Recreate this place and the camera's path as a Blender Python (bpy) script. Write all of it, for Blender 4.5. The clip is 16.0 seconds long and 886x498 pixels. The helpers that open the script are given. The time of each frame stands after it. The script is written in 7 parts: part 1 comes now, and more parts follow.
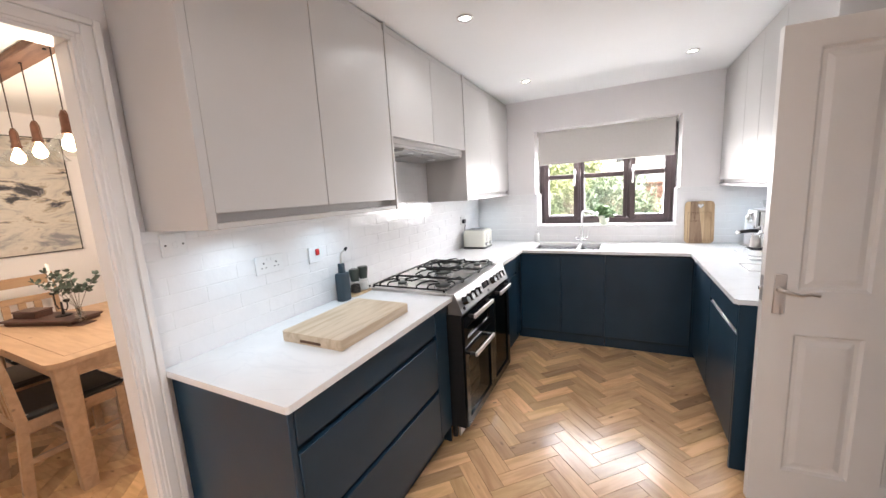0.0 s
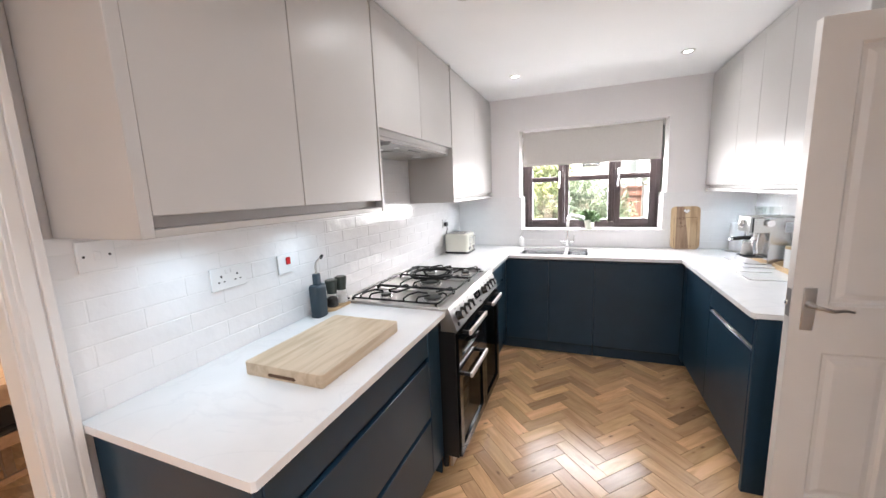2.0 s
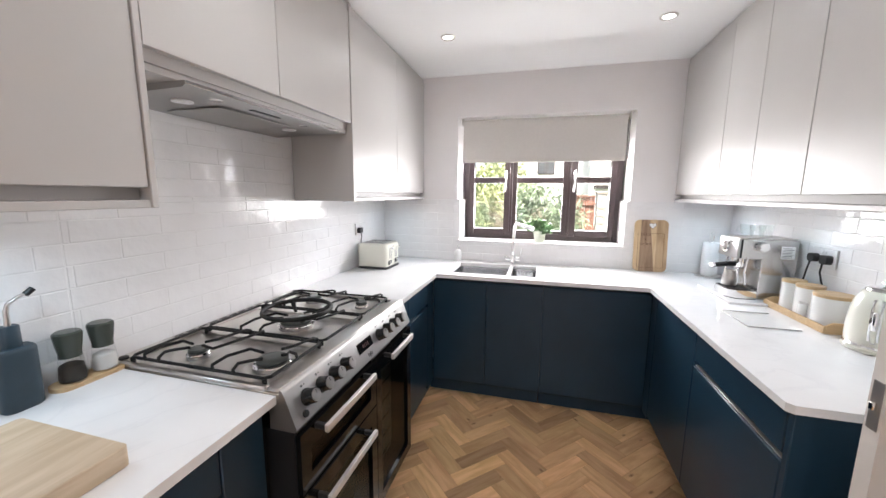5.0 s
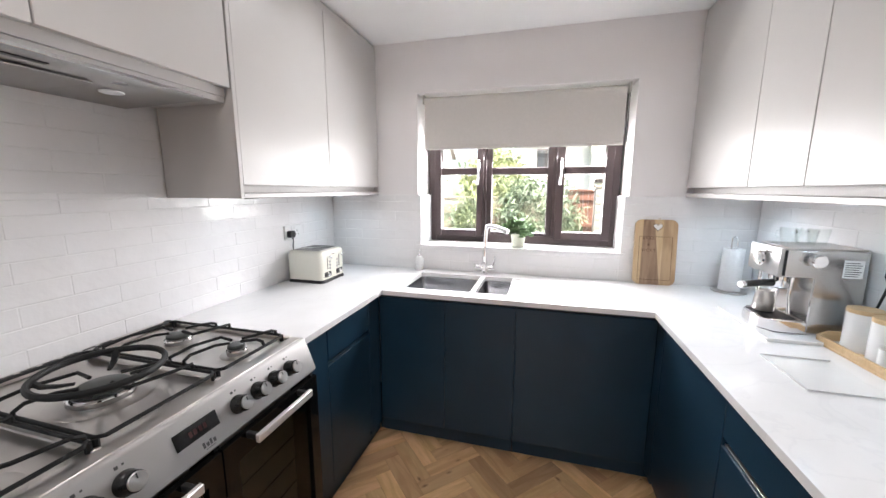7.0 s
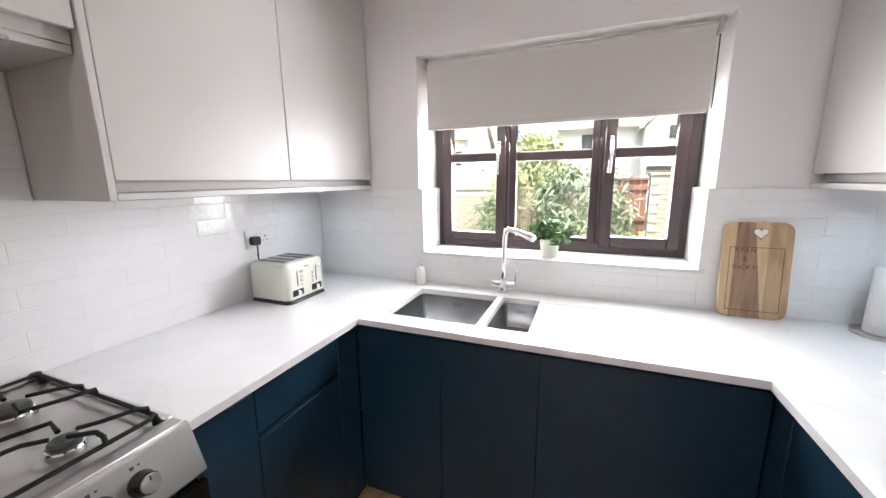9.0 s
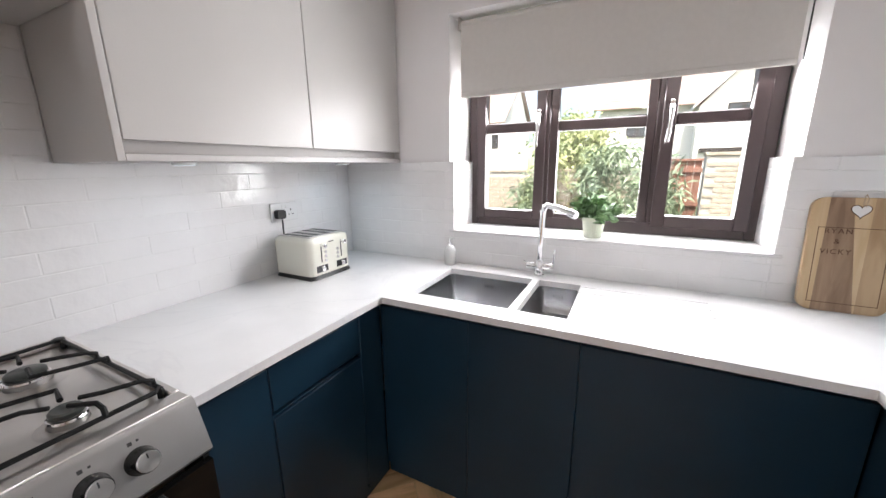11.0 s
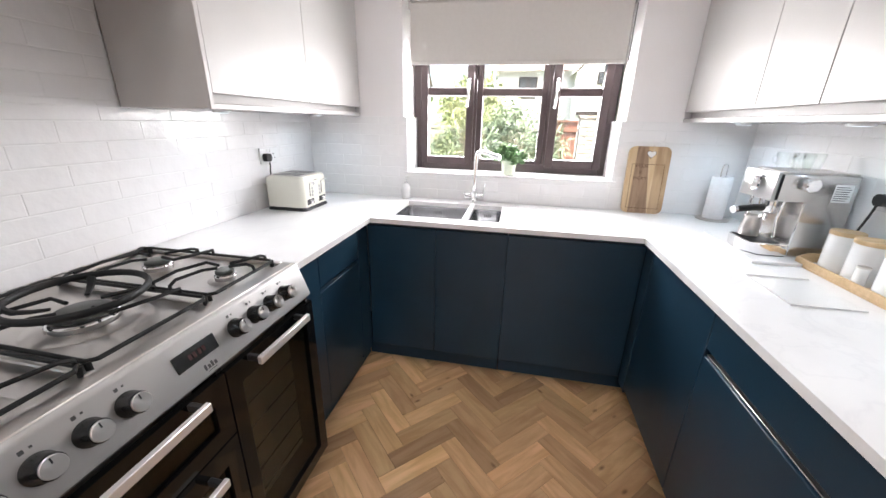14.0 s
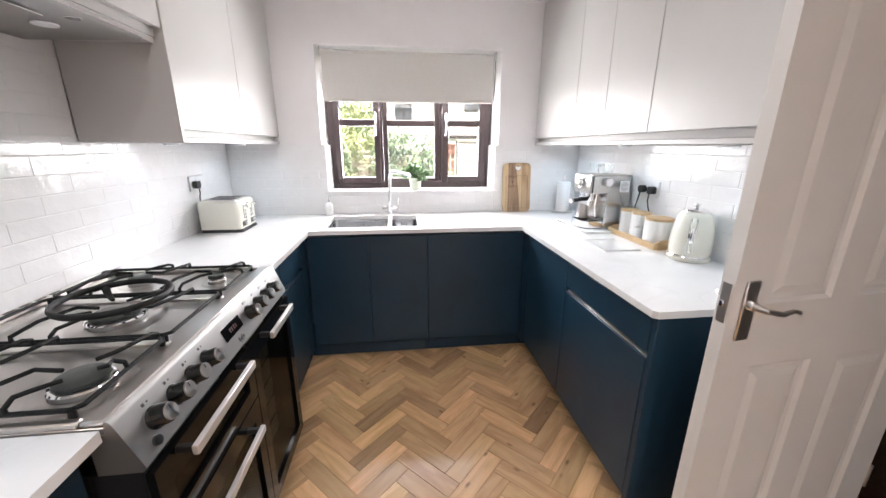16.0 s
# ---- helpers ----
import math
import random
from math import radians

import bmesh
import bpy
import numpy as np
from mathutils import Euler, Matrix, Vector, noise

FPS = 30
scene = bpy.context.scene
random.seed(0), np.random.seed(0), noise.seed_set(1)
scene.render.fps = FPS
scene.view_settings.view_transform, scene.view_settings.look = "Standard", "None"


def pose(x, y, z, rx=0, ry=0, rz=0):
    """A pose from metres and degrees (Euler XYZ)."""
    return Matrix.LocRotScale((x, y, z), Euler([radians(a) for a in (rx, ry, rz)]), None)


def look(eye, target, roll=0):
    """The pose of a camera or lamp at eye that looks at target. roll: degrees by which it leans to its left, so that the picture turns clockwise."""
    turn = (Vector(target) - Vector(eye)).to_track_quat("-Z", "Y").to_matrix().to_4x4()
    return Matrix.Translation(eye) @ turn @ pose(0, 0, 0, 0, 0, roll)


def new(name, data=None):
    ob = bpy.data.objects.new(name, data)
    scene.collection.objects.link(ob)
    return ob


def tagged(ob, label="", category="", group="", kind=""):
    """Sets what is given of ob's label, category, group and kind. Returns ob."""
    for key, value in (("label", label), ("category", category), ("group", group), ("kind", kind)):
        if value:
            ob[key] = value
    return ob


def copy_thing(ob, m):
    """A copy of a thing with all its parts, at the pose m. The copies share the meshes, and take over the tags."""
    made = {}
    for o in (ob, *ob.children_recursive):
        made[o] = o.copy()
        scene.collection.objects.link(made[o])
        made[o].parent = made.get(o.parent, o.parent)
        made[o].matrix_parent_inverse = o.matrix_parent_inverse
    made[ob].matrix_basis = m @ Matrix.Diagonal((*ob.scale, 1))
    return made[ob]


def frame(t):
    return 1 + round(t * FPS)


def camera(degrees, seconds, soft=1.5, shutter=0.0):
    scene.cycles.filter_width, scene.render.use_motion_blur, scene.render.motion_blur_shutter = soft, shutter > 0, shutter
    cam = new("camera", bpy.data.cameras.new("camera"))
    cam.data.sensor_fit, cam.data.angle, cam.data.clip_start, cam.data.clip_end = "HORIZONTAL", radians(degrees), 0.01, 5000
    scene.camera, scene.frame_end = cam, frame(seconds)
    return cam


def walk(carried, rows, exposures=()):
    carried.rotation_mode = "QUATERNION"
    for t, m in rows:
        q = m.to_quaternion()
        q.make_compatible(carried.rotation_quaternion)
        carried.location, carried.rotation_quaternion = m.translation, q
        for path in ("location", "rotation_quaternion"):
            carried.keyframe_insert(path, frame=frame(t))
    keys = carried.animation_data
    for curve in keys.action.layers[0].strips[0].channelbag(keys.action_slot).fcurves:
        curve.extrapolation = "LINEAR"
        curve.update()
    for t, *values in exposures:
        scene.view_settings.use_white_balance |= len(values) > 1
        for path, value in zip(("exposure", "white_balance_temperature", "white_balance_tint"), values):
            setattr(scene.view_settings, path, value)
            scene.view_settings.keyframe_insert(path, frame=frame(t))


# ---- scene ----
cam = camera(101.9, 16.0)
PATH = [
    (0, (1.505, 0.04, 1.495), (0.614, 1.804, 1.186), -3.3),
    (0.5, (1.498, 0.051, 1.492), (0.621, 1.822, 1.184), -3.1),
    (1, (1.513, 0.067, 1.487), (0.655, 1.847, 1.179), -3.2),
    (1.5, (1.444, 0.114, 1.476), (0.619, 1.907, 1.157), -3.0),
    (2, (1.287, 0.209, 1.499), (0.558, 2.045, 1.187), -2.3),
    (2.5, (1.238, 0.283, 1.485), (0.561, 2.141, 1.187), -2.1),
    (3, (1.205, 0.441, 1.484), (0.551, 2.306, 1.178), -1.5),
    (3.5, (1.239, 0.585, 1.472), (0.579, 2.449, 1.176), -1.1),
    (4, (1.269, 0.681, 1.465), (0.625, 2.551, 1.169), -0.6),
    (4.5, (1.278, 0.897, 1.461), (0.728, 2.796, 1.16), 0.4),
    (5, (1.324, 1.042, 1.46), (0.816, 2.953, 1.16), 0.5),
    (5.2, (1.349, 1.097, 1.457), (0.885, 3.018, 1.15), 0.4),
    (7.5, (1.486, 1.797, 1.456), (0.941, 3.693, 1.126), 0.1),
    (8, (1.492, 1.942, 1.437), (0.905, 3.824, 1.099), -0.1),
    (8.5, (1.496, 2.112, 1.464), (0.827, 3.963, 1.107), -0.6),
    (10.8, (1.453, 2.362, 1.414), (0.599, 4.115, 0.971), -0.3),
    (11, (1.459, 2.348, 1.403), (0.573, 4.083, 0.95), -0.6),
    (11.5, (1.468, 2.271, 1.4), (0.563, 3.989, 0.92), -0.5),
    (12, (1.483, 2.156, 1.384), (0.604, 3.879, 0.875), -0.3),
    (12.5, (1.471, 2.05, 1.379), (0.688, 3.79, 0.781), -0.1),
    (13, (1.441, 1.916, 1.37), (0.82, 3.696, 0.704), 0.7),
    (13.5, (1.422, 1.819, 1.379), (0.969, 3.64, 0.686), 1.1),
    (14, (1.386, 1.675, 1.398), (1.024, 3.524, 0.729), 1.3),
    (14.5, (1.356, 1.455, 1.405), (1.078, 3.34, 0.799), 1.8),
    (15, (1.289, 1.321, 1.394), (1.232, 3.232, 0.805), 1.4),
    (15.5, (1.243, 1.222, 1.392), (1.387, 3.134, 0.823), 0.5),
    (16, (1.205, 1.199, 1.41), (1.438, 3.108, 0.861), 0.2),
]
EXPOSURES = [(0.0, 3.12), (2.0, 3.08), (3.5, 3.0), (5.0, 2.95), (7.5, 2.84), (8.5, 2.74), (11.0, 2.54), (12.0, 2.82), (13.5, 3.03), (15.0, 3.12), (16.0, 3.10)]
walk(cam, [(t, look(eye, target, roll)) for t, eye, target, roll in PATH], EXPOSURES)

# ---- light ----
scene.view_settings.exposure = 3.0
world = bpy.data.worlds.new("world")
scene.world = world
world.use_nodes = True
wn = world.node_tree
sky = wn.nodes.new("ShaderNodeTexSky")
sky.sky_type = 'NISHITA'
sky.sun_disc = False
sky.sun_elevation = radians(52)
sky.sun_rotation = radians(150)
sky.air_density = 1.0
sky.dust_density = 4.0
SKY_STRENGTH = 0.08
wn.nodes["Background"].inputs[1].default_value = SKY_STRENGTH
wn.links.new(sky.outputs[0], wn.nodes["Background"].inputs[0])


def lamp(name, kind, loc, energy, colour, size=0.1, size_y=None, target=None, spread=None, angle=None):
    data = bpy.data.lights.new(name, kind)
    data.energy = energy
    data.color = colour
    if kind == 'AREA':
        data.shape = 'RECTANGLE' if size_y else 'DISK'
        data.size = size
        if size_y:
            data.size_y = size_y
        if spread:
            data.spread = radians(spread)
    elif kind == 'SUN':
        data.angle = radians(angle)
    else:
        data.shadow_soft_size = size
    ob = new(name, data)
    ob.matrix_world = look(loc, target or (loc[0], loc[1], loc[2] - 1))
    return ob


COOL = (0.62, 0.83, 1.0)
ZLED = 1.419
NEUTRAL = (0.985, 0.985, 1.01)
WARM = (1.0, 0.84, 0.70)
lamp("sun", 'SUN', (0, 0, 10), 2.5, (1.0, 0.96, 0.9), angle=12, target=(-2.0, 4.2, 0))
DOWNLIGHTS = [(0.745, 1.955), (0.745, 3.295), (1.932, 3.32), (1.932, 1.955), (1.3, 0.5)]
for dx, dy in DOWNLIGHTS:
    lamp("downlight_lamp", 'AREA', (dx, dy, 2.385), (0.37 if 1 < dy < 3 else 0.46 if dy < 1 else 0.28) * (0.46 if dx > 1.5 else 1.0), NEUTRAL, size=0.07, spread=150)
PUCKS = [(0.20, 0.98, 0.10), (0.20, 1.50, 0.10), (0.20, 3.02, 0.018), (0.20, 3.74, 0.055),
         (2.43, 2.45, 0.05), (2.43, 3.10, 0.06), (2.43, 3.74, 0.095)]
for px, py, watts in PUCKS:
    lamp("puck_lamp", 'AREA', (px, py, ZLED - 0.010), watts, COOL, size=0.055, spread=150)
lamp("window_lamp", 'AREA', (1.315, 4.36, 1.45), 11.0, (0.96, 0.945, 0.97), size=1.22, size_y=0.72, target=(1.315, 1.9, 0.2))
for bx in (-1.133, -1.53, -1.865):
    lamp("bulb_lamp", 'POINT', (bx, 0.94, 1.79), 2.2, WARM, size=0.03)
# added fill behind the camera, without a fitting, brightens floor and door
lamp("hall_fill", 'AREA', (1.6, -1.6, 2.38), 4.4, (0.93, 0.955, 1.02), size=0.2)

# ---- materials ----


def mat(name, base, rough=0.5, metal=0.0, var=0.0, scale=8.0, bump=0.0, bscale=60.0, base2=None, coat=0.0,
        emit=None, emit_strength=1.0, transmission=0.0, ior=1.45, rvar=0.0, stretch=(1, 1, 1), alpha=1.0, obj_var=0.0):
    m = bpy.data.materials.new(name)
    m.use_nodes = True
    nt = m.node_tree
    b = nt.nodes["Principled BSDF"]
    b.inputs["Base Color"].default_value = (*base, 1)
    b.inputs["Roughness"].default_value = rough
    b.inputs["Metallic"].default_value = metal
    b.inputs["Coat Weight"].default_value = coat
    b.inputs["Transmission Weight"].default_value = transmission
    b.inputs["IOR"].default_value = ior
    if emit:
        b.inputs["Emission Color"].default_value = (*emit, 1)
        b.inputs["Emission Strength"].default_value = emit_strength
    if var or bump or rvar or obj_var:
        tc = nt.nodes.new("ShaderNodeTexCoord")
        mp = nt.nodes.new("ShaderNodeMapping")
        mp.inputs["Scale"].default_value = stretch
        nt.links.new(tc.outputs["Object"], mp.inputs["Vector"])
    if var:
        n1 = nt.nodes.new("ShaderNodeTexNoise")
        n1.inputs["Scale"].default_value = scale
        n1.inputs["Detail"].default_value = 6
        nt.links.new(mp.outputs[0], n1.inputs["Vector"])
        mx = nt.nodes.new("ShaderNodeMix")
        mx.data_type = 'RGBA'
        c2 = base2 or tuple(c * (1 - var) for c in base)
        mx.inputs["A"].default_value = (*base, 1)
        mx.inputs["B"].default_value = (*c2, 1)
        ramp = nt.nodes.new("ShaderNodeMapRange")
        ramp.inputs["From Min"].default_value = 0.35
        ramp.inputs["From Max"].default_value = 0.65
        nt.links.new(n1.outputs["Fac"], ramp.inputs["Value"])
        nt.links.new(ramp.outputs[0], mx.inputs["Factor"])
        nt.links.new(mx.outputs["Result"], b.inputs["Base Color"])
    if rvar:
        n3 = nt.nodes.new("ShaderNodeTexNoise")
        n3.inputs["Scale"].default_value = scale * 0.5
        nt.links.new(mp.outputs[0], n3.inputs["Vector"])
        mr = nt.nodes.new("ShaderNodeMapRange")
        mr.inputs["To Min"].default_value = max(0.0, rough - rvar)
        mr.inputs["To Max"].default_value = rough + rvar
        nt.links.new(n3.outputs["Fac"], mr.inputs["Value"])
        nt.links.new(mr.outputs[0], b.inputs["Roughness"])
    if bump:
        n2 = nt.nodes.new("ShaderNodeTexNoise")
        n2.inputs["Scale"].default_value = bscale
        n2.inputs["Detail"].default_value = 4
        nt.links.new(mp.outputs[0], n2.inputs["Vector"])
        bp = nt.nodes.new("ShaderNodeBump")
        bp.inputs["Strength"].default_value = bump
        bp.inputs["Distance"].default_value = 0.01
        nt.links.new(n2.outputs["Fac"], bp.inputs["Height"])
        nt.links.new(bp.outputs[0], b.inputs["Normal"])
    return m


def wood(name, light, dark, rough=0.35, scale=1.0, per_object=True, knots=True, joined=False, upright=False, lengthways=False):
    """Grain runs along local x; along z when upright, along y when lengthways."""
    m = bpy.data.materials.new(name)
    m.use_nodes = True
    nt = m.node_tree
    N, L = nt.nodes, nt.links
    b = N["Principled BSDF"]
    b.inputs["Roughness"].default_value = rough
    tc = N.new("ShaderNodeTexCoord")
    oi = N.new("ShaderNodeObjectInfo")
    ge = N.new("ShaderNodeNewGeometry")
    rnd = ge.outputs["Random Per Island"] if joined else oi.outputs["Random"]
    off = N.new("ShaderNodeVectorMath")
    off.operation = 'ADD'
    sc = N.new("ShaderNodeMath")
    sc.operation = 'MULTIPLY'
    sc.inputs[1].default_value = 37.0
    L.new(rnd, sc.inputs[0])
    L.new(tc.outputs["Object"], off.inputs[0])
    L.new(sc.outputs[0], off.inputs[1])
    mp = N.new("ShaderNodeMapping")
    mp.inputs["Scale"].default_value = (13 * scale, 13 * scale, 1.8 * scale) if upright else (13 * scale, 1.8 * scale, 13 * scale) if lengthways else (1.8 * scale, 13 * scale, 13 * scale)
    L.new(off.outputs[0], mp.inputs["Vector"])
    n = N.new("ShaderNodeTexNoise")
    n.inputs["Scale"].default_value = 2.2
    n.inputs["Detail"].default_value = 7
    n.inputs["Distortion"].default_value = 0.6
    L.new(mp.outputs[0], n.inputs["Vector"])
    ramp = N.new("ShaderNodeValToRGB")
    ramp.color_ramp.elements[0].position = 0.36
    ramp.color_ramp.elements[0].color = (*dark, 1)
    ramp.color_ramp.elements[1].position = 0.62
    ramp.color_ramp.elements[1].color = (*light, 1)
    L.new(n.outputs["Fac"], ramp.inputs[0])
    col = ramp.outputs[0]
    if per_object:
        hv = N.new("ShaderNodeHueSaturation")
        r1 = N.new("ShaderNodeValToRGB")
        r1.color_ramp.elements[0].color = (0.50, 0.48, 0.46, 1)
        r1.color_ramp.elements[1].color = (1.34, 1.34, 1.34, 1)
        e = r1.color_ramp.elements.new(0.05)
        e.color = (0.72, 0.70, 0.68, 1)
        e = r1.color_ramp.elements.new(0.10)
        e.color = (0.86, 0.86, 0.86, 1)
        e = r1.color_ramp.elements.new(0.55)
        e.color = (0.98, 0.98, 0.98, 1)
        L.new(rnd, r1.inputs[0])
        hr = N.new("ShaderNodeMapRange")
        hr.inputs["To Min"].default_value = 0.4945
        hr.inputs["To Max"].default_value = 0.5035
        m7 = N.new("ShaderNodeMath")
        m7.operation = 'FRACT'
        m8 = N.new("ShaderNodeMath")
        m8.operation = 'MULTIPLY'
        m8.inputs[1].default_value = 7.31
        L.new(rnd, m8.inputs[0])
        L.new(m8.outputs[0], m7.inputs[0])
        L.new(m7.outputs[0], hr.inputs["Value"])
        L.new(hr.outputs[0], hv.inputs["Hue"])
        L.new(r1.outputs[0], hv.inputs["Value"])
        L.new(col, hv.inputs["Color"])
        col = hv.outputs[0]
    if knots:
        v = N.new("ShaderNodeTexVoronoi")
        v.inputs["Scale"].default_value = 5.5
        mp2 = N.new("ShaderNodeMapping")
        mp2.inputs["Scale"].default_value = (1.0, 2.2, 2.2)
        L.new(off.outputs[0], mp2.inputs["Vector"])
        L.new(mp2.outputs[0], v.inputs["Vector"])
        kr = N.new("ShaderNodeMapRange")
        kr.inputs["From Min"].default_value = 0.03
        kr.inputs["From Max"].default_value = 0.13
        kr.inputs["To Min"].default_value = 0.75
        kr.inputs["To Max"].default_value = 0.0
        L.new(v.outputs["Distance"], kr.inputs["Value"])
        mx = N.new("ShaderNodeMix")
        mx.data_type = 'RGBA'
        mx.inputs["B"].default_value = (dark[0] * 0.25, dark[1] * 0.2, dark[2] * 0.2, 1)
        L.new(kr.outputs[0], mx.inputs["Factor"])
        L.new(col, mx.inputs["A"])
        col = mx.outputs["Result"]
    L.new(col, b.inputs["Base Color"])
    bp = N.new("ShaderNodeBump")
    bp.inputs["Strength"].default_value = 0.12
    bp.inputs["Distance"].default_value = 0.003
    L.new(n.outputs["Fac"], bp.inputs["Height"])
    L.new(bp.outputs[0], b.inputs["Normal"])
    return m


M_WALL = mat("wall_paint", (0.81, 0.785, 0.785), 0.75, var=0.03, scale=3, bump=0.05, bscale=180)
M_CEIL = mat("ceiling_paint", (0.85, 0.85, 0.85), 0.85, var=0.02, scale=2, bump=0.04, bscale=150)
M_GLOSSWHITE = mat("gloss_white_paint", (0.80, 0.785, 0.77), 0.32, var=0.03, scale=5, bump=0.02, bscale=40)
M_DOORWHITE = mat("door_paint", (0.75, 0.725, 0.70), 0.38, var=0.04, scale=4, bump=0.04, bscale=90)
M_TILE = mat("glazed_tile", (0.82, 0.81, 0.812), 0.06, var=0.03, scale=7, bump=0.42, bscale=12)
M_GROUT = mat("grout", (0.80, 0.795, 0.79), 0.85, var=0.08, scale=30, bump=0.1)
M_GREY = mat("pale_grey_matt_front", (0.52, 0.502, 0.488), 0.36, var=0.03, scale=3, bump=0.015, bscale=120)
# shade of the gaps between wall cabinet doors, as a dark colour
M_GAPSHADE = mat("door_gap_shade_grey", (0.10, 0.096, 0.092), 0.7, var=0.05)
M_GREYEDGE = mat("pale_grey_edge", (0.47, 0.445, 0.43), 0.5, var=0.03)
M_NAVY = mat("navy_matt_front", (0.011, 0.037, 0.067), 0.36, var=0.12, scale=4, bump=0.02, bscale=120, rvar=0.05)
# darker copy of the front navy: recess shade put into the colour
M_NAVYSHADE = mat("navy_recess_shade", (0.008, 0.025, 0.040), 0.6, var=0.1)
M_QUARTZ = mat("white_quartz", (0.84, 0.83, 0.83), 0.16, var=0.06, scale=5, rvar=0.04)
_nt = M_QUARTZ.node_tree
_tc = _nt.nodes.new("ShaderNodeTexCoord")
_ns = _nt.nodes.new("ShaderNodeTexNoise")
_ns.inputs["Scale"].default_value = 1.9
_ns.inputs["Detail"].default_value = 7
_ns.inputs["Distortion"].default_value = 1.6
_nt.links.new(_tc.outputs["Object"], _ns.inputs["Vector"])
_vr = _nt.nodes.new("ShaderNodeValToRGB")
_vr.color_ramp.elements[0].position, _vr.color_ramp.elements[0].color = 0.484, (1, 1, 1, 1)
_vr.color_ramp.elements[1].position, _vr.color_ramp.elements[1].color = 0.516, (1, 1, 1, 1)
_ve = _vr.color_ramp.elements.new(0.5)
_ve.color = (0.955, 0.955, 0.96, 1)
_nt.links.new(_ns.outputs["Fac"], _vr.inputs[0])
_vm = _nt.nodes.new("ShaderNodeMix")
_vm.data_type = 'RGBA'
_vm.blend_type = 'MULTIPLY'
_vm.inputs["Factor"].default_value = 1.0
_vb = _nt.nodes["Principled BSDF"]
_nt.links.new(_vb.inputs["Base Color"].links[0].from_socket, _vm.inputs["A"])
_nt.links.new(_vr.outputs[0], _vm.inputs["B"])
_nt.links.new(_vm.outputs["Result"], _vb.inputs["Base Color"])
M_STEEL = mat("brushed_steel", (0.62, 0.59, 0.565), 0.29, 1.0, var=0.08, scale=6, bump=0.03, bscale=60, stretch=(1, 0.03, 1))
M_STEELLIGHT = mat("satin_steel_panel", (0.40, 0.39, 0.38), 0.38, 0.85, var=0.05, scale=8)
M_CHROME = mat("chrome", (0.85, 0.85, 0.86), 0.06, 1.0, bump=0.01, bscale=20)
M_DARKCHROME = mat("dark_nickel", (0.62, 0.59, 0.57), 0.3, 1.0, bump=0.02, bscale=30)
M_IRON = mat("cast_iron", (0.012, 0.012, 0.012), 0.5, var=0.3, scale=40, bump=0.1, bscale=200)
M_BLACKGLASS = mat("black_glass", (0.006, 0.006, 0.006), 0.07)
for m in (M_BLACKGLASS, M_IRON):
    m.node_tree.nodes["Principled BSDF"].inputs["Specular IOR Level"].default_value = 0.3
M_BLACK = mat("black_plastic", (0.014, 0.014, 0.015), 0.35, bump=0.03, bscale=150)
M_WHITEPL = mat("white_plastic", (0.80, 0.80, 0.80), 0.25, bump=0.01, bscale=50)
M_FRAME = mat("dark_brown_frame", (0.062, 0.042, 0.043), 0.42, var=0.25, scale=10, bump=0.08, bscale=60, stretch=(1, 1, 0.2))
M_BLIND = mat("blind_fabric", (0.62, 0.59, 0.56), 0.9, var=0.03, scale=50, bump=0.12, bscale=400)
M_OAKFLOOR = wood("oak_block", (0.70, 0.445, 0.235), (0.55, 0.330, 0.160), 0.2)
M_OAKFLOORJ = wood("oak_block_joined", (0.70, 0.445, 0.235), (0.55, 0.330, 0.160), 0.2, joined=True)
for m in (M_OAKFLOOR, M_OAKFLOORJ):
    m.node_tree.nodes["Principled BSDF"].inputs["Coat Weight"].default_value = 0.22
    m.node_tree.nodes["Principled BSDF"].inputs["Coat Roughness"].default_value = 0.28
M_FLOORBASE = mat("floor_joint", (0.10, 0.055, 0.03), 0.8, var=0.2)
M_OAKTABLE = wood("oak_table", (0.46, 0.30, 0.185), (0.38, 0.24, 0.14), 0.4, per_object=False)
M_RED = mat("red_plastic", (0.45, 0.015, 0.015), 0.3)
M_CARPET = mat("brown_carpet", (0.075, 0.032, 0.018), 0.95, var=0.4, scale=60, bump=0.5, bscale=300)
M_LAMPGLOW = mat("lamp_glow", (1, 1, 1), 0.5, emit=(1.0, 0.97, 0.93), emit_strength=3)
M_LEDGLOW = mat("led_glow", (1, 1, 1), 0.5, emit=COOL, emit_strength=0.4)
M_BULB = mat("bulb_glow", (1, 0.8, 0.5), 0.3, emit=(1.0, 0.66, 0.34), emit_strength=8)


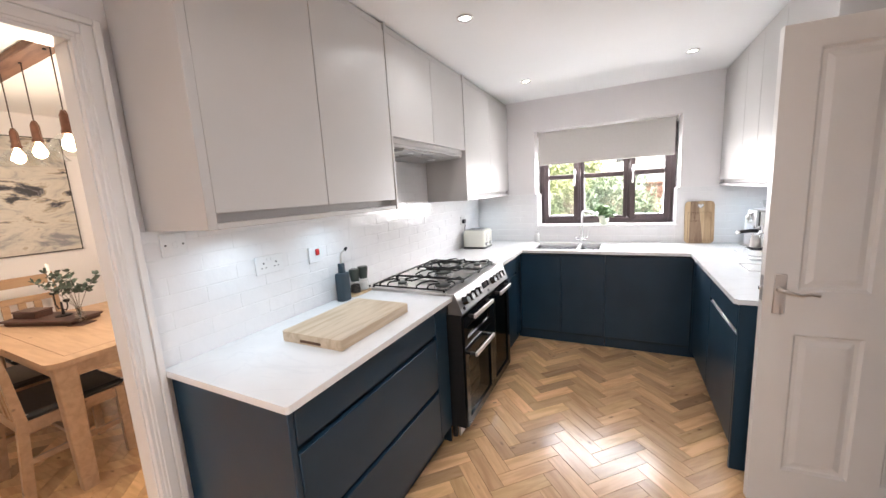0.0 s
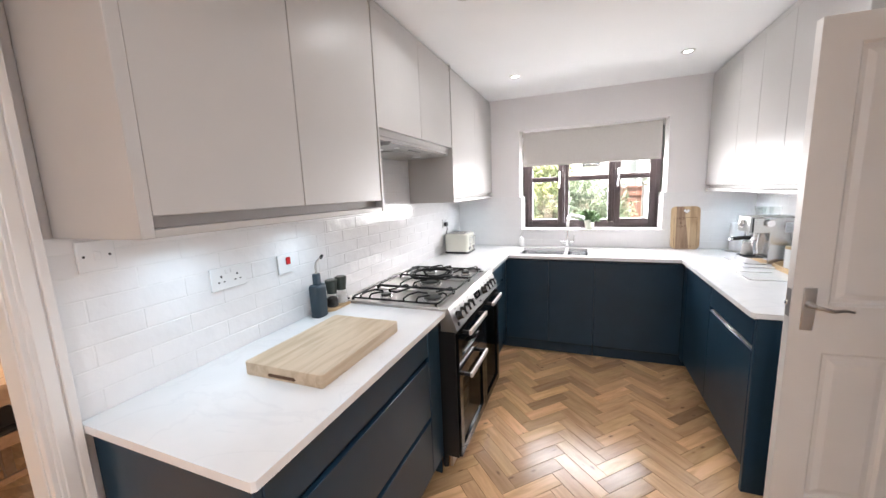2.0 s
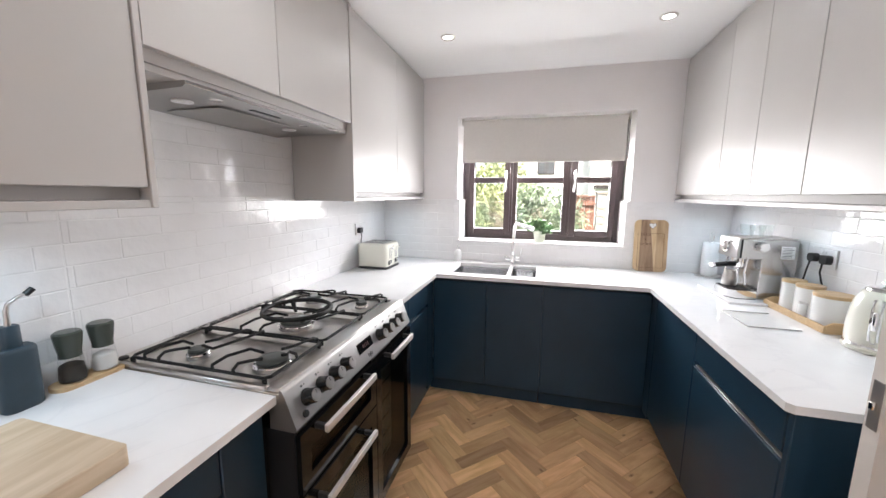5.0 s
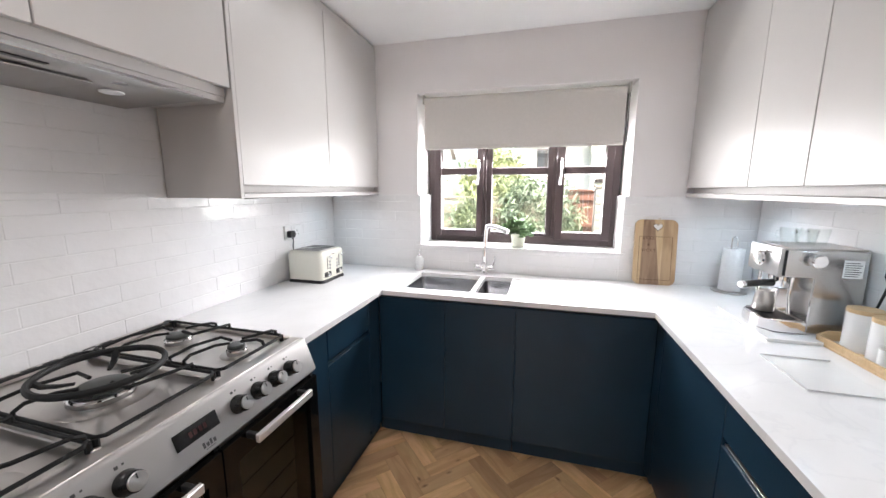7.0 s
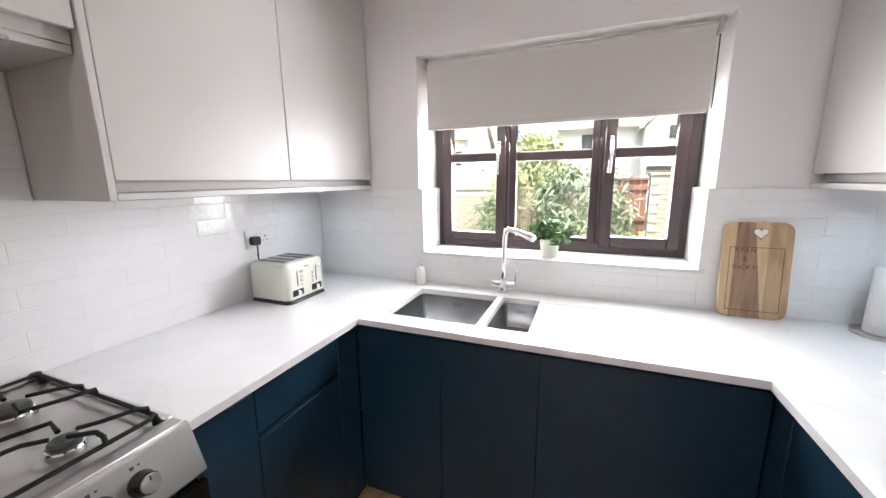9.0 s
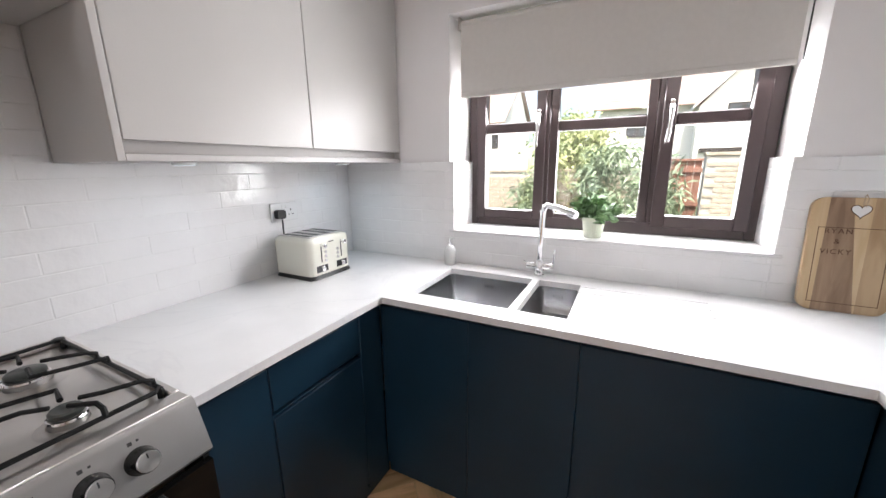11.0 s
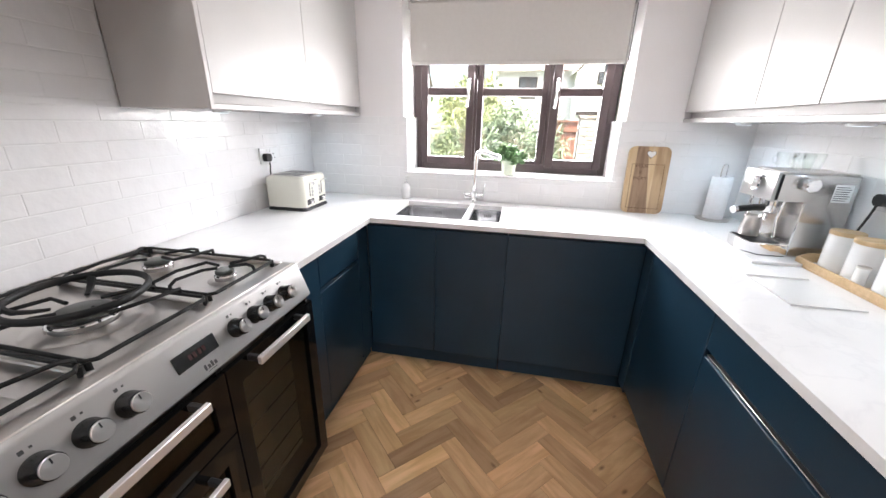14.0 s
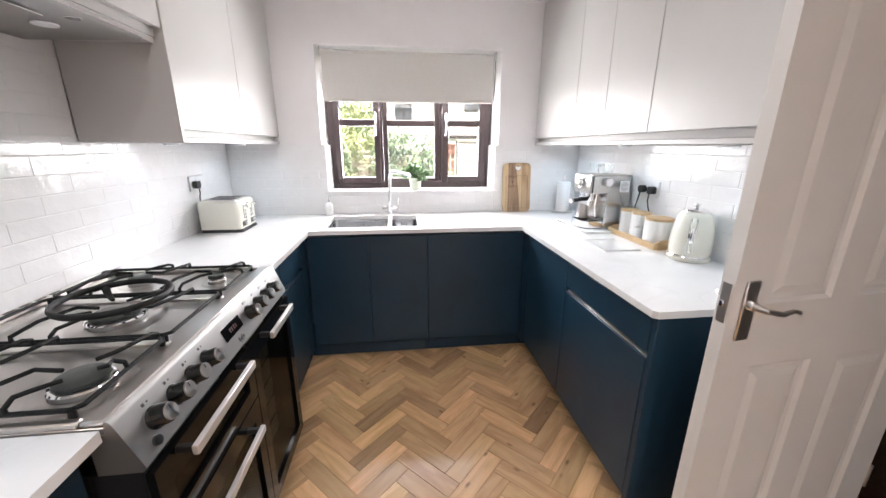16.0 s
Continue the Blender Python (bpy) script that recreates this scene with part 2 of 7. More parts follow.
def glass_mat(name, tint=(1, 1, 1), rough=0.0):
    """Thin pane: clear, with its mirror gloss."""
    m = bpy.data.materials.new(name)
    m.use_nodes = True
    nt = m.node_tree
    nt.nodes.remove(nt.nodes["Principled BSDF"])
    out = nt.nodes["Material Output"]
    tr = nt.nodes.new("ShaderNodeBsdfTransparent")
    tr.inputs[0].default_value = (*tint, 1)
    gl = nt.nodes.new("ShaderNodeBsdfGlossy")
    gl.inputs["Roughness"].default_value = rough
    lw = nt.nodes.new("ShaderNodeLayerWeight")
    lw.inputs[0].default_value = 0.5
    pw = nt.nodes.new("ShaderNodeMath")
    pw.operation = 'POWER'
    pw.inputs[1].default_value = 4.0
    fr = nt.nodes.new("ShaderNodeMath")
    fr.operation = 'MULTIPLY_ADD'
    fr.inputs[1].default_value = 0.8
    fr.inputs[2].default_value = 0.04
    nt.links.new(lw.outputs["Facing"], pw.inputs[0])
    nt.links.new(pw.outputs[0], fr.inputs[0])
    mx = nt.nodes.new("ShaderNodeMixShader")
    nt.links.new(fr.outputs[0], mx.inputs[0])
    nt.links.new(tr.outputs[0], mx.inputs[1])
    nt.links.new(gl.outputs[0], mx.inputs[2])
    nt.links.new(mx.outputs[0], out.inputs[0])
    return m


M_PANE = glass_mat("window_glass", (0.97, 0.98, 0.97))
M_GLASS = glass_mat("clear_glass", (0.97, 0.98, 0.975), 0.02)

# ---- helpers of this scene ----


def box(bm, x0, y0, z0, x1, y1, z1, bevel=0.0, seg=1):
    vs = [bm.verts.new((x, y, z)) for x in (x0, x1) for y in (y0, y1) for z in (z0, z1)]
    fs = [bm.faces.new([vs[i] for i in q]) for q in
          ((0, 1, 3, 2), (4, 6, 7, 5), (0, 4, 5, 1), (2, 3, 7, 6), (0, 2, 6, 4), (1, 5, 7, 3))]
    if bevel:
        es = list({e for f in fs for e in f.edges})
        bmesh.ops.bevel(bm, geom=es, offset=bevel, segments=seg, affect='EDGES', profile=0.5)
    return bm


def boxbm(*a, **k):
    return box(bmesh.new(), *a, **k)


def lathe(bm, pts, n=32, at=(0, 0, 0), axis='z', cap0=True, cap1=True):
    """Turn a profile of (radius, height) round an axis."""
    rings = []
    for r, h in pts:
        ring = []
        for i in range(n):
            a = 2 * math.pi * i / n
            c, s = r * math.cos(a), r * math.sin(a)
            p = {'z': (c, s, h), 'x': (h, c, s), 'y': (s, h, c)}[axis]
            ring.append(bm.verts.new((p[0] + at[0], p[1] + at[1], p[2] + at[2])))
        rings.append(ring)
    for a, b in zip(rings, rings[1:]):
        for i in range(n):
            j = (i + 1) % n
            bm.faces.new((a[i], a[j], b[j], b[i]))
    if cap0:
        bm.faces.new(list(reversed(rings[0])))
    if cap1:
        bm.faces.new(rings[-1])
    return bm


def tube(bm, pts, r, n=10, closed=False, taper=None, flat=1.0):
    """A round rod along points."""
    pts = [Vector(p) for p in pts]
    m = len(pts)
    rings = []
    up = None
    for i, p in enumerate(pts):
        if closed:
            d = pts[(i + 1) % m] - pts[i - 1]
        else:
            d = pts[min(i + 1, m - 1)] - pts[max(i - 1, 0)]
        d.normalize()
        if up is None:
            up = Vector((0, 0, 1)) if abs(d.z) < 0.9 else Vector((0, 1, 0))
        s = d.cross(up)
        if s.length < 1e-4:
            s = d.cross(Vector((1, 0, 0)))
        s.normalize()
        up = s.cross(d).normalized()
        rr = r if taper is None else r + (taper - r) * i / (m - 1)
        rings.append([bm.verts.new(p + s * (rr * math.cos(2 * math.pi * k / n)) + up * (rr * flat * math.sin(2 * math.pi * k / n))) for k in range(n)])
    pairs = list(zip(rings, rings[1:])) + ([(rings[-1], rings[0])] if closed else [])
    for a, b in pairs:
        for i in range(n):
            j = (i + 1) % n
            bm.faces.new((a[i], a[j], b[j], b[i]))
    if not closed:
        bm.faces.new(list(reversed(rings[0])))
        bm.faces.new(rings[-1])
    return bm


def extrude_poly(bm, pts, z0, z1, plane='xy'):
    def P(u, v, w):
        return {'xy': (u, v, w), 'xz': (u, w, v), 'yz': (w, u, v)}[plane]
    a = [bm.verts.new(P(u, v, z0)) for u, v in pts]
    b = [bm.verts.new(P(u, v, z1)) for u, v in pts]
    bm.faces.new(list(reversed(a)))
    bm.faces.new(b)
    for i in range(len(pts)):
        j = (i + 1) % len(pts)
        bm.faces.new((a[i], a[j], b[j], b[i]))
    bmesh.ops.recalc_face_normals(bm, faces=bm.faces[:])
    return bm


def rounded_rect(x0, y0, x1, y1, r, n=6):
    pts = []
    for cx, cy, a0 in ((x1 - r, y1 - r, 0), (x0 + r, y1 - r, 90), (x0 + r, y0 + r, 180), (x1 - r, y0 + r, 270)):
        for i in range(n + 1):
            a = radians(a0 + 90 * i / n)
            pts.append((cx + r * math.cos(a), cy + r * math.sin(a)))
    return pts


def finish(name, bm, material, smooth=40):
    bmesh.ops.recalc_face_normals(bm, faces=bm.faces[:])
    me = bpy.data.meshes.new(name)
    bm.to_mesh(me)
    bm.free()
    me.materials.append(material)
    if smooth:
        for p in me.polygons:
            p.use_smooth = True
        me.set_sharp_from_angle(angle=radians(smooth))
    return me


def solid(name, bm, material, label="", category="", kind="", group="", smooth=40):
    ob = new(name, finish(name, bm, material, smooth))
    return tagged(ob, label, category, group, kind)


def structure(name, bm, material, label):
    return solid(name, bm, material, label, kind="structure")


def thing(name, label, category, loc=(0, 0, 0), rz=0, group=""):
    e = new(name)
    e.empty_display_size = 0.05
    e.matrix_world = pose(*loc, 0, 0, rz)
    return tagged(e, label, category, group)


def part(name, bm, material, parent, label="", smooth=40, at=None):
    """at: the world place of the thing when the mesh was drawn in world metres."""
    if at is not None:
        bmesh.ops.translate(bm, verts=bm.verts[:], vec=(-at[0], -at[1], -at[2]))
    ob = new(name, finish(name, bm, material, smooth))
    ob.parent = parent
    if label:
        ob["label"] = label
    return ob


# ---- walls, floor, ceiling ----
XR, YB, ZC = 2.63, 4.0, 2.395      # inner faces: room width, back wall, ceiling
YS = -2.4                          # back of the hall behind
XD, YD0, YD1 = -3.25, -1.0, 3.0    # dining room
W0, W1, WZ0, WZ1 = 0.662, 1.966, 1.08, 2.077
TT = 0.008                         # tile thickness

wall_west = structure("wall_west", boxbm(-0.09, 0.612, -0.05, -TT, YB + 0.3, ZC), M_WALL, "white painted wall behind the range and left cabinets")
structure("wall_west_end", boxbm(-0.09, YS, -0.05, -TT, -0.40, ZC), M_WALL, "white painted wall beside the wide dining opening")
structure("wall_west_head", boxbm(-0.09, -0.40, 2.05, -TT, 0.612, ZC), M_WALL, "white painted wall above the dining opening")
bm = bmesh.new()
box(bm, -TT, YB + TT, -0.05, W0 - TT, YB + 0.33, ZC)
box(bm, W1 + TT, YB + TT, -0.05, XR + 0.12, YB + 0.33, ZC)
box(bm, W0 - TT, YB + TT, -0.05, W1 + TT, YB + 0.33, WZ0 - 0.012)
box(bm, W0 - TT, YB + TT, WZ1, W1 + TT, YB + 0.33, ZC)
wall_north = structure("wall_north", bm, M_WALL, "white painted wall with the kitchen window opening")
wall_east = structure("wall_east", boxbm(XR + TT, 2.02, -0.05, XR + 0.12, YB + TT, ZC), M_WALL, "white painted wall behind the right cabinets")
structure("wall_east_head", boxbm(XR + 0.002, 1.10, 2.08, XR + 0.12, 2.02, ZC), M_WALL, "white painted wall above the hall doorway")
structure("wall_east_end", boxbm(XR + 0.002, YS, -0.05, XR + 0.12, 1.10, ZC), M_WALL, "white painted wall beside the hall doorway")
structure("wall_south", boxbm(-0.09, YS - 0.12, -0.05, XR + 0.12, YS, ZC), M_WALL, "white painted wall closing the room")
structure("ceiling", boxbm(-0.09, YS - 0.12, ZC, XR + 0.12, YB + 0.33, ZC + 0.1), M_CEIL, "smooth white painted ceiling with downlights")
# hall beyond the doorway
structure("floor_hall", boxbm(XR + 0.12, 0.2, -0.05, XR + 1.6, 3.2, -0.004), M_CARPET, "dark brown carpet in the hall")
bm = bmesh.new()
box(bm, XR + 1.6, 0.2, -0.05, XR + 1.7, 3.2, ZC)
box(bm, XR + 0.12, 3.2, -0.05, XR + 1.7, 3.3, ZC)
box(bm, XR + 0.12, 0.1, -0.05, XR + 1.7, 0.2, ZC)
structure("wall_hall", bm, M_WALL, "plain painted hall wall")
structure("ceiling_hall", boxbm(XR + 0.12, 0.1, ZC, XR + 1.7, 3.3, ZC + 0.1), M_CEIL, "plain white hall ceiling")
# dining room shell
structure("wall_dining_far", boxbm(XD - 0.12, YD0, -0.05, XD, YD1, ZC), M_WALL, "warm white painted dining room wall")
structure("wall_dining_side", boxbm(XD, YD1, -0.05, -0.09, YD1 + 0.12, ZC), M_WALL, "warm white painted dining room wall")
structure("wall_dining_near", boxbm(XD, YD0 - 0.12, -0.05, -0.09, YD0, ZC), M_WALL, "warm white painted dining room wall")
structure("ceiling_dining", boxbm(XD - 0.12, YD0 - 0.12, ZC, -0.09, YD1 + 0.12, ZC + 0.1), M_CEIL, "white painted dining room ceiling")

floor = structure("floor", boxbm(XD - 0.1, YS - 0.1, -0.06, XR + 0.12, YB + 0.3, -0.012), M_FLOORBASE, "oak herringbone parquet floor on its base")


def herringbone():
    """Oak blocks laid in herringbone, chains running towards the window."""
    L, W = 0.310, 0.0817
    a0, b0 = -1.7168, 2.7266
    c = math.sqrt(0.5)
    near, far = [], []
    for k in range(-60, 60):
        for n in range(-14, 14):
            u, v = a0 + k * W + n * L, b0 - k * W + n * L
            for kind in (0, 1):
                if kind == 0:
                    ca, cb, rz = u + L / 2, v + W / 2, -45
                else:
                    ca, cb, rz = u + L + W / 2, v + L / 2, 45
                x, y = (ca + cb) * c, (cb - ca) * c
                if 0.45 < x < 2.28 and -0.55 < y < 3.62 or 2.28 <= x < XR + 0.1 and -0.5 < y < 2.2 or -0.1 < x <= 0.45 and -0.5 < y < 0.75:
                    near.append((x, y, rz))
                elif XD < x <= -0.1 and YD0 < y < 2.2 or -0.1 < x < XR and YS < y <= -0.5:
                    far.append((x, y, rz))
    return L, W, near, far


# skirting and opening trim
def architrave_bm():
    bm = bmesh.new()
    # stepped moulding round the dining opening, on the kitchen side
    y0, y1 = 0.600, 0.676
    for a, b, d in ((y0, y1, 0.014), (y0 + 0.012, y1 - 0.006, 0.019), (y0 + 0.022, y1 - 0.024, 0.023), (y1 - 0.020, y1, 0.027)):
        box(bm, -TT, a, 0.0, d, b, 2.01 + (b - y0), bevel=0.002)
        box(bm, -TT, -0.45, 2.01 + (a - y0), d - 0.0006, a - 0.0004, 2.01 + (b - y0), bevel=0.002)
    return bm


structure("architrave", architrave_bm(), M_GLOSSWHITE, "white moulded wooden architrave round the dining opening")
bm = bmesh.new()
box(bm, -0.095, 0.596, 0.0, -TT, 0.612, 2.02, bevel=0.002)
box(bm, -0.095, -0.42, 2.012, -TT, 0.596, 2.05, bevel=0.002)
structure("door_lining", bm, M_GLOSSWHITE, "white painted lining of the dining opening")
bm = bmesh.new()
box(bm, XD, YD0, 0.0, XD + 0.015, YD1, 0.12, bevel=0.003)
box(bm, -0.105, 0.60, 0.0, -0.09, YD1, 0.12, bevel=0.003)
structure("baseboard", bm, M_GLOSSWHITE, "white painted skirting board in the dining room")
bm = bmesh.new()
box(bm, XR - 0.02, 2.02, 0.0, XR + 0.13, 2.05, 2.10, bevel=0.002)
box(bm, XR - 0.02, 1.08, 0.0, XR + 0.13, 1.11, 2.10, bevel=0.002)
box(bm, XR - 0.02, 1.11, 2.062, XR + 0.13, 2.02, 2.10, bevel=0.002)
structure("door_frame", bm, M_GLOSSWHITE, "white painted hall door frame")

# ---- window ----
YF = 4.245   # inner face of the frame
window = structure("window_1", boxbm(W0 + 0.001, YF + 0.03, WZ0 - 0.01, W1 - 0.001, YF + 0.07, WZ0 + 0.035), M_FRAME, "dark brown wood-grain framed kitchen window")


def ring_frame(x0, z0, x1, z1, w, y0, y1, bevel=0.004):
    bm = bmesh.new()
    box(bm, x0, y0, z0, x0 + w, y1, z1, bevel=bevel)
    box(bm, x1 - w, y0, z0, x1, y1, z1, bevel=bevel)
    box(bm, x0 + w, y0 + 0.001, z0, x1 - w, y1, z0 + w, bevel=bevel)
    box(bm, x0 + w, y0 + 0.001, z1 - w, x1 - w, y1, z1, bevel=bevel)
    return bm


part("window_frame", ring_frame(W0, WZ0, W1, WZ1, 0.055, YF, YF + 0.07), M_FRAME, window)
for xa in (1.05, 1.555):
    part("mullion", boxbm(xa - 0.012, YF + 0.004, WZ0 + 0.056, xa + 0.038, YF + 0.07, WZ1 - 0.056, bevel=0.004), M_FRAME, window)
SASH = ((0.715, 1.066, 0.044), (1.09, 1.543, 0.034), (1.568, 1.915, 0.048))
for x0, x1, w in SASH:
    y0 = YF - 0.016 if w > 0.04 else YF + 0.008
    part("window_sash", ring_frame(x0 - (0.004 if w > 0.04 else 0), 1.118, x1 + (0.004 if w > 0.04 else 0), 2.03, w + 0.004, y0, YF + 0.05), M_FRAME, window)
    part("glazing_bar", boxbm(x0 + w, y0 + 0.006, 1.562, x1 - w, YF + 0.045, 1.612, bevel=0.006), M_FRAME, window)
    for za, zb in ((1.165, 1.562), (1.612, 1.985)):
        p = part("pane", boxbm(x0 + w - 0.004, YF + 0.022, za, x1 - w + 0.004, YF + 0.028, zb), M_PANE, window, smooth=0)
        p.visible_shadow = False
for hx in (1.038, 1.594):
    bm = bmesh.new()
    box(bm, hx - 0.008, YF - 0.026, 1.60, hx + 0.008, YF - 0.016, 1.665, bevel=0.003)
    tube(bm, [(hx, YF - 0.03, 1.645), (hx, YF - 0.048, 1.63), (hx, YF - 0.05, 1.58), (hx - 0.004, YF - 0.046, 1.52), (hx - 0.006, YF - 0.042, 1.49)], 0.008, 10, flat=0.6)
    lathe(bm, [(0.009, -0.04), (0.009, -0.02)], 14, (hx, YF, 1.652), 'y')
    part("window_handle", bm, M_CHROME, window, "polished chrome window handle")
structure("window_sill", boxbm(W0 - TT, YB - 0.004, WZ0 - 0.012, W1 + TT, YF + 0.04, WZ0, bevel=0.003), M_QUARTZ, "white quartz window sill")

bl = thing("roller_blind", "pale grey fabric roller blind half lowered in the window recess", "blind", (1.315, 4.07, 2.04))
part("fabric", boxbm(0.688, 4.068, 1.742, 1.928, 4.070, 2.045), M_BLIND, bl, at=(1.315, 4.07, 2.04), smooth=0)
part("bottom_bar", boxbm(0.688, 4.064, 1.722, 1.928, 4.074, 1.744, bevel=0.003), M_BLIND, bl, at=(1.315, 4.07, 2.04))
part("roller_tube", lathe(bmesh.new(), [(0.019, 0.688), (0.019, 1.932)], 20, (0, 4.085, 2.046), 'x'), M_BLIND, bl, at=(1.315, 4.07, 2.04))
for bx in (0.676, 1.938):
    part("bracket", boxbm(bx, 4.06, 2.02, bx + 0.012, 4.112, WZ1, bevel=0.002), M_STEEL, bl, "grey metal blind bracket", at=(1.315, 4.07, 2.04))
part("side_guide", boxbm(1.946, 4.088, 1.74, 1.950, 4.092, 2.06), M_BLACK, bl, "dark blind chain", at=(1.315, 4.07, 2.04))

# ---- worktops ----
wt = tagged(new("worktop"), "white quartz worktop with faint veins running round the kitchen", "worktop")
ZT, ZB = 0.91, 0.885
part("worktop_slab", extrude_poly(bmesh.new(), [(0.0, 0.6775), (0.642, 0.6775), (0.650, 0.6855), (0.650, 1.808), (0.0, 1.808)], ZB, ZT), M_QUARTZ, wt)


def slab(*a):
    part("worktop_slab", boxbm(*a), M_QUARTZ, wt, smooth=0)


slab(0.0, 2.714, ZB, 0.650, 3.405, ZT)
slab(0.0, 3.405, ZB, 0.722, 3.999, ZT)
slab(0.722, 3.405, ZB, 1.322, 3.502, ZT)
slab(0.722, 3.878, ZB, 1.322, 3.999, ZT)
slab(1.122, 3.502, ZB, 1.150, 3.878, ZT)
prof = [(3.405, ZB), (3.999, ZB), (3.999, ZT)]
for q in (3.856, 3.784, 3.711, 3.638, 3.565):
    prof += [(q + 0.0035, ZT), (q + 0.0025, ZT - 0.006), (q - 0.0025, ZT - 0.006), (q - 0.0035, ZT)]
prof += [(3.405, ZT)]
part("drainer_slab", extrude_poly(bmesh.new(), prof, 1.322, 1.755, 'yz'), M_QUARTZ, wt, smooth=0)
slab(1.755, 3.405, ZB, 1.995, 3.999, ZT)
part("worktop_slab", extrude_poly(bmesh.new(), [(1.995, 2.157), (2.010, 2.142), (XR, 2.142), (XR, 3.999), (1.995, 3.999)], ZB, ZT), M_QUARTZ, wt, smooth=0)

# ---- base cabinets ----
ZK = 0.10     # plinth height


def edge_box(x0, y0, z0, x1, y1, z1, b=0.0025):
    return boxbm(x0, y0, z0, x1, y1, z1, bevel=b)


def base_left():
    at = (0.3, 1.17, 0)
    c = thing("drawer_cabinet", "matt navy drawer cabinet with three handleless drawers, next to the range", "cabinet", at)
    # bodies and rails behind the fronts take the shaded navy
    part("body", edge_box(0.02, 0.725, ZK, 0.598, 1.64, ZB - 0.018), M_NAVYSHADE, c, at=at)
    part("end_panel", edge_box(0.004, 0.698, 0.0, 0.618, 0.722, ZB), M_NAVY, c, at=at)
    part("top_rail", edge_box(0.56, 0.7225, 0.842, 0.603, 1.648, ZB - 0.001), M_NAVYSHADE, c, at=at)
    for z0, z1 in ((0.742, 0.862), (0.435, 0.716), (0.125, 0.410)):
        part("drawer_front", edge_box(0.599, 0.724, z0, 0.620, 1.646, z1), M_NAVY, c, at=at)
        part("grip_rail", edge_box(0.575, 0.724, z1 + 0.002, 0.598, 1.646, z1 + 0.018, 0.001), M_NAVYSHADE, c, at=at)
    part("plinth", edge_box(0.535, 0.7225, 0.0, 0.555, 1.648, ZK), M_NAVY, c, at=at)
    at = (0.3, 1.73, 0)
    c = thing("narrow_cabinet", "slim matt navy pull-out cabinet beside the range", "cabinet", at)
    part("body", edge_box(0.02, 1.651, ZK, 0.598, 1.796, ZB - 0.018), M_NAVYSHADE, c, at=at)
    part("door", edge_box(0.599, 1.651, 0.125, 0.620, 1.786, 0.862), M_NAVY, c, at=at)
    part("side_panel", edge_box(0.30, 1.7975, 0.0, 0.600, 1.8065, ZB, 0.001), M_NAVYSHADE, c, at=at)
    part("plinth", edge_box(0.535, 1.650, 0.0, 0.555, 1.796, ZK), M_NAVY, c, at=at)
    at = (0.3, 3.05, 0)
    c = thing("corner_cabinet", "matt navy corner base cabinet with a drawer line, beside the range", "cabinet", at)
    part("body", edge_box(0.02, 2.735, ZK, 0.598, 3.43, ZB - 0.018), M_NAVYSHADE, c, at=at)
    part("filler", edge_box(0.30, 2.716, ZK, 0.619, 2.733, ZB), M_NAVY, c, at=at)
    part("top_rail", edge_box(0.56, 2.735, 0.842, 0.603, 3.42, ZB - 0.001), M_NAVYSHADE, c, at=at)
    part("door", edge_box(0.599, 2.735, 0.125, 0.620, 2.918, 0.862), M_NAVY, c, at=at)
    part("drawer_front", edge_box(0.599, 2.921, 0.722, 0.620, 3.30, 0.862), M_NAVY, c, at=at)
    part("drawer_front", edge_box(0.599, 2.921, 0.125, 0.620, 3.30, 0.700), M_NAVY, c, at=at)
    part("grip_rail", edge_box(0.585, 2.921, 0.703, 0.6135, 3.198, 0.7085, 0.001), M_NAVY, c, at=at)
    part("corner_post", edge_box(0.599, 3.302, ZK, 0.620, 3.43, ZB - 0.001), M_NAVY, c, at=at)
    part("plinth", edge_box(0.558, 2.735, 0.0, 0.576, 3.50, ZK), M_NAVY, c, at=at)


base_left()


def base_back():
    at = (0.82, 3.7, 0)
    c = thing("sink_cabinet", "matt navy base cabinet under the sink", "cabinet", at)
    part("body", edge_box(0.622, 3.455, ZK, 1.373, 3.98, 0.70), M_NAVYSHADE, c, at=at)
    part("top_rail", edge_box(0.622, 3.45, 0.842, 1.373, 3.49, ZB - 0.001), M_NAVYSHADE, c, at=at)
    part("door", edge_box(0.622, 3.430, 0.125, 1.0005, 3.451, 0.865, 0.0015), M_NAVY, c, at=at)
    part("door", edge_box(1.002, 3.430, 0.125, 1.3745, 3.451, 0.865, 0.0015), M_NAVY, c, at=at)
    part("plinth", edge_box(0.578, 3.50, 0.0, 1.373, 3.518, ZK), M_NAVY, c, at=at)
    at = (1.7, 3.7, 0)
    c = thing("appliance_cabinet", "matt navy base cabinet with one wide door by the sink", "cabinet", at)
    part("body", edge_box(1.377, 3.455, ZK, 2.018, 3.98, ZB - 0.018), M_NAVYSHADE, c, at=at)
    part("top_rail", edge_box(1.377, 3.45, 0.842, 2.018, 3.49, ZB - 0.001), M_NAVYSHADE, c, at=at)
    part("door", edge_box(1.376, 3.430, 0.125, 2.018, 3.451, 0.865, 0.0015), M_NAVY, c, at=at)
    part("plinth", edge_box(1.377, 3.50, 0.0, 2.098, 3.518, ZK), M_NAVY, c, at=at)


base_back()


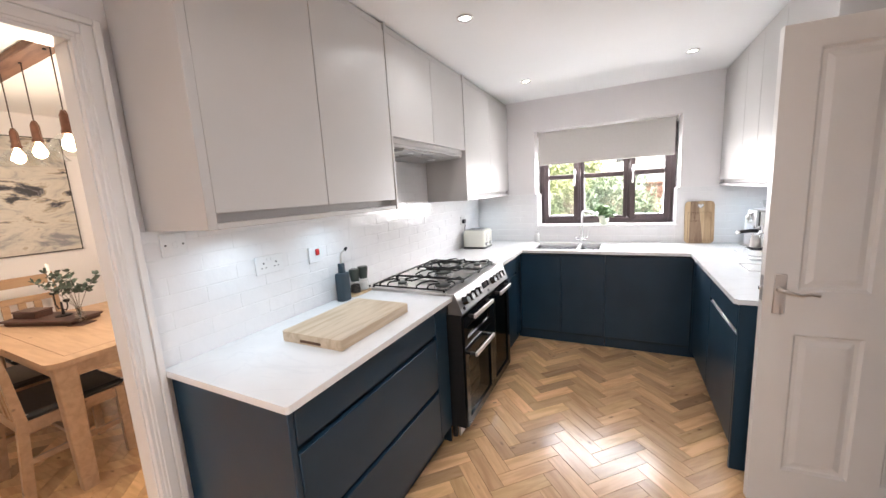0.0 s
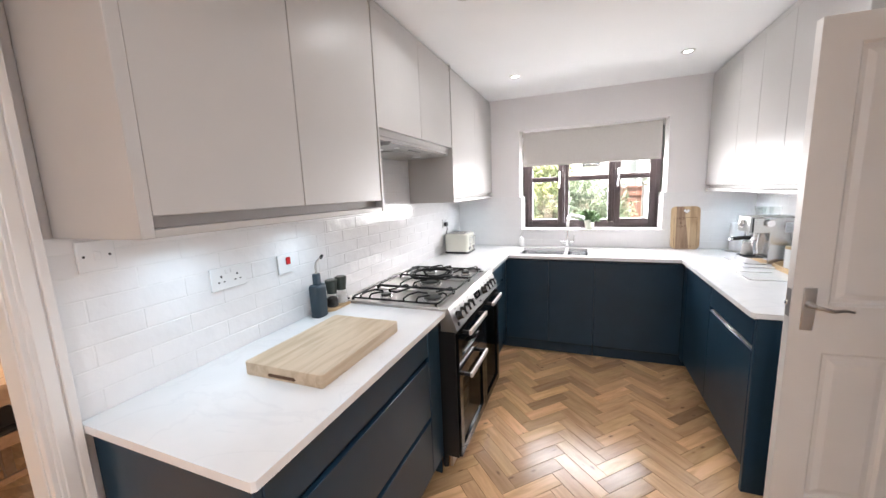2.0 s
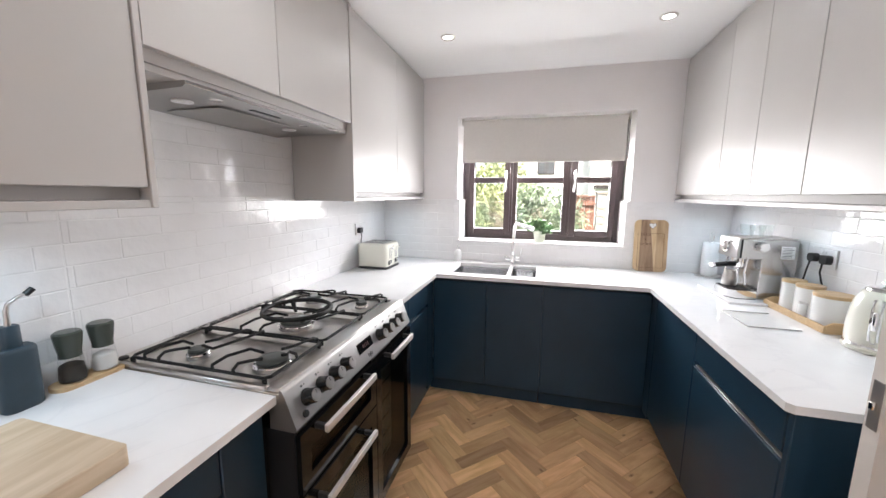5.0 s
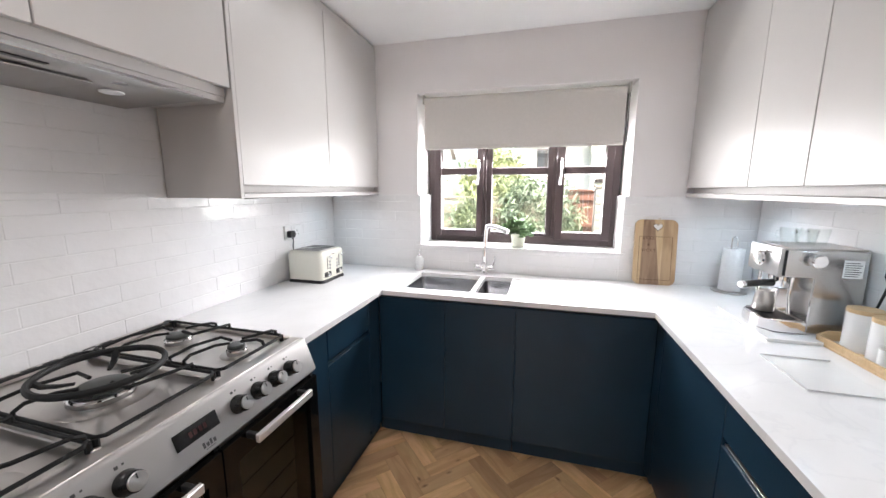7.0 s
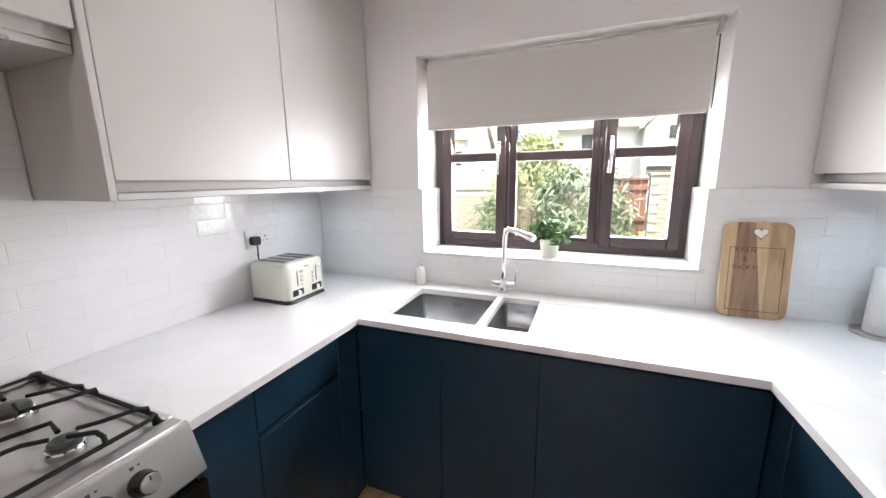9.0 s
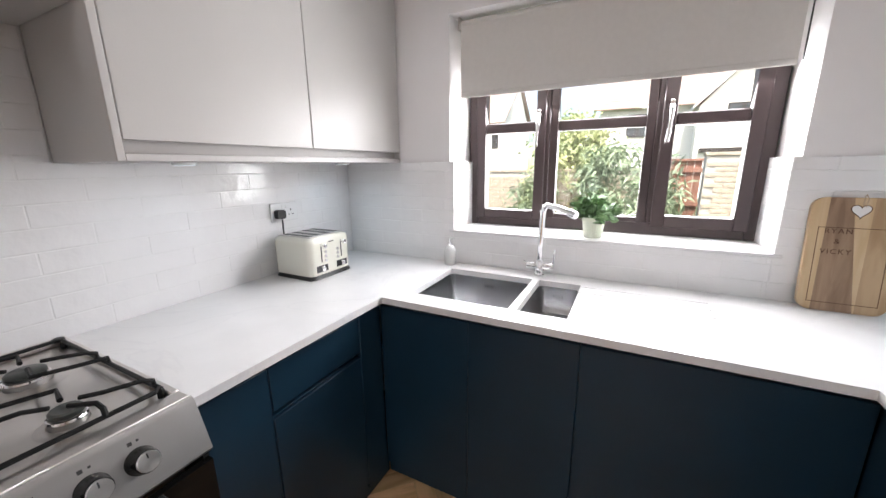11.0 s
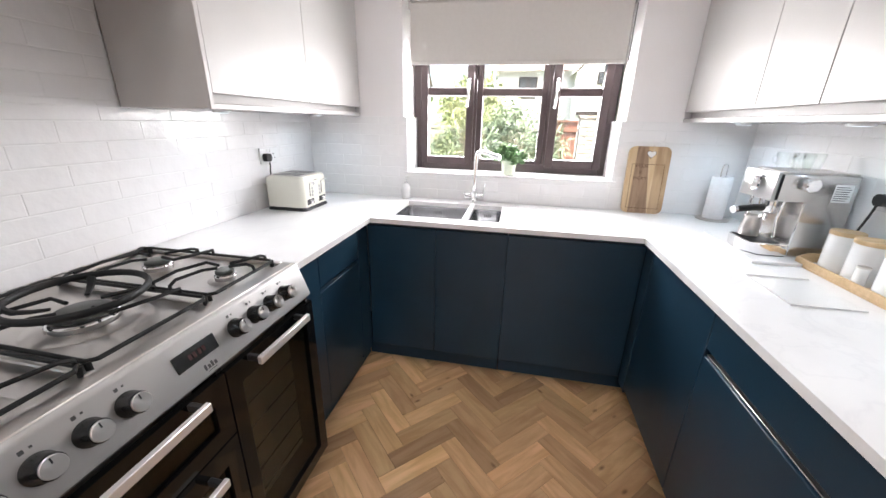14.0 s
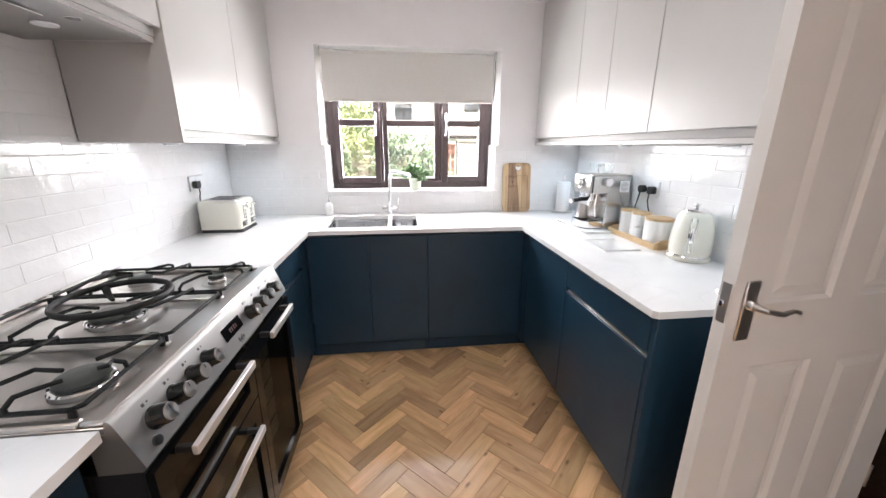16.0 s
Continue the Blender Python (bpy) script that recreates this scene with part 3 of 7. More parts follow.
def base_right():
    at = (2.32, 2.48, 0)
    c = thing("drawer_cabinet", "matt navy base cabinet with drawer and grip groove beside the door", "cabinet", at)
    part("body", edge_box(2.042, 2.185, ZK, 2.615, 2.785, ZB - 0.018), M_NAVYSHADE, c, at=at)
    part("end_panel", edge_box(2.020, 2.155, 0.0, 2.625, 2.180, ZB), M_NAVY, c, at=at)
    part("top_rail", edge_box(2.037, 2.182, 0.842, 2.08, 2.787, ZB - 0.001), M_NAVYSHADE, c, at=at)
    part("drawer_front", edge_box(2.020, 2.184, 0.742, 2.041, 2.787, 0.865), M_NAVY, c, at=at)
    part("door", edge_box(2.020, 2.184, 0.125, 2.041, 2.787, 0.716), M_NAVY, c, at=at)
    part("grip_rail", edge_box(2.028, 2.184, 0.718, 2.050, 2.787, 0.7218, 0.001), M_STEEL, c, "pale metal edge of the grip groove", at=at)
    part("top_grip", edge_box(2.022, 2.184, 0.8665, 2.036, 2.787, 0.870, 0.001), M_STEEL, c, "pale metal edge under the worktop", at=at)
    part("plinth", edge_box(2.098, 2.182, 0.0, 2.116, 2.787, ZK), M_NAVY, c, at=at)
    at = (2.32, 3.1, 0)
    c = thing("base_cabinet", "matt navy base cabinet with a plain door in the corner", "cabinet", at)
    part("body", edge_box(2.042, 2.790, ZK, 2.615, 3.98, ZB - 0.018), M_NAVYSHADE, c, at=at)
    part("top_rail", edge_box(2.037, 2.789, 0.842, 2.08, 3.428, ZB - 0.001), M_NAVYSHADE, c, at=at)
    part("door", edge_box(2.020, 2.790, 0.125, 2.041, 3.330, 0.865), M_NAVY, c, at=at)
    part("corner_post", edge_box(2.020, 3.333, ZK, 2.041, 3.4295, ZB - 0.001), M_NAVY, c, at=at)
    part("top_grip", edge_box(2.022, 2.790, 0.8665, 2.036, 3.330, 0.870, 0.001), M_STEEL, c, "pale metal edge under the worktop", at=at)
    part("plinth", edge_box(2.098, 2.789, 0.0, 2.116, 3.499, ZK), M_NAVY, c, at=at)


base_right()

# ---- wall cabinets ----
ZW = 1.420


def wall_unit(name, label, side, y0, y1, z0, doors, group=""):
    """A run of handleless wall cabinets. side 1: on the west wall, -1: on the east wall."""
    def X(d):
        return d if side > 0 else XR - d
    at = (X(0.18), (y0 + y1) / 2, z0)
    c = thing(name, label, "cabinet", at, group=group)
    D = 0.368

    def sb(d0, a, z_0, d1, b, z_1, bv=0.002):
        return edge_box(min(X(d0), X(d1)), a, z_0, max(X(d0), X(d1)), b, z_1, bv)
    part("body", sb(0.002, y0 + 0.001, z0 + 0.022, D - 0.046, y1 - 0.001, ZC - 0.011), M_GREYEDGE, c, at=at)
    if z0 > 1.6:
        part("bottom_panel", sb(0.002, y0, z0, D - 0.03, y1, z0 + 0.020), M_GREY, c, at=at)
        part("front_rail", sb(D - 0.034, y0 + 0.001, z0 + 0.0205, D - 0.026, y1 - 0.001, z0 + 0.06, 0.001), M_GREY, c, at=at)
    else:
        part("bottom_panel", sb(0.002, y0, z0, D, y1, z0 + 0.020), M_GREY, c, at=at)
        part("back_rail", sb(D - 0.045, y0 + 0.001, z0 + 0.0205, D - 0.035, y1 - 0.001, z0 + 0.07, 0.001), M_GREYEDGE, c, at=at)
    part("cornice", sb(D - 0.045, y0 + 0.001, ZC - 0.042, D - 0.006, y1 - 0.001, ZC - 0.011, 0.001), M_GREY, c, at=at)
    for a, b in doors:
        part("door", sb(D - 0.0445 + 0.022, a + 0.0015, z0 + 0.051, D, b - 0.0015, ZC - 0.046), M_GREY, c, at=at)
    # added dark sheet behind the doors, paints the shadow in their gaps
    part("door_gap_shade", sb(D - 0.044, y0 + 0.002, z0 + 0.075, D - 0.024, y1 - 0.002, ZC - 0.046, 0.0), M_GAPSHADE, c, at=at)
    return c, sb, at


c, sb, at = wall_unit("wall_cabinet", "pale grey matt two-door wall cabinet by the dining opening", 1, 0.733, 1.742, ZW, ((0.733, 1.224), (1.224, 1.742)))
part("end_panel", sb(0.002, 0.702, ZW, 0.372, 0.7325, ZC - 0.004), M_GREY, c, at=at)
part("side_panel", sb(0.002, 1.7425, ZW, 0.372, 1.760, ZC - 0.004), M_GREY, c, at=at)
c, sb, at = wall_unit("wall_cabinet", "short pale grey wall cabinet above the cooker hood", 1, 1.762, 2.779, 1.766, ((1.762, 2.250), (2.250, 2.779)))
c, sb, at = wall_unit("wall_cabinet", "pale grey matt two-door wall cabinet beside the window", 1, 2.801, 3.998, ZW, ((2.801, 3.400), (3.400, 3.998)))
part("end_panel", sb(0.002, 2.781, ZW, 0.372, 2.7995, ZC - 0.004), M_GREY, c, at=at)
c, sb, at = wall_unit("wall_cabinet", "pale grey matt four-door wall cabinet run above the coffee machine", -1, 2.165, 3.998, ZW,
                      ((2.165, 2.695), (2.695, 3.045), (3.045, 3.370), (3.370, 3.998)))
part("end_panel", sb(0.002, 2.145, ZW, 0.372, 2.1645, ZC - 0.004), M_GREY, c, at=at)

# ---- puck lights and downlights ----
def puck():
    p = thing("puck_light", "small round LED puck light under the wall cabinet, lit", "light", (PUCKS[0][0], PUCKS[0][1], ZW), group="puck lights under the wall cabinets")
    part("housing", lathe(bmesh.new(), [(0.034, 0.0), (0.034, -0.007), (0.031, -0.009), (0.029, -0.0085)], 28), M_WHITEPL, p)
    part("diffuser", lathe(bmesh.new(), [(0.028, -0.0086), (0.026, -0.0095)], 24), M_LEDGLOW, p)
    for x, y, _ in PUCKS[1:]:
        copy_thing(p, pose(x, y, ZW))


puck()


def downlight():
    d = thing("downlight", "round recessed ceiling downlight with a brushed steel rim, lit", "light", (DOWNLIGHTS[0][0], DOWNLIGHTS[0][1], ZC), group="ceiling downlights")
    part("rim", lathe(bmesh.new(), [(0.044, 0.0), (0.044, -0.004), (0.040, -0.007), (0.030, -0.006), (0.028, -0.001)], 32, cap0=False, cap1=False), M_STEEL, d)
    part("lamp", lathe(bmesh.new(), [(0.028, -0.0015), (0.020, -0.004), (0.010, -0.0045)], 24), M_LAMPGLOW, d)
    for x, y in DOWNLIGHTS[1:]:
        copy_thing(d, pose(x, y, ZC))


downlight()

# ---- materials of the small things ----
M_CREAM = mat("cream_enamel", (0.76, 0.75, 0.66), 0.22, var=0.02, coat=0.4)
M_CERAMICNAVY = mat("navy_ceramic", (0.024, 0.044, 0.060), 0.45, var=0.15, scale=20)
M_CAPGREEN = mat("smoked_grinder_cap", (0.045, 0.052, 0.043), 0.18)
M_PEPPER = mat("peppercorns", (0.02, 0.014, 0.01), 0.8, bump=0.8, bscale=400)
M_SALT = mat("salt", (0.75, 0.72, 0.70), 0.8, bump=0.6, bscale=400)
M_BOARD = wood("maple_board", (0.60, 0.475, 0.34), (0.47, 0.35, 0.23), 0.5, per_object=False, knots=False, lengthways=True)
M_TRAYWOOD = wood("bamboo_tray", (0.60, 0.42, 0.24), (0.50, 0.34, 0.18), 0.5, per_object=False, knots=False, scale=1.5)
M_ACACIAL = wood("acacia_pale", (0.64, 0.48, 0.30), (0.56, 0.39, 0.22), 0.4, per_object=False, knots=False, upright=True)
M_ACACIAM = wood("acacia_mid", (0.50, 0.34, 0.20), (0.38, 0.24, 0.13), 0.4, per_object=False, knots=False, upright=True)
M_ACACIAD = wood("acacia_dark", (0.38, 0.25, 0.16), (0.23, 0.14, 0.085), 0.4, per_object=False, knots=False, upright=True)
M_ENGRAVE = mat("engraved_line", (0.10, 0.045, 0.02), 0.7)
M_PAPER = mat("kitchen_paper", (0.85, 0.85, 0.86), 0.95, var=0.04, scale=60, bump=0.4, bscale=180)
M_CERAMIC = mat("white_ceramic", (0.80, 0.80, 0.79), 0.25, var=0.02)
M_POT = mat("pale_green_pot", (0.72, 0.75, 0.62), 0.4, var=0.05)
M_LEAF = mat("herb_leaf", (0.21, 0.36, 0.16), 0.5, var=0.5, scale=30)
M_EUCA = mat("eucalyptus_leaf", (0.10, 0.135, 0.105), 0.6, var=0.4, scale=30)
M_STEM = mat("stem", (0.10, 0.08, 0.05), 0.7)
M_LEATHER = mat("black_leather", (0.016, 0.016, 0.015), 0.38, var=0.3, scale=40, bump=0.15, bscale=150)
M_DARKWOOD = wood("dark_wood", (0.085, 0.040, 0.030), (0.050, 0.024, 0.018), 0.45, per_object=False, knots=False)
M_RUSTWOOD = wood("reclaimed_wood", (0.20, 0.105, 0.070), (0.12, 0.060, 0.040), 0.7, per_object=False)
M_COPPER = mat("aged_copper", (0.20, 0.105, 0.075), 0.35, 0.9, var=0.3, scale=30)
M_CABLE = mat("fabric_cable", (0.04, 0.025, 0.02), 0.8)
M_ENAMEL = mat("oven_cavity_enamel", (0.26, 0.25, 0.225), 0.5, var=0.3, scale=6)
M_TINT = glass_mat("tinted_oven_glass", (0.66, 0.64, 0.60), 0.02)
for nd in M_TINT.node_tree.nodes:
    if nd.type == 'MATH' and nd.operation == 'MULTIPLY_ADD':
        nd.inputs[1].default_value = 0.22
M_CLEAR = glass_mat("clear_plate_glass", (0.995, 0.997, 0.995))
for nd in M_CLEAR.node_tree.nodes:
    if nd.type == 'MATH' and nd.operation == 'MULTIPLY_ADD':
        nd.inputs[1].default_value = 0.08
        nd.inputs[2].default_value = 0.02
M_DISPLAYRED = mat("display_digits", (0.025, 0.0, 0.0), 0.5, emit=(1.0, 0.05, 0.03), emit_strength=0.0005)
M_GREYPAINT = mat("printed_marks", (0.05, 0.05, 0.05), 0.6)
M_MACHINE = mat("machine_steel", (0.50, 0.50, 0.50), 0.34, 0.85, var=0.08, scale=8, bump=0.02, bscale=80)
M_MACHINEBODY = mat("machine_body_steel", (0.66, 0.65, 0.645), 0.24, 0.95, var=0.06, scale=8, bump=0.02, bscale=80)
M_LABEL = mat("pale_label", (0.82, 0.82, 0.82), 0.5)
M_BURNERCAP = mat("burner_cap_enamel", (0.050, 0.054, 0.050), 0.30, var=0.2, scale=30)
M_HANDLE = mat("satin_bar_handle", (0.74, 0.71, 0.70), 0.38, 0.6, var=0.05, scale=20)
M_SINK = mat("sink_steel", (0.40, 0.40, 0.41), 0.22, 1.0, var=0.08, scale=9, bump=0.03, bscale=70)
M_SPUN = mat("spun_chrome", (0.46, 0.45, 0.44), 0.28, 1.0)
_tn = M_SPUN.node_tree.nodes.new("ShaderNodeTangent")
_tn.direction_type = 'RADIAL'
_tn.axis = 'X'
M_SPUN.node_tree.nodes["Principled BSDF"].inputs["Anisotropic"].default_value = 0.9
M_SPUN.node_tree.links.new(_tn.outputs[0], M_SPUN.node_tree.nodes["Principled BSDF"].inputs["Tangent"])
M_KNOB = mat("gloss_black_knob", (0.012, 0.012, 0.012), 0.16)


# ---- range cooker ----
def range_cooker():
    at = (0.35, 2.262, 0.0)
    c = thing("range_cooker", "stainless steel and black gas range cooker with chrome knobs", "cooker", at)

    def P(name, bm, m, parent=None, label="", smooth=40):
        return part(name, bm, m, parent or c, label, smooth, at=at)
    y0, y1 = 1.813, 2.711
    P("body", edge_box(0.03, y0 + 0.004, 0.10, 0.60, y1 - 0.004, 0.80), M_BLACK)
    bm = bmesh.new()
    box(bm, 0.60, y0 + 0.004, 0.10, 0.694, y0 + 0.016, 0.80)
    box(bm, 0.60, y1 - 0.016, 0.10, 0.694, y1 - 0.004, 0.80)
    box(bm, 0.60, 2.292, 0.10, 0.694, 2.308, 0.80)
    box(bm, 0.60, y0 + 0.016, 0.10, 0.694, y1 - 0.016, 0.115)
    box(bm, 0.60, y0 + 0.016, 0.595, 0.694, 2.292, 0.610)
    P("door_frame", bm, M_BLACK)
    P("cavity_lining", boxbm(0.601, y0 + 0.017, 0.117, 0.604, y1 - 0.017, 0.795), M_ENAMEL)
    P("kick_strip", edge_box(0.64, y0 + 0.01, 0.035, 0.655, y1 - 0.01, 0.098), M_STEEL, None, "brushed steel kick strip")
    for fx in (0.10, 0.60):
        for fy in (y0 + 0.05, y1 - 0.05):
            P("foot", lathe(bmesh.new(), [(0.016, 0.0), (0.016, 0.1)], 16, (fx, fy, 0)), M_BLACK)
    # hob tray with a raised rim
    P("hob_tray", boxbm(0.012, y0, 0.895, 0.655, y1, 0.912, bevel=0.002), M_STEEL)
    for q in ((0.012, y0, 0.055, y1, 0.003), (0.612, y0, 0.657, y1, 0.005), (0.0555, y0, 0.6115, y0 + 0.018, 0.003), (0.0555, y1 - 0.018, 0.6115, y1, 0.003)):
        P("hob_rim", boxbm(q[0], q[1], 0.9122, q[2], q[3], 0.925, bevel=q[4]), M_STEEL)
    for yy in (2.112, 2.410):
        P("hob_divider", boxbm(0.060, yy - 0.010, 0.9122, 0.60, yy + 0.010, 0.918, bevel=0.003), M_STEEL)
    for i in range(10):
        P("vent_slot", edge_box(0.024, 2.02 + 0.05 * i, 0.9245, 0.034, 2.055 + 0.05 * i, 0.9262, 0.0), M_BLACK)
    P("control_panel", extrude_poly(bmesh.new(), [(0.656, 0.924), (0.664, 0.921), (0.669, 0.913), (0.707, 0.812), (0.700, 0.803), (0.62, 0.803), (0.62, 0.895), (0.652, 0.895)], y0, y1, 'xz'), M_STEELLIGHT, None, "satin steel slanted control panel")
    # panel frame of reference
    tilt = math.atan2(0.038, 0.101)
    turn = Matrix.Rotation(-tilt, 4, 'Y')

    def on_panel(bm, y, z):
        x = 0.669 + (0.913 - z) * 0.038 / 0.101
        bmesh.ops.transform(bm, matrix=Matrix.Translation((x, y, z)) @ turn, verts=bm.verts[:])
        return bm
    for y in (1.890, 1.962, 2.033, 2.103, 2.385, 2.457, 2.526, 2.596):
        k = P("knob", on_panel(lathe(bmesh.new(), [(0.0255, 0.0), (0.0255, 0.004), (0.0225, 0.009), (0.0215, 0.030), (0.0195, 0.034)], 32, axis='x'), y, 0.866), M_KNOB)
        P("knob_face", on_panel(lathe(bmesh.new(), [(0.0185, 0.0335), (0.0185, 0.0370), (0.0175, 0.0380)], 32, axis='x'), y, 0.866), M_SPUN, k, "spun chrome knob face")
        P("knob_mark", on_panel(boxbm(0.0386, -0.0012, 0.006, 0.0392, 0.0012, 0.016), y, 0.866), M_BLACK, k)
        bm = bmesh.new()
        box(bm, 0.0, -0.010, 0.034, 0.0008, -0.003, 0.041)
        box(bm, 0.0, 0.004, 0.036, 0.0008, 0.008, 0.040)
        P("marking", on_panel(bm, y, 0.866), M_GREYPAINT)
    P("ignition_button", on_panel(lathe(bmesh.new(), [(0.011, 0.0), (0.0105, 0.006), (0.008, 0.007)], 24, axis='x'), 1.862, 0.832), M_BLACK, None, "round black ignition button")
    d = P("display", on_panel(boxbm(0.0, -0.058, -0.020, 0.002, 0.058, 0.020, bevel=0.001), 2.262, 0.872), M_BLACKGLASS, None, "black glass clock display")
    bm = bmesh.new()
    for q in (-0.018, -0.006, 0.008, 0.020):
        box(bm, 0.0022, q - 0.004, -0.007, 0.0026, q + 0.004, 0.007)
    P("digit", on_panel(bm, 2.262, 0.872), M_DISPLAYRED, d, "dim red clock digits")
    bm = bmesh.new()
    for i, (h, w) in enumerate(((0.014, 0.006), (0.010, 0.007), (0.014, 0.006), (0.010, 0.007))):
        box(bm, 0.0, -0.017 + i * 0.0095, -0.005, 0.0008, -0.017 + i * 0.0095 + w, -0.005 + h)
    box(bm, 0.0, -0.012, -0.0105, 0.0008, 0.014, -0.009)
    P("badge", on_panel(bm, 2.278, 0.829), M_GREYPAINT, None, "small dark maker badge")

    def door(ya, yb, za, zb, hy0, hy1, hz, racks):
        dd = P("oven_door", ring_yz(ya, za, yb, zb, 0.045, 0.695, 0.712), M_BLACKGLASS, None, "black glass oven door with smoked window")
        P("door_window", boxbm(0.697, ya + 0.043, za + 0.043, 0.702, yb - 0.043, zb - 0.060), M_TINT, dd)
        P("handle", edge_box(0.748, hy0, hz - 0.012, 0.762, hy1, hz + 0.012, 0.002), M_HANDLE, dd, "flat brushed steel bar handle")
        for q in (hy0 + 0.004, hy1 - 0.018):
            P("handle_post", edge_box(0.711, q, hz - 0.009, 0.749, q + 0.014, hz + 0.009, 0.002), M_BLACK, dd)
        for zr in racks:
            bm = bmesh.new()
            tube(bm, [(0.65, ya + 0.02, zr), (0.65, yb - 0.02, zr)], 0.003, 8)
            P("oven_rack", bm, M_CHROME)

    def ring_yz(ya, za, yb, zb, w, xa, xb):
        top = min(0.075, w + 0.02)
        bm = bmesh.new()
        out = ((ya, za), (yb, za), (yb, zb), (ya, zb))
        inn = ((ya + w, za + w), (yb - w, za + w), (yb - w, zb - top), (ya + w, zb - top))
        V = [[bm.verts.new((x, y, z)) for y, z in q] for x in (xa, xb) for q in (out, inn)]
        for i in range(4):
            k = (i + 1) % 4
            bm.faces.new((V[0][i], V[0][k], V[1][k], V[1][i]))
            bm.faces.new((V[2][i], V[2][k], V[3][k], V[3][i]))
            bm.faces.new((V[0][i], V[0][k], V[2][k], V[2][i]))
            bm.faces.new((V[1][i], V[1][k], V[3][k], V[3][i]))
        return bm
    door(y0 + 0.006, 2.298, 0.603, 0.790, 1.880, 2.205, 0.793 - 0.012, (0.69,))
    door(y0 + 0.006, 2.298, 0.110, 0.597, 1.880, 2.205, 0.548, (0.25, 0.35, 0.45))
    door(2.303, y1 - 0.006, 0.110, 0.790, 2.372, 2.612, 0.781, (0.22, 0.31, 0.40, 0.49, 0.58, 0.67))

    # burners
    def burner(bx, by, r):
        P("burner_well", lathe(bmesh.new(), [(r * 1.9, 0.9125), (r * 1.7, 0.9155), (r * 1.2, 0.9165), (r * 1.15, 0.914)], 40, (bx, by, 0), cap0=False, cap1=False), M_STEEL)
        b = P("burner", lathe(bmesh.new(), [(r * 1.12, 0.913), (r * 1.12, 0.926), (r * 1.02, 0.933), (r * 0.9, 0.934)], 40, (bx, by, 0)), M_STEELLIGHT)
        P("burner_cap", lathe(bmesh.new(), [(r * 0.92, 0.934), (r, 0.937), (r * 0.98, 0.944), (r * 0.85, 0.9475), (r * 0.2, 0.948)], 40, (bx, by, 0)), M_BURNERCAP, b, "dark enamelled burner cap")
        P("burner_ring", lathe(bmesh.new(), [(r * 1.13, 0.926), (r * 1.2, 0.929), (r * 1.13, 0.933), (r * 1.03, 0.9335)], 40, (bx, by, 0), cap0=False, cap1=False), M_CHROME, b, "bright flame ring")
    BURN = ((0.245, 1.930, 0.030), (0.530, 1.940, 0.048), (0.375, 2.262, 0.060), (0.245, 2.575, 0.036), (0.515, 2.560, 0.027))
    for b in BURN:
        burner(*b)

    # cast iron grates
    ZG = 0.958

    def grate(ya, yb, burners, wok=False):
        bm = bmesh.new()
        r = 0.0052
        ring = [(0.075, ya), (0.598, ya), (0.598, yb), (0.075, yb)]
        pts = []
        for i, (px, py) in enumerate(ring):
            nx, ny = ring[(i + 1) % 4]
            qx, qy = ring[i - 1]
            for (tx, ty) in ((qx, qy), (nx, ny)):
                l = math.hypot(tx - px, ty - py)
                pts.append((px + (tx - px) * 0.014 / l, py + (ty - py) * 0.014 / l, 0.936))
        tube(bm, pts, r, 8, closed=True)
        for fx, fy in ((0.085, ya), (0.588, ya), (0.085, yb), (0.588, yb)):
            tube(bm, [(fx, fy, 0.913), (fx, fy, 0.936)], 0.007, 8)
        for bx, by, br in burners:
            out = ((bx, ya), (bx, yb))
            # fingers from the two long sides and the ends
            for sgn, edge in ((-1, ya), (1, yb)):
                start = Vector((bx + sgn * 0.05, edge, 0.938))
                end = Vector((bx + sgn * 0.004, by + sgn * br * 0.75, ZG))
                mid = Vector((bx + sgn * 0.05, edge - sgn * 0.02, ZG))
                mid2 = Vector((bx + sgn * 0.03, by + sgn * (br * 0.75 + 0.03), ZG + 0.002))
                tube(bm, [start, start + Vector((0, 0, 0.010)), mid, mid2, end], r, 8, taper=r * 0.9)
            for sgn in (-1, 1):
                ex = 0.598 if sgn > 0 else 0.075
                if abs(ex - bx) < 0.14:
                    start = Vector((ex, by + 0.03 * sgn, 0.938))
                    tube(bm, [start, start + Vector((-sgn * 0.004, 0, 0.014)), Vector((ex - sgn * 0.025, by + 0.028 * sgn, ZG)), Vector((bx + sgn * (br * 0.7 + 0.015), by + 0.008 * sgn, ZG + 0.001)), Vector((bx + sgn * br * 0.7, by, ZG))], r, 8)
                else:
                    inner = Vector((bx + sgn * br * 0.7, by, ZG))
                    bend = Vector((bx + sgn * (br + 0.045), by - sgn * 0.01, ZG))
                    edge = ya if sgn < 0 else yb
                    tube(bm, [inner, bend, Vector((bx + sgn * (br + 0.075), (by + edge) / 2, ZG)), Vector((bx + sgn * (br + 0.078), edge, 0.952)), Vector((bx + sgn * (br + 0.078), edge, 0.938))], r, 8)
        g = P("grate", bm, M_IRON, None, "black cast iron pan support")
        return g
    grate(1.838, 2.104, (BURN[0], BURN[1]))
    g = grate(2.118, 2.404, (BURN[2],))
    grate(2.418, 2.686, (BURN[3], BURN[4]))
    # wok ring standing on the middle grate
    bm = bmesh.new()
    cx, cy = 0.385, 2.262
    n = 48
    tube(bm, [(cx + 0.132 * math.cos(2 * math.pi * i / n), cy + 0.132 * math.sin(2 * math.pi * i / n), 0.990) for i in range(n)], 0.0075, 10, closed=True, flat=1.2)
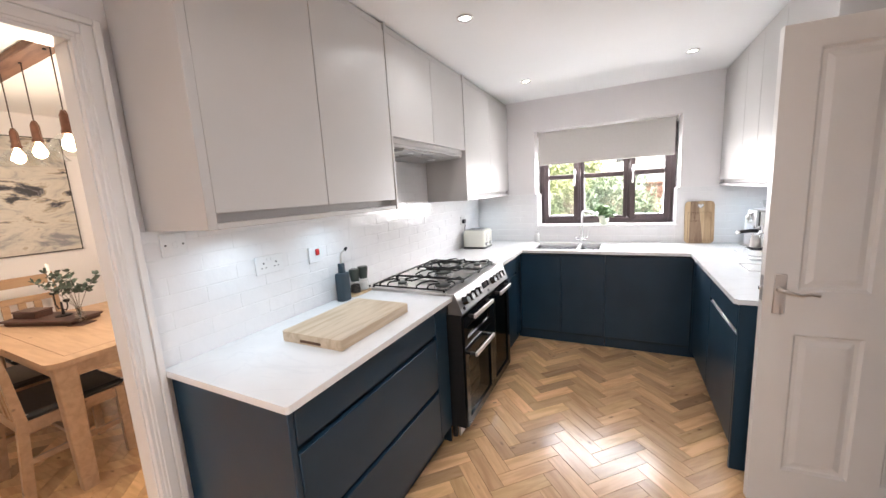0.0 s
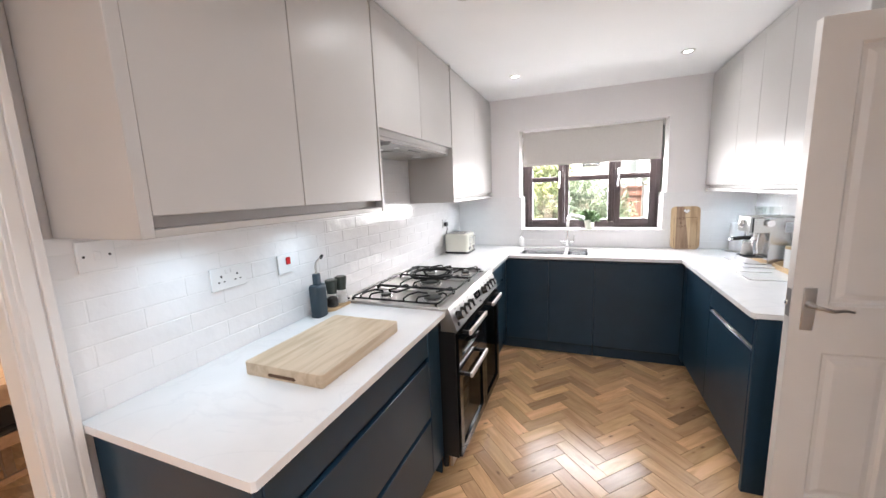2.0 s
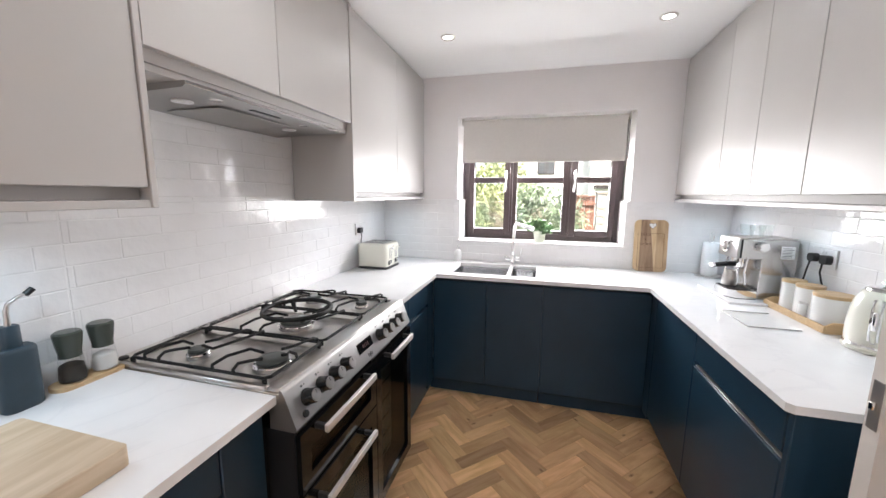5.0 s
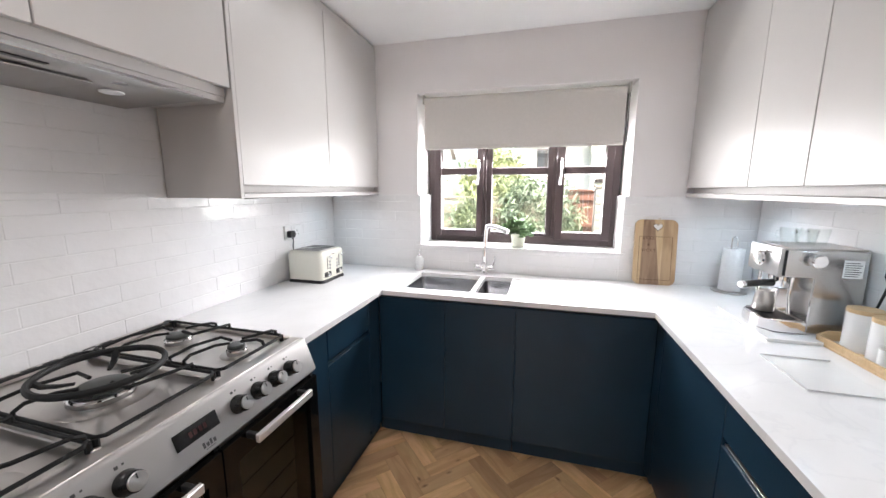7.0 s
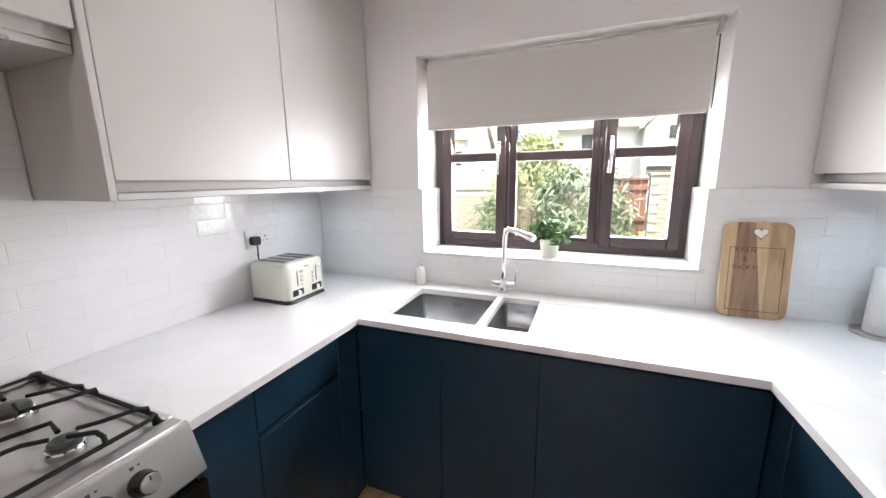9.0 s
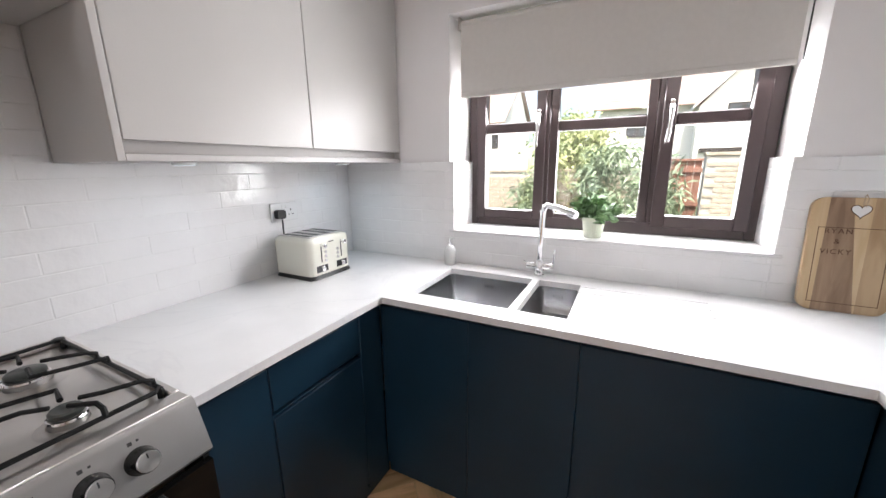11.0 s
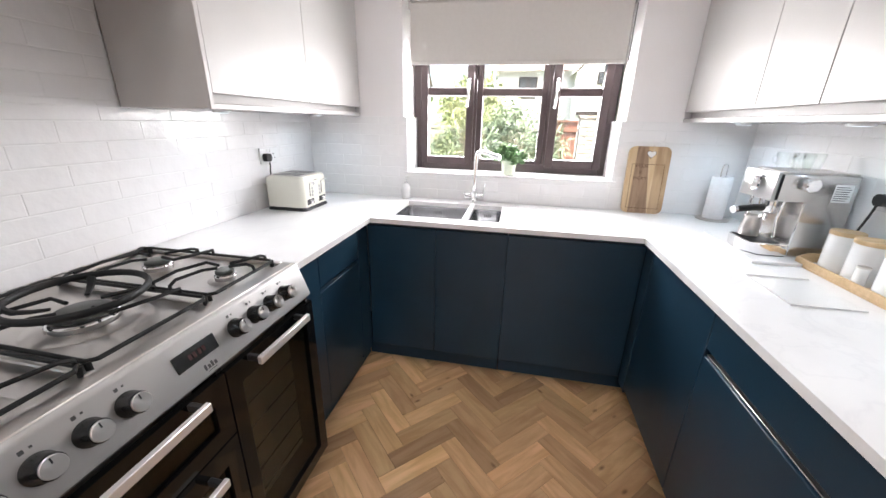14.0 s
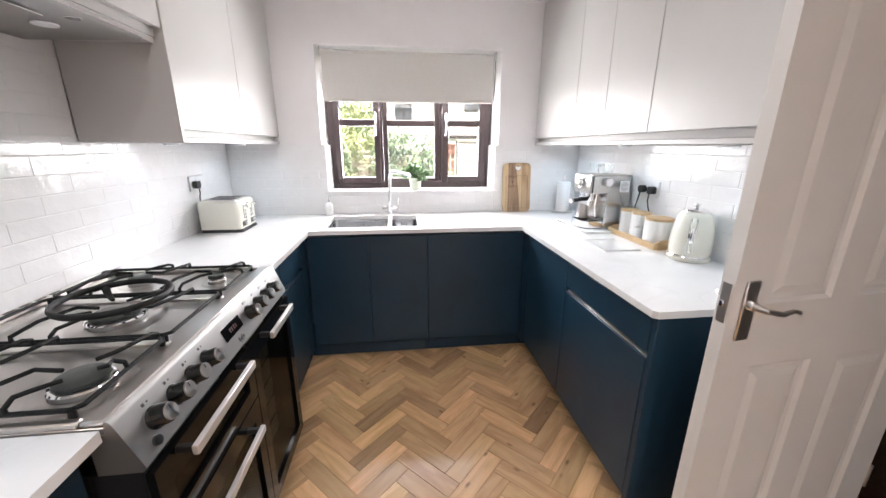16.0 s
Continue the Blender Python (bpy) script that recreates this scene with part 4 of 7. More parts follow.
    for k in range(4):
        a = math.pi / 4 + k * math.pi / 2
        c1, s1 = math.cos(a), math.sin(a)
        tube(bm, [(cx + 0.130 * c1, cy + 0.130 * s1, 0.988), (cx + 0.115 * c1, cy + 0.115 * s1, 0.972), (cx + 0.085 * c1, cy + 0.085 * s1, 0.966), (cx + 0.055 * c1, cy + 0.055 * s1, 0.964)], 0.011, 8, taper=0.006, flat=0.6)
    w = thing("wok_ring", "round black cast iron wok ring resting on the centre burner grate", "wok ring", (cx, cy, 0.964))
    part("ring", bm, M_IRON, w, at=(cx, cy, 0.964))
    for yy in (1.836, 2.688):
        P("hinge_cap", lathe(bmesh.new(), [(0.014, 0.925), (0.014, 0.931), (0.010, 0.934)], 20, (0.048, yy, 0)), M_BLACK)


range_cooker()


# ---- hood ----
def hood():
    at = (0.18, 2.29, 1.735)
    c = thing("cooker_hood", "slim stainless steel canopy cooker hood under the short cabinet", "cooker hood", at)
    part("canopy", extrude_poly(bmesh.new(), [(0.012, 1.765), (0.012, 1.740), (0.355, 1.748), (0.366, 1.756), (0.366, 1.7655)], 1.868, 2.664, 'xz'), M_STEELLIGHT, c, at=at)
    for x, y in ((0.225, 1.975), (0.215, 2.49)):
        part("hood_lamp", lathe(bmesh.new(), [(0.030, 1.7435), (0.030, 1.7395), (0.024, 1.7385)], 28, (x, y, 0)), M_LABEL, c, "round frosted hood lamp", at=at)
    for x, y in ((0.332, 2.000), (0.326, 2.440)):
        part("button", lathe(bmesh.new(), [(0.018, 1.7475), (0.018, 1.7455), (0.015, 1.7445)], 24, (x, y, 0)), M_CHROME, c, at=at)
    part("filter", edge_box(0.05, 2.06, 1.7375, 0.285, 2.40, 1.7405, 0.001), M_STEELLIGHT, c, at=at)
    part("filter_slot", edge_box(0.325, 2.14, 1.7445, 0.342, 2.28, 1.7472, 0.0), M_BLACK, c, at=at)
    part("front_trim", edge_box(0.3665, 1.868, 1.756, 0.3695, 2.664, 1.7655, 0.001), M_CHROME, c, at=at)
    part("chimney_box", edge_box(0.02, 1.80, 1.7662, 0.33, 2.72, 1.7680, 0.0), M_GREY, c, at=at)


hood()


# ---- sink and tap ----
def bowl(x0, y0, x1, y1, zb):
    bm = bmesh.new()
    rings = []
    for inset, z in ((-0.006, ZB - 0.001), (0.0, ZB - 0.001), (0.002, ZB - 0.02), (0.008, zb + 0.03), (0.022, zb + 0.006), (0.045, zb)):
        rings.append([bm.verts.new((x, y, z)) for x, y in rounded_rect(x0 + inset, y0 + inset, x1 - inset, y1 - inset, 0.028)])
    for a, b in zip(rings, rings[1:]):
        for i in range(len(a)):
            j = (i + 1) % len(a)
            bm.faces.new((a[i], a[j], b[j], b[i]))
    bm.faces.new(rings[-1])
    cx, cy = (x0 + x1) / 2, (y0 + y1) / 2
    return bm, cx, cy


at = (1.02, 3.69, ZB)
s = thing("sink", "undermounted stainless steel one and a half bowl sink", "sink", at)
for x0, y0, x1, y1, zb in ((0.724, 3.502, 1.121, 3.876, 0.72), (1.151, 3.502, 1.320, 3.876, 0.77)):
    bm, cx, cy = bowl(x0, y0, x1, y1, zb)
    b = part("bowl", bm, M_SINK, s, at=at)
    part("waste", lathe(bmesh.new(), [(0.040, zb + 0.001), (0.040, zb + 0.003), (0.030, zb + 0.002), (0.012, zb - 0.002)], 28, (cx, cy + 0.05, 0)), M_CHROME, b, "chrome sink waste", at=at)
    for q in (-0.018, -0.006, 0.006, 0.018):
        part("overflow_slot", boxbm(cx - 0.004 + q, y1 - 0.0045, 0.838, cx + 0.001 + q, y1 - 0.0025, 0.856), M_BLACK, b, at=at)


def tap():
    at = (1.133, 3.945, ZT)
    t = thing("tap", "polished chrome twin lever kitchen tap with an angled spout", "tap", at)
    x, y = at[0], at[1]
    part("base", lathe(bmesh.new(), [(0.024, 0.91), (0.024, 0.915), (0.019, 0.918), (0.019, 0.975), (0.014, 0.985)], 28, (x, y, 0)), M_CHROME, t, at=at)
    part("spout", tube(bmesh.new(), [(x, y, 0.98), (x + 0.002, y - 0.002, 1.10), (x + 0.007, y - 0.006, 1.200), (x + 0.014, y - 0.012, 1.222), (x + 0.028, y - 0.020, 1.232), (x + 0.075, y - 0.042, 1.224), (x + 0.135, y - 0.075, 1.208)], 0.0125, 16), M_CHROME, t, at=at)
    part("nozzle", tube(bmesh.new(), [(x + 0.122, y - 0.068, 1.212), (x + 0.152, y - 0.084, 1.202)], 0.016, 16), M_CHROME, t, at=at)
    part("valve", lathe(bmesh.new(), [(0.013, -0.058), (0.016, -0.052), (0.016, -0.022), (0.012, -0.018), (0.012, 0.020), (0.016, 0.024), (0.016, 0.056), (0.013, 0.062)], 20, (x, y, 0.955), 'x'), M_CHROME, t, at=at)
    part("lever", tube(bmesh.new(), [(x + 0.055, y, 0.965), (x + 0.062, y - 0.002, 0.99), (x + 0.066, y - 0.004, 1.035)], 0.0055, 12, taper=0.004), M_CHROME, t, at=at)
    part("lever", tube(bmesh.new(), [(x - 0.055, y, 0.962), (x - 0.066, y - 0.015, 0.975)], 0.0055, 12, taper=0.004), M_CHROME, t, at=at)


tap()

# ---- soap dispenser, pot plant ----
at = (0.682, 3.950, ZT)
d = thing("soap_dispenser", "small white ceramic soap dispenser with a metal pump", "soap dispenser", at)
part("bottle", lathe(bmesh.new(), [(0.026, 0), (0.029, 0.004), (0.030, 0.06), (0.027, 0.082), (0.016, 0.095), (0.011, 0.099)], 28), M_CERAMIC, d)
part("pump", tube(bmesh.new(), [(0, 0, 0.098), (0, 0, 0.135), (0.004, -0.002, 0.140), (0.026, -0.008, 0.139)], 0.0045, 10), M_CHROME, d)
part("collar", lathe(bmesh.new(), [(0.011, 0.098), (0.011, 0.110), (0.007, 0.112)], 20), M_CHROME, d)


def leaf_bm(bm, p, d, size, rng, fold=0.3):
    """One leaf: a small bent rhombus with six points."""
    d = d.normalized()
    s = d.cross(Vector((rng.uniform(-1, 1), rng.uniform(-1, 1), rng.uniform(-1, 1)))).normalized()
    n = d.cross(s).normalized()
    a = p
    t = p + d * size + n * size * rng.uniform(-0.25, 0.1)
    m = p + d * size * 0.5 + n * size * 0.12
    l = p + d * size * 0.42 + s * size * 0.36
    r = p + d * size * 0.42 - s * size * 0.36
    l2 = p + d * size * 0.78 + s * size * 0.25
    r2 = p + d * size * 0.78 - s * size * 0.25
    V = [bm.verts.new(q) for q in (a, m, t, l, r, l2, r2)]
    for q in ((0, 1, 3), (0, 4, 1), (1, 5, 3), (1, 2, 5), (1, 4, 6), (1, 6, 2)):
        bm.faces.new([V[i] for i in q])


def herb_pot():
    at = (1.335, 4.085, WZ0)
    p = thing("potted_plant", "leafy green herb in a ribbed pale green pot on the sill", "plant", at)
    bm = bmesh.new()
    n = 56
    rings = []
    for r, z in ((0.036, 0.0), (0.038, 0.003), (0.049, 0.086), (0.050, 0.090), (0.045, 0.090), (0.043, 0.074)):
        rings.append([bm.verts.new(((r + (0.0012 if i % 2 else 0) * (1 if 0.002 < z < 0.082 else 0)) * math.cos(2 * math.pi * i / n), (r + (0.0012 if i % 2 else 0)) * math.sin(2 * math.pi * i / n), z)) for i in range(n)])
    for a, b in zip(rings, rings[1:]):
        for i in range(n):
            bm.faces.new((a[i], a[(i + 1) % n], b[(i + 1) % n], b[i]))
    bm.faces.new(rings[0])
    part("pot", bm, M_POT, p, smooth=20)
    part("soil", lathe(bmesh.new(), [(0.0440, 0.072), (0.030, 0.077), (0.01, 0.079)], 24), M_FLOORBASE, p)
    rng = random.Random(5)
    bm = bmesh.new()
    st = bmesh.new()
    for i in range(34):
        a = rng.uniform(0, 2 * math.pi)
        rr = rng.uniform(0.0, 0.078)
        tip = Vector((rr * math.cos(a), rr * math.sin(a), 0.112 + rng.uniform(0, 0.055) - rr * 0.35))
        tube(st, [(rr * 0.3 * math.cos(a), rr * 0.3 * math.sin(a), 0.07), tuple(tip)], 0.0012, 5)
        for k in range(7):
            d = Vector((math.cos(a) * 0.7 + rng.uniform(-0.9, 0.9), math.sin(a) * 0.7 + rng.uniform(-0.9, 0.9), rng.uniform(-0.3, 0.7)))
            leaf_bm(bm, tip + Vector((rng.uniform(-0.01, 0.01), rng.uniform(-0.01, 0.01), rng.uniform(-0.02, 0.01))), d, rng.uniform(0.032, 0.052), rng)
    part("stems", st, M_LEAF, p)
    o = part("leaves", bm, M_LEAF, p, smooth=0)
    o["kind"] = "stuff"


herb_pot()


# ---- toaster ----
def toaster():
    at = (0.145, 3.555, ZT)
    t = thing("toaster", "cream four-slice toaster with chrome levers on the worktop", "toaster", at)
    hx, hy = 0.118, 0.125

    def shell(x0, y0, x1, y1, z0, z1, r=0.028):
        bm = bmesh.new()
        rings = []
        for ins, z in ((0.0, z0), (0.0, z1 - 0.022), (0.004, z1 - 0.009), (0.013, z1 - 0.002), (0.025, z1)):
            rings.append([bm.verts.new((x, y, z)) for x, y in rounded_rect(x0 + ins, y0 + ins, x1 - ins, y1 - ins, r - ins * 0.3, 5)])
        for a, b in zip(rings, rings[1:]):
            for i in range(len(a)):
                j = (i + 1) % len(a)
                bm.faces.new((a[i], a[j], b[j], b[i]))
        bm.faces.new(rings[-1])
        bm.faces.new(list(reversed(rings[0])))
        return bm
    part("shell", shell(-hx, -hy, hx, hy, 0.018, 0.188), M_CREAM, t)
    part("base", shell(-hx - 0.003, -hy - 0.003, hx + 0.006, hy + 0.003, 0.004, 0.022, 0.028), M_BLACK, t)
    for q in (-0.1, 0.1):
        for w in (-0.1, 0.1):
            part("foot", lathe(bmesh.new(), [(0.008, 0), (0.008, 0.005)], 12, (q, w, 0)), M_BLACK, t)
    part("top_plate", extrude_poly(bmesh.new(), rounded_rect(-hx + 0.026, -hy + 0.026, hx - 0.026, hy - 0.026, 0.01), 0.188, 0.1905), M_STEEL, t, "brushed steel top plate")
    for y in (-0.078, -0.030, 0.030, 0.078):
        part("slot", boxbm(-0.082, y - 0.013, 0.1906, 0.078, y + 0.013, 0.1912), M_BLACK, t)
    for y in (-0.062, 0.062):
        l = part("lever_track", boxbm(hx - 0.001, y - 0.003, 0.075, hx + 0.001, y + 0.003, 0.155), M_BLACK, t)
        part("lever", lathe(bmesh.new(), [(0.0045, 0.0), (0.0045, 0.018), (0.010, 0.020), (0.010, 0.028), (0.006, 0.030)], 16, (hx, y, 0.150), 'x'), M_CHROME, l, "chrome push lever")
        part("dial", lathe(bmesh.new(), [(0.012, 0.0), (0.011, 0.012), (0.008, 0.014)], 20, (hx, y, 0.045), 'x'), M_CHROME, l)
        part("dial_plate", boxbm(hx - 0.001, y - 0.034, 0.030, hx + 0.002, y + 0.034, 0.060, bevel=0.001), M_BLACK, l)
        for k in range(3):
            part("button", lathe(bmesh.new(), [(0.0075, 0.0), (0.0065, 0.004)], 16, (hx, y + (0.024 if y < 0 else -0.024), 0.078 + 0.020 * k), 'x'), M_CHROME, l)
    bm = bmesh.new()
    box(bm, hx, -0.016, 0.158, hx + 0.0008, 0.016, 0.162)
    part("badge", bm, M_GREYPAINT, t)


toaster()


# ---- sockets ----
def socket(y0, y1, z0, z1, wall, name="wall_socket", label="", plugs=(), kind="socket"):
    x = 0.0 if wall > 0 else XR
    yc, zc = (y0 + y1) / 2, (z0 + z1) / 2
    at = (x, yc, z0)
    c = thing(name, label, kind, at)
    f = lambda a, b, d0, d1, e, g: boxbm(min(x + wall * d0, x + wall * d1), a, e, max(x + wall * d0, x + wall * d1), b, g, bevel=0.0018)
    part("plate", f(y0, y1, 0.001, 0.010, z0, z1), M_WHITEPL, c, at=at)
    n = 2 if (y1 - y0) > 0.11 else 1
    if kind == "socket":
        for k in range(n):
            cy = yc + (k - 0.5) * 0.068 if n == 2 else yc
            for dy, dz, w, h in ((0, 0.008, 0.0028, 0.0045), (-0.011, -0.013, 0.0038, 0.0022), (0.011, -0.013, 0.0038, 0.0022)):
                part("pin_hole", f(cy + dy - w, cy + dy + w, 0.0098, 0.0106, zc + dz - h, zc + dz + h), M_BLACK, c, at=at)
            sy = yc + (k - 0.5) * 0.022
            part("rocker", f(sy - 0.007, sy + 0.007, 0.010, 0.0135, zc + 0.017, zc + 0.034), M_WHITEPL, c, at=at)
    return c, at, yc, zc


socket(1.096, 1.246, 1.164, 1.250, 1, label="white double wall socket on the tiles above the board")
c, at, yc, zc = socket(1.412, 1.496, 1.158, 1.244, 1, name="cooker_switch", kind="switch", label="white wall switch with a red rocker near the range")
part("rocker", boxbm(0.010, yc + 0.002, zc - 0.004, 0.016, yc + 0.028, zc + 0.030, bevel=0.002), M_RED, c, "red rocker", at=at)
c, at, yc, zc = socket(0.738, 0.826, 1.318, 1.404, 1, name="light_switch", kind="switch", label="white light switch plate under the wall cabinet end")
part("rocker", boxbm(0.010, yc - 0.008, zc - 0.012, 0.015, yc + 0.008, zc + 0.012, bevel=0.002), M_WHITEPL, c, at=at)
for q in (-0.030, 0.030):
    part("screw", lathe(bmesh.new(), [(0.0035, 0.010), (0.0035, 0.0108)], 12, (0, yc + q, zc), 'x'), M_BLACK, c, at=at)
socket(3.455, 3.605, 1.152, 1.238, 1, label="white double wall socket above the toaster")
socket(3.030, 3.180, 1.140, 1.226, -1, label="white double wall socket beside the coffee machine")


def plug(x, y, z, wall, pts, label):
    p = thing("plug", label, "plug", (x, y, z))
    bm = bmesh.new()
    extrude_poly(bm, rounded_rect(-0.021, -0.022, 0.021, 0.022, 0.012 if wall > 0 or y < 3.1 else 0.0205), 0.0, 0.026)
    bmesh.ops.transform(bm, matrix=Matrix.Rotation(radians(90 * wall), 4, 'Y'), verts=bm.verts[:])
    part("plug_body", bm, M_BLACK, p)
    part("cable", tube(bmesh.new(), pts, 0.0038, 8), M_BLACK, p, at=(x, y, z))


plug(0.0115, 3.492, 1.188, 1, [(0.035, 3.492, 1.165), (0.038, 3.490, 1.14), (0.030, 3.495, 1.12), (0.022, 3.505, 1.07), (0.020, 3.52, 1.00), (0.020, 3.54, 0.94)], "black plug with cable in the toaster socket")
plug(XR - 0.0115, 3.145, 1.178, -1, [(XR - 0.036, 3.145, 1.158), (XR - 0.040, 3.150, 1.12), (XR - 0.028, 3.18, 1.07), (XR - 0.022, 3.215, 1.00), (XR - 0.02, 3.27, 0.95)], "black plug with cable behind the coffee machine")
plug(XR - 0.0115, 3.065, 1.178, -1, [(XR - 0.036, 3.065, 1.158), (XR - 0.042, 3.062, 1.12), (XR - 0.036, 3.055, 1.08), (XR - 0.020, 3.045, 1.02), (XR - 0.012, 3.04, 0.95)], "black plug with cable above the storage jars")


# ---- oil bottle and mills ----
at = (0.062, 1.588, ZT)
b = thing("oil_bottle", "tall navy ceramic oil bottle with a steel pourer", "bottle", at)
bm = bmesh.new()
rings = []
for sx, sy, z in ((0.026, 0.036, 0.0), (0.029, 0.040, 0.004), (0.030, 0.041, 0.150), (0.029, 0.040, 0.158), (0.026, 0.036, 0.162), (0.016, 0.018, 0.163), (0.016, 0.018, 0.215), (0.014, 0.016, 0.218)):
    rings.append([bm.verts.new((sx * math.copysign(abs(math.cos(a)) ** 0.6, math.cos(a)), sy * math.copysign(abs(math.sin(a)) ** 0.6, math.sin(a)), z)) for a in (2 * math.pi * i / 40 for i in range(40))])
for a, c2 in zip(rings, rings[1:]):
    for i in range(40):
        bm.faces.new((a[i], a[(i + 1) % 40], c2[(i + 1) % 40], c2[i]))
bm.faces.new(rings[0])
bm.faces.new(rings[-1])
part("body", bm, M_CERAMICNAVY, b)
part("pourer", tube(bmesh.new(), [(0, 0, 0.216), (0, 0.001, 0.255), (0, 0.006, 0.272), (0, 0.026, 0.285), (0, 0.044, 0.292)], 0.0065, 12, taper=0.003), M_STEEL, b, "steel curved pourer")
part("stopper", tube(bmesh.new(), [(0, 0.040, 0.287), (0, 0.056, 0.300)], 0.0075, 10), M_BLACK, b)

at = (0.052, 1.742, ZT)
tr = thing("mill_tray", "small rounded oak tray holding the mills", "tray", at)
part("tray", extrude_poly(bmesh.new(), rounded_rect(-0.036, -0.092, 0.036, 0.092, 0.034, 8), 0.0, 0.012), M_TRAYWOOD, tr)
for yy, fill, nm, lab in ((1.703, M_PEPPER, "pepper_mill", "glass pepper mill with a dark flared cap on the tray"), (1.783, M_SALT, "salt_mill", "glass salt mill with a dark flared cap on the tray")):
    m = thing(nm, lab, "mill", (0.052, yy, ZT + 0.012))
    part("glass_jar", lathe(bmesh.new(), [(0.032, 0.0), (0.033, 0.004), (0.032, 0.03), (0.026, 0.066), (0.0245, 0.078)], 28, cap1=False), M_GLASS, m)
    part("filling", lathe(bmesh.new(), [(0.029, 0.004), (0.030, 0.02), (0.027, 0.048), (0.017, 0.054)], 24), fill, m)
    part("cap", lathe(bmesh.new(), [(0.0255, 0.074), (0.025, 0.085), (0.029, 0.110), (0.032, 0.138), (0.0315, 0.144), (0.027, 0.148)], 28), M_CAPGREEN, m)

# ---- butcher block ----
at = (0.380, 1.270, ZT)
b = thing("chopping_block", "thick pale maple chopping block with a grip slot", "chopping board", at)
bm = bmesh.new()
extrude_poly(bm, rounded_rect(-0.163, -0.245, 0.165, 0.247, 0.012, 4), 0.001, 0.046)
bmesh.ops.bevel(bm, geom=[e for e in bm.edges if abs(e.verts[0].co.z - e.verts[1].co.z) < 1e-5], offset=0.002, segments=1, affect='EDGES')
part("block", bm, M_BOARD, b)
part("grip_slot", extrude_poly(bmesh.new(), [(-0.06, 0.014), (-0.052, 0.009), (0.052, 0.009), (0.06, 0.014), (0.052, 0.021), (-0.052, 0.021)], -0.2455, -0.2435, 'xz'), M_ENGRAVE, b, smooth=0)


# ---- acacia board ----
def heart(cx, cz, s, n=28):
    out = []
    for i in range(n):
        t = 2 * math.pi * i / n
        out.append((cx + s * 16 * math.sin(t) ** 3 / 16, cz + s * (13 * math.cos(t) - 5 * math.cos(2 * t) - 2 * math.cos(3 * t) - math.cos(4 * t)) / 16))
    return out


def acacia_board():
    x0, x1, h, th = -0.111, 0.111, 0.380, 0.018
    b = thing("serving_board", "striped acacia serving board with an engraved panel leaning on tiles", "chopping board", (2.126, 3.950, ZT + 0.001))
    b.matrix_world = pose(2.126, 3.945, ZT + 0.001, -6.2, 0, 0)
    pts = rounded_rect(x0, 0.0, x1, h, 0.036, 8)
    heart_pts = heart(0.008, h - 0.042, 0.024)
    # strips of glued wood: clip the outline between slanted seams
    seams = [(-9, -9), (-0.0675, -0.074), (-0.011, 0.030), (0.038, 0.034), (9, 9)]
    mats = [M_ACACIAL, M_ACACIAD, M_ACACIAL, M_ACACIAM]
    names = ["pale", "dark", "pale", "mid", "mid"]
    for k in range(4):
        bm = bmesh.new()
        vs = [bm.verts.new((x, 0, z)) for x, z in pts]
        f = bm.faces.new(vs)
        for (xt, xb), sgn in ((seams[k], 1), (seams[k + 1], -1)):
            if abs(xt) > 5:
                continue
            p0, p1 = Vector((xb, 0, 0)), Vector((xt, 0, h))
            d = (p1 - p0).normalized()
            n = Vector((d.z, 0, -d.x)) * sgn
            geom = bm.verts[:] + bm.edges[:] + bm.faces[:]
            bmesh.ops.bisect_plane(bm, geom=geom, plane_co=p0, plane_no=n, clear_inner=True)
        r = bmesh.ops.extrude_face_region(bm, geom=bm.faces[:])
        bmesh.ops.translate(bm, verts=[v for v in r["geom"] if isinstance(v, bmesh.types.BMVert)], vec=(0, th, 0))
        o = part("plank", bm, mats[k], b, names[k] + " acacia strip", smooth=0)
    # the heart opening: shows the tile behind; a shallow inlay with its rim
    part("heart_opening", extrude_poly(bmesh.new(), heart_pts, -0.0008, 0.002, 'xz'), M_TILE, b, "heart-shaped hole near the top", smooth=0)
    bm = bmesh.new()
    tube(bm, [(x, -0.0004, z) for x, z in heart_pts], 0.0012, 6, closed=True)
    part("heart_rim", bm, M_ENGRAVE, b)
    bm = bmesh.new()
    rx0, rx1, rz0, rz1 = x0 + 0.024, x1 - 0.024, 0.028, h - 0.098
    for q in ((rx0, rz0, rx1, rz0 + 0.002), (rx0, rz1 - 0.002, rx1, rz1), (rx0, rz0, rx0 + 0.002, rz1), (rx1 - 0.002, rz0, rx1, rz1)):
        box(bm, q[0], -0.0006, q[1], q[2], 0.0, q[3])
    part("groove", bm, M_ENGRAVE, b, "engraved rectangular groove", smooth=0)
    for txt, z in (("RYAN", 0.262), ("&", 0.228), ("VICKY", 0.194)):
        cu = bpy.data.curves.new("lettering", 'FONT')
        cu.body = txt
        cu.size = 0.023
        cu.space_character = 1.25
        cu.align_x = 'CENTER'
        cu.extrude = 0.0004
        o = new("lettering", cu)
        cu.materials.append(M_ENGRAVE)
        o.parent = b
        o.matrix_local = pose(-0.036, -0.0007, z, 90, 0, 0)
        o["label"] = "thin engraved lettering"
    bm = bmesh.new()
    tube(bm, [(0.010, -0.002, h - 0.030), (0.010, -0.004, h + 0.004), (0.014, 0.0, h + 0.010), (0.020, -0.003, h - 0.004), (0.016, -0.003, h - 0.030)], 0.0013, 6)
    part("string", bm, M_BOARD, b)


acacia_board()

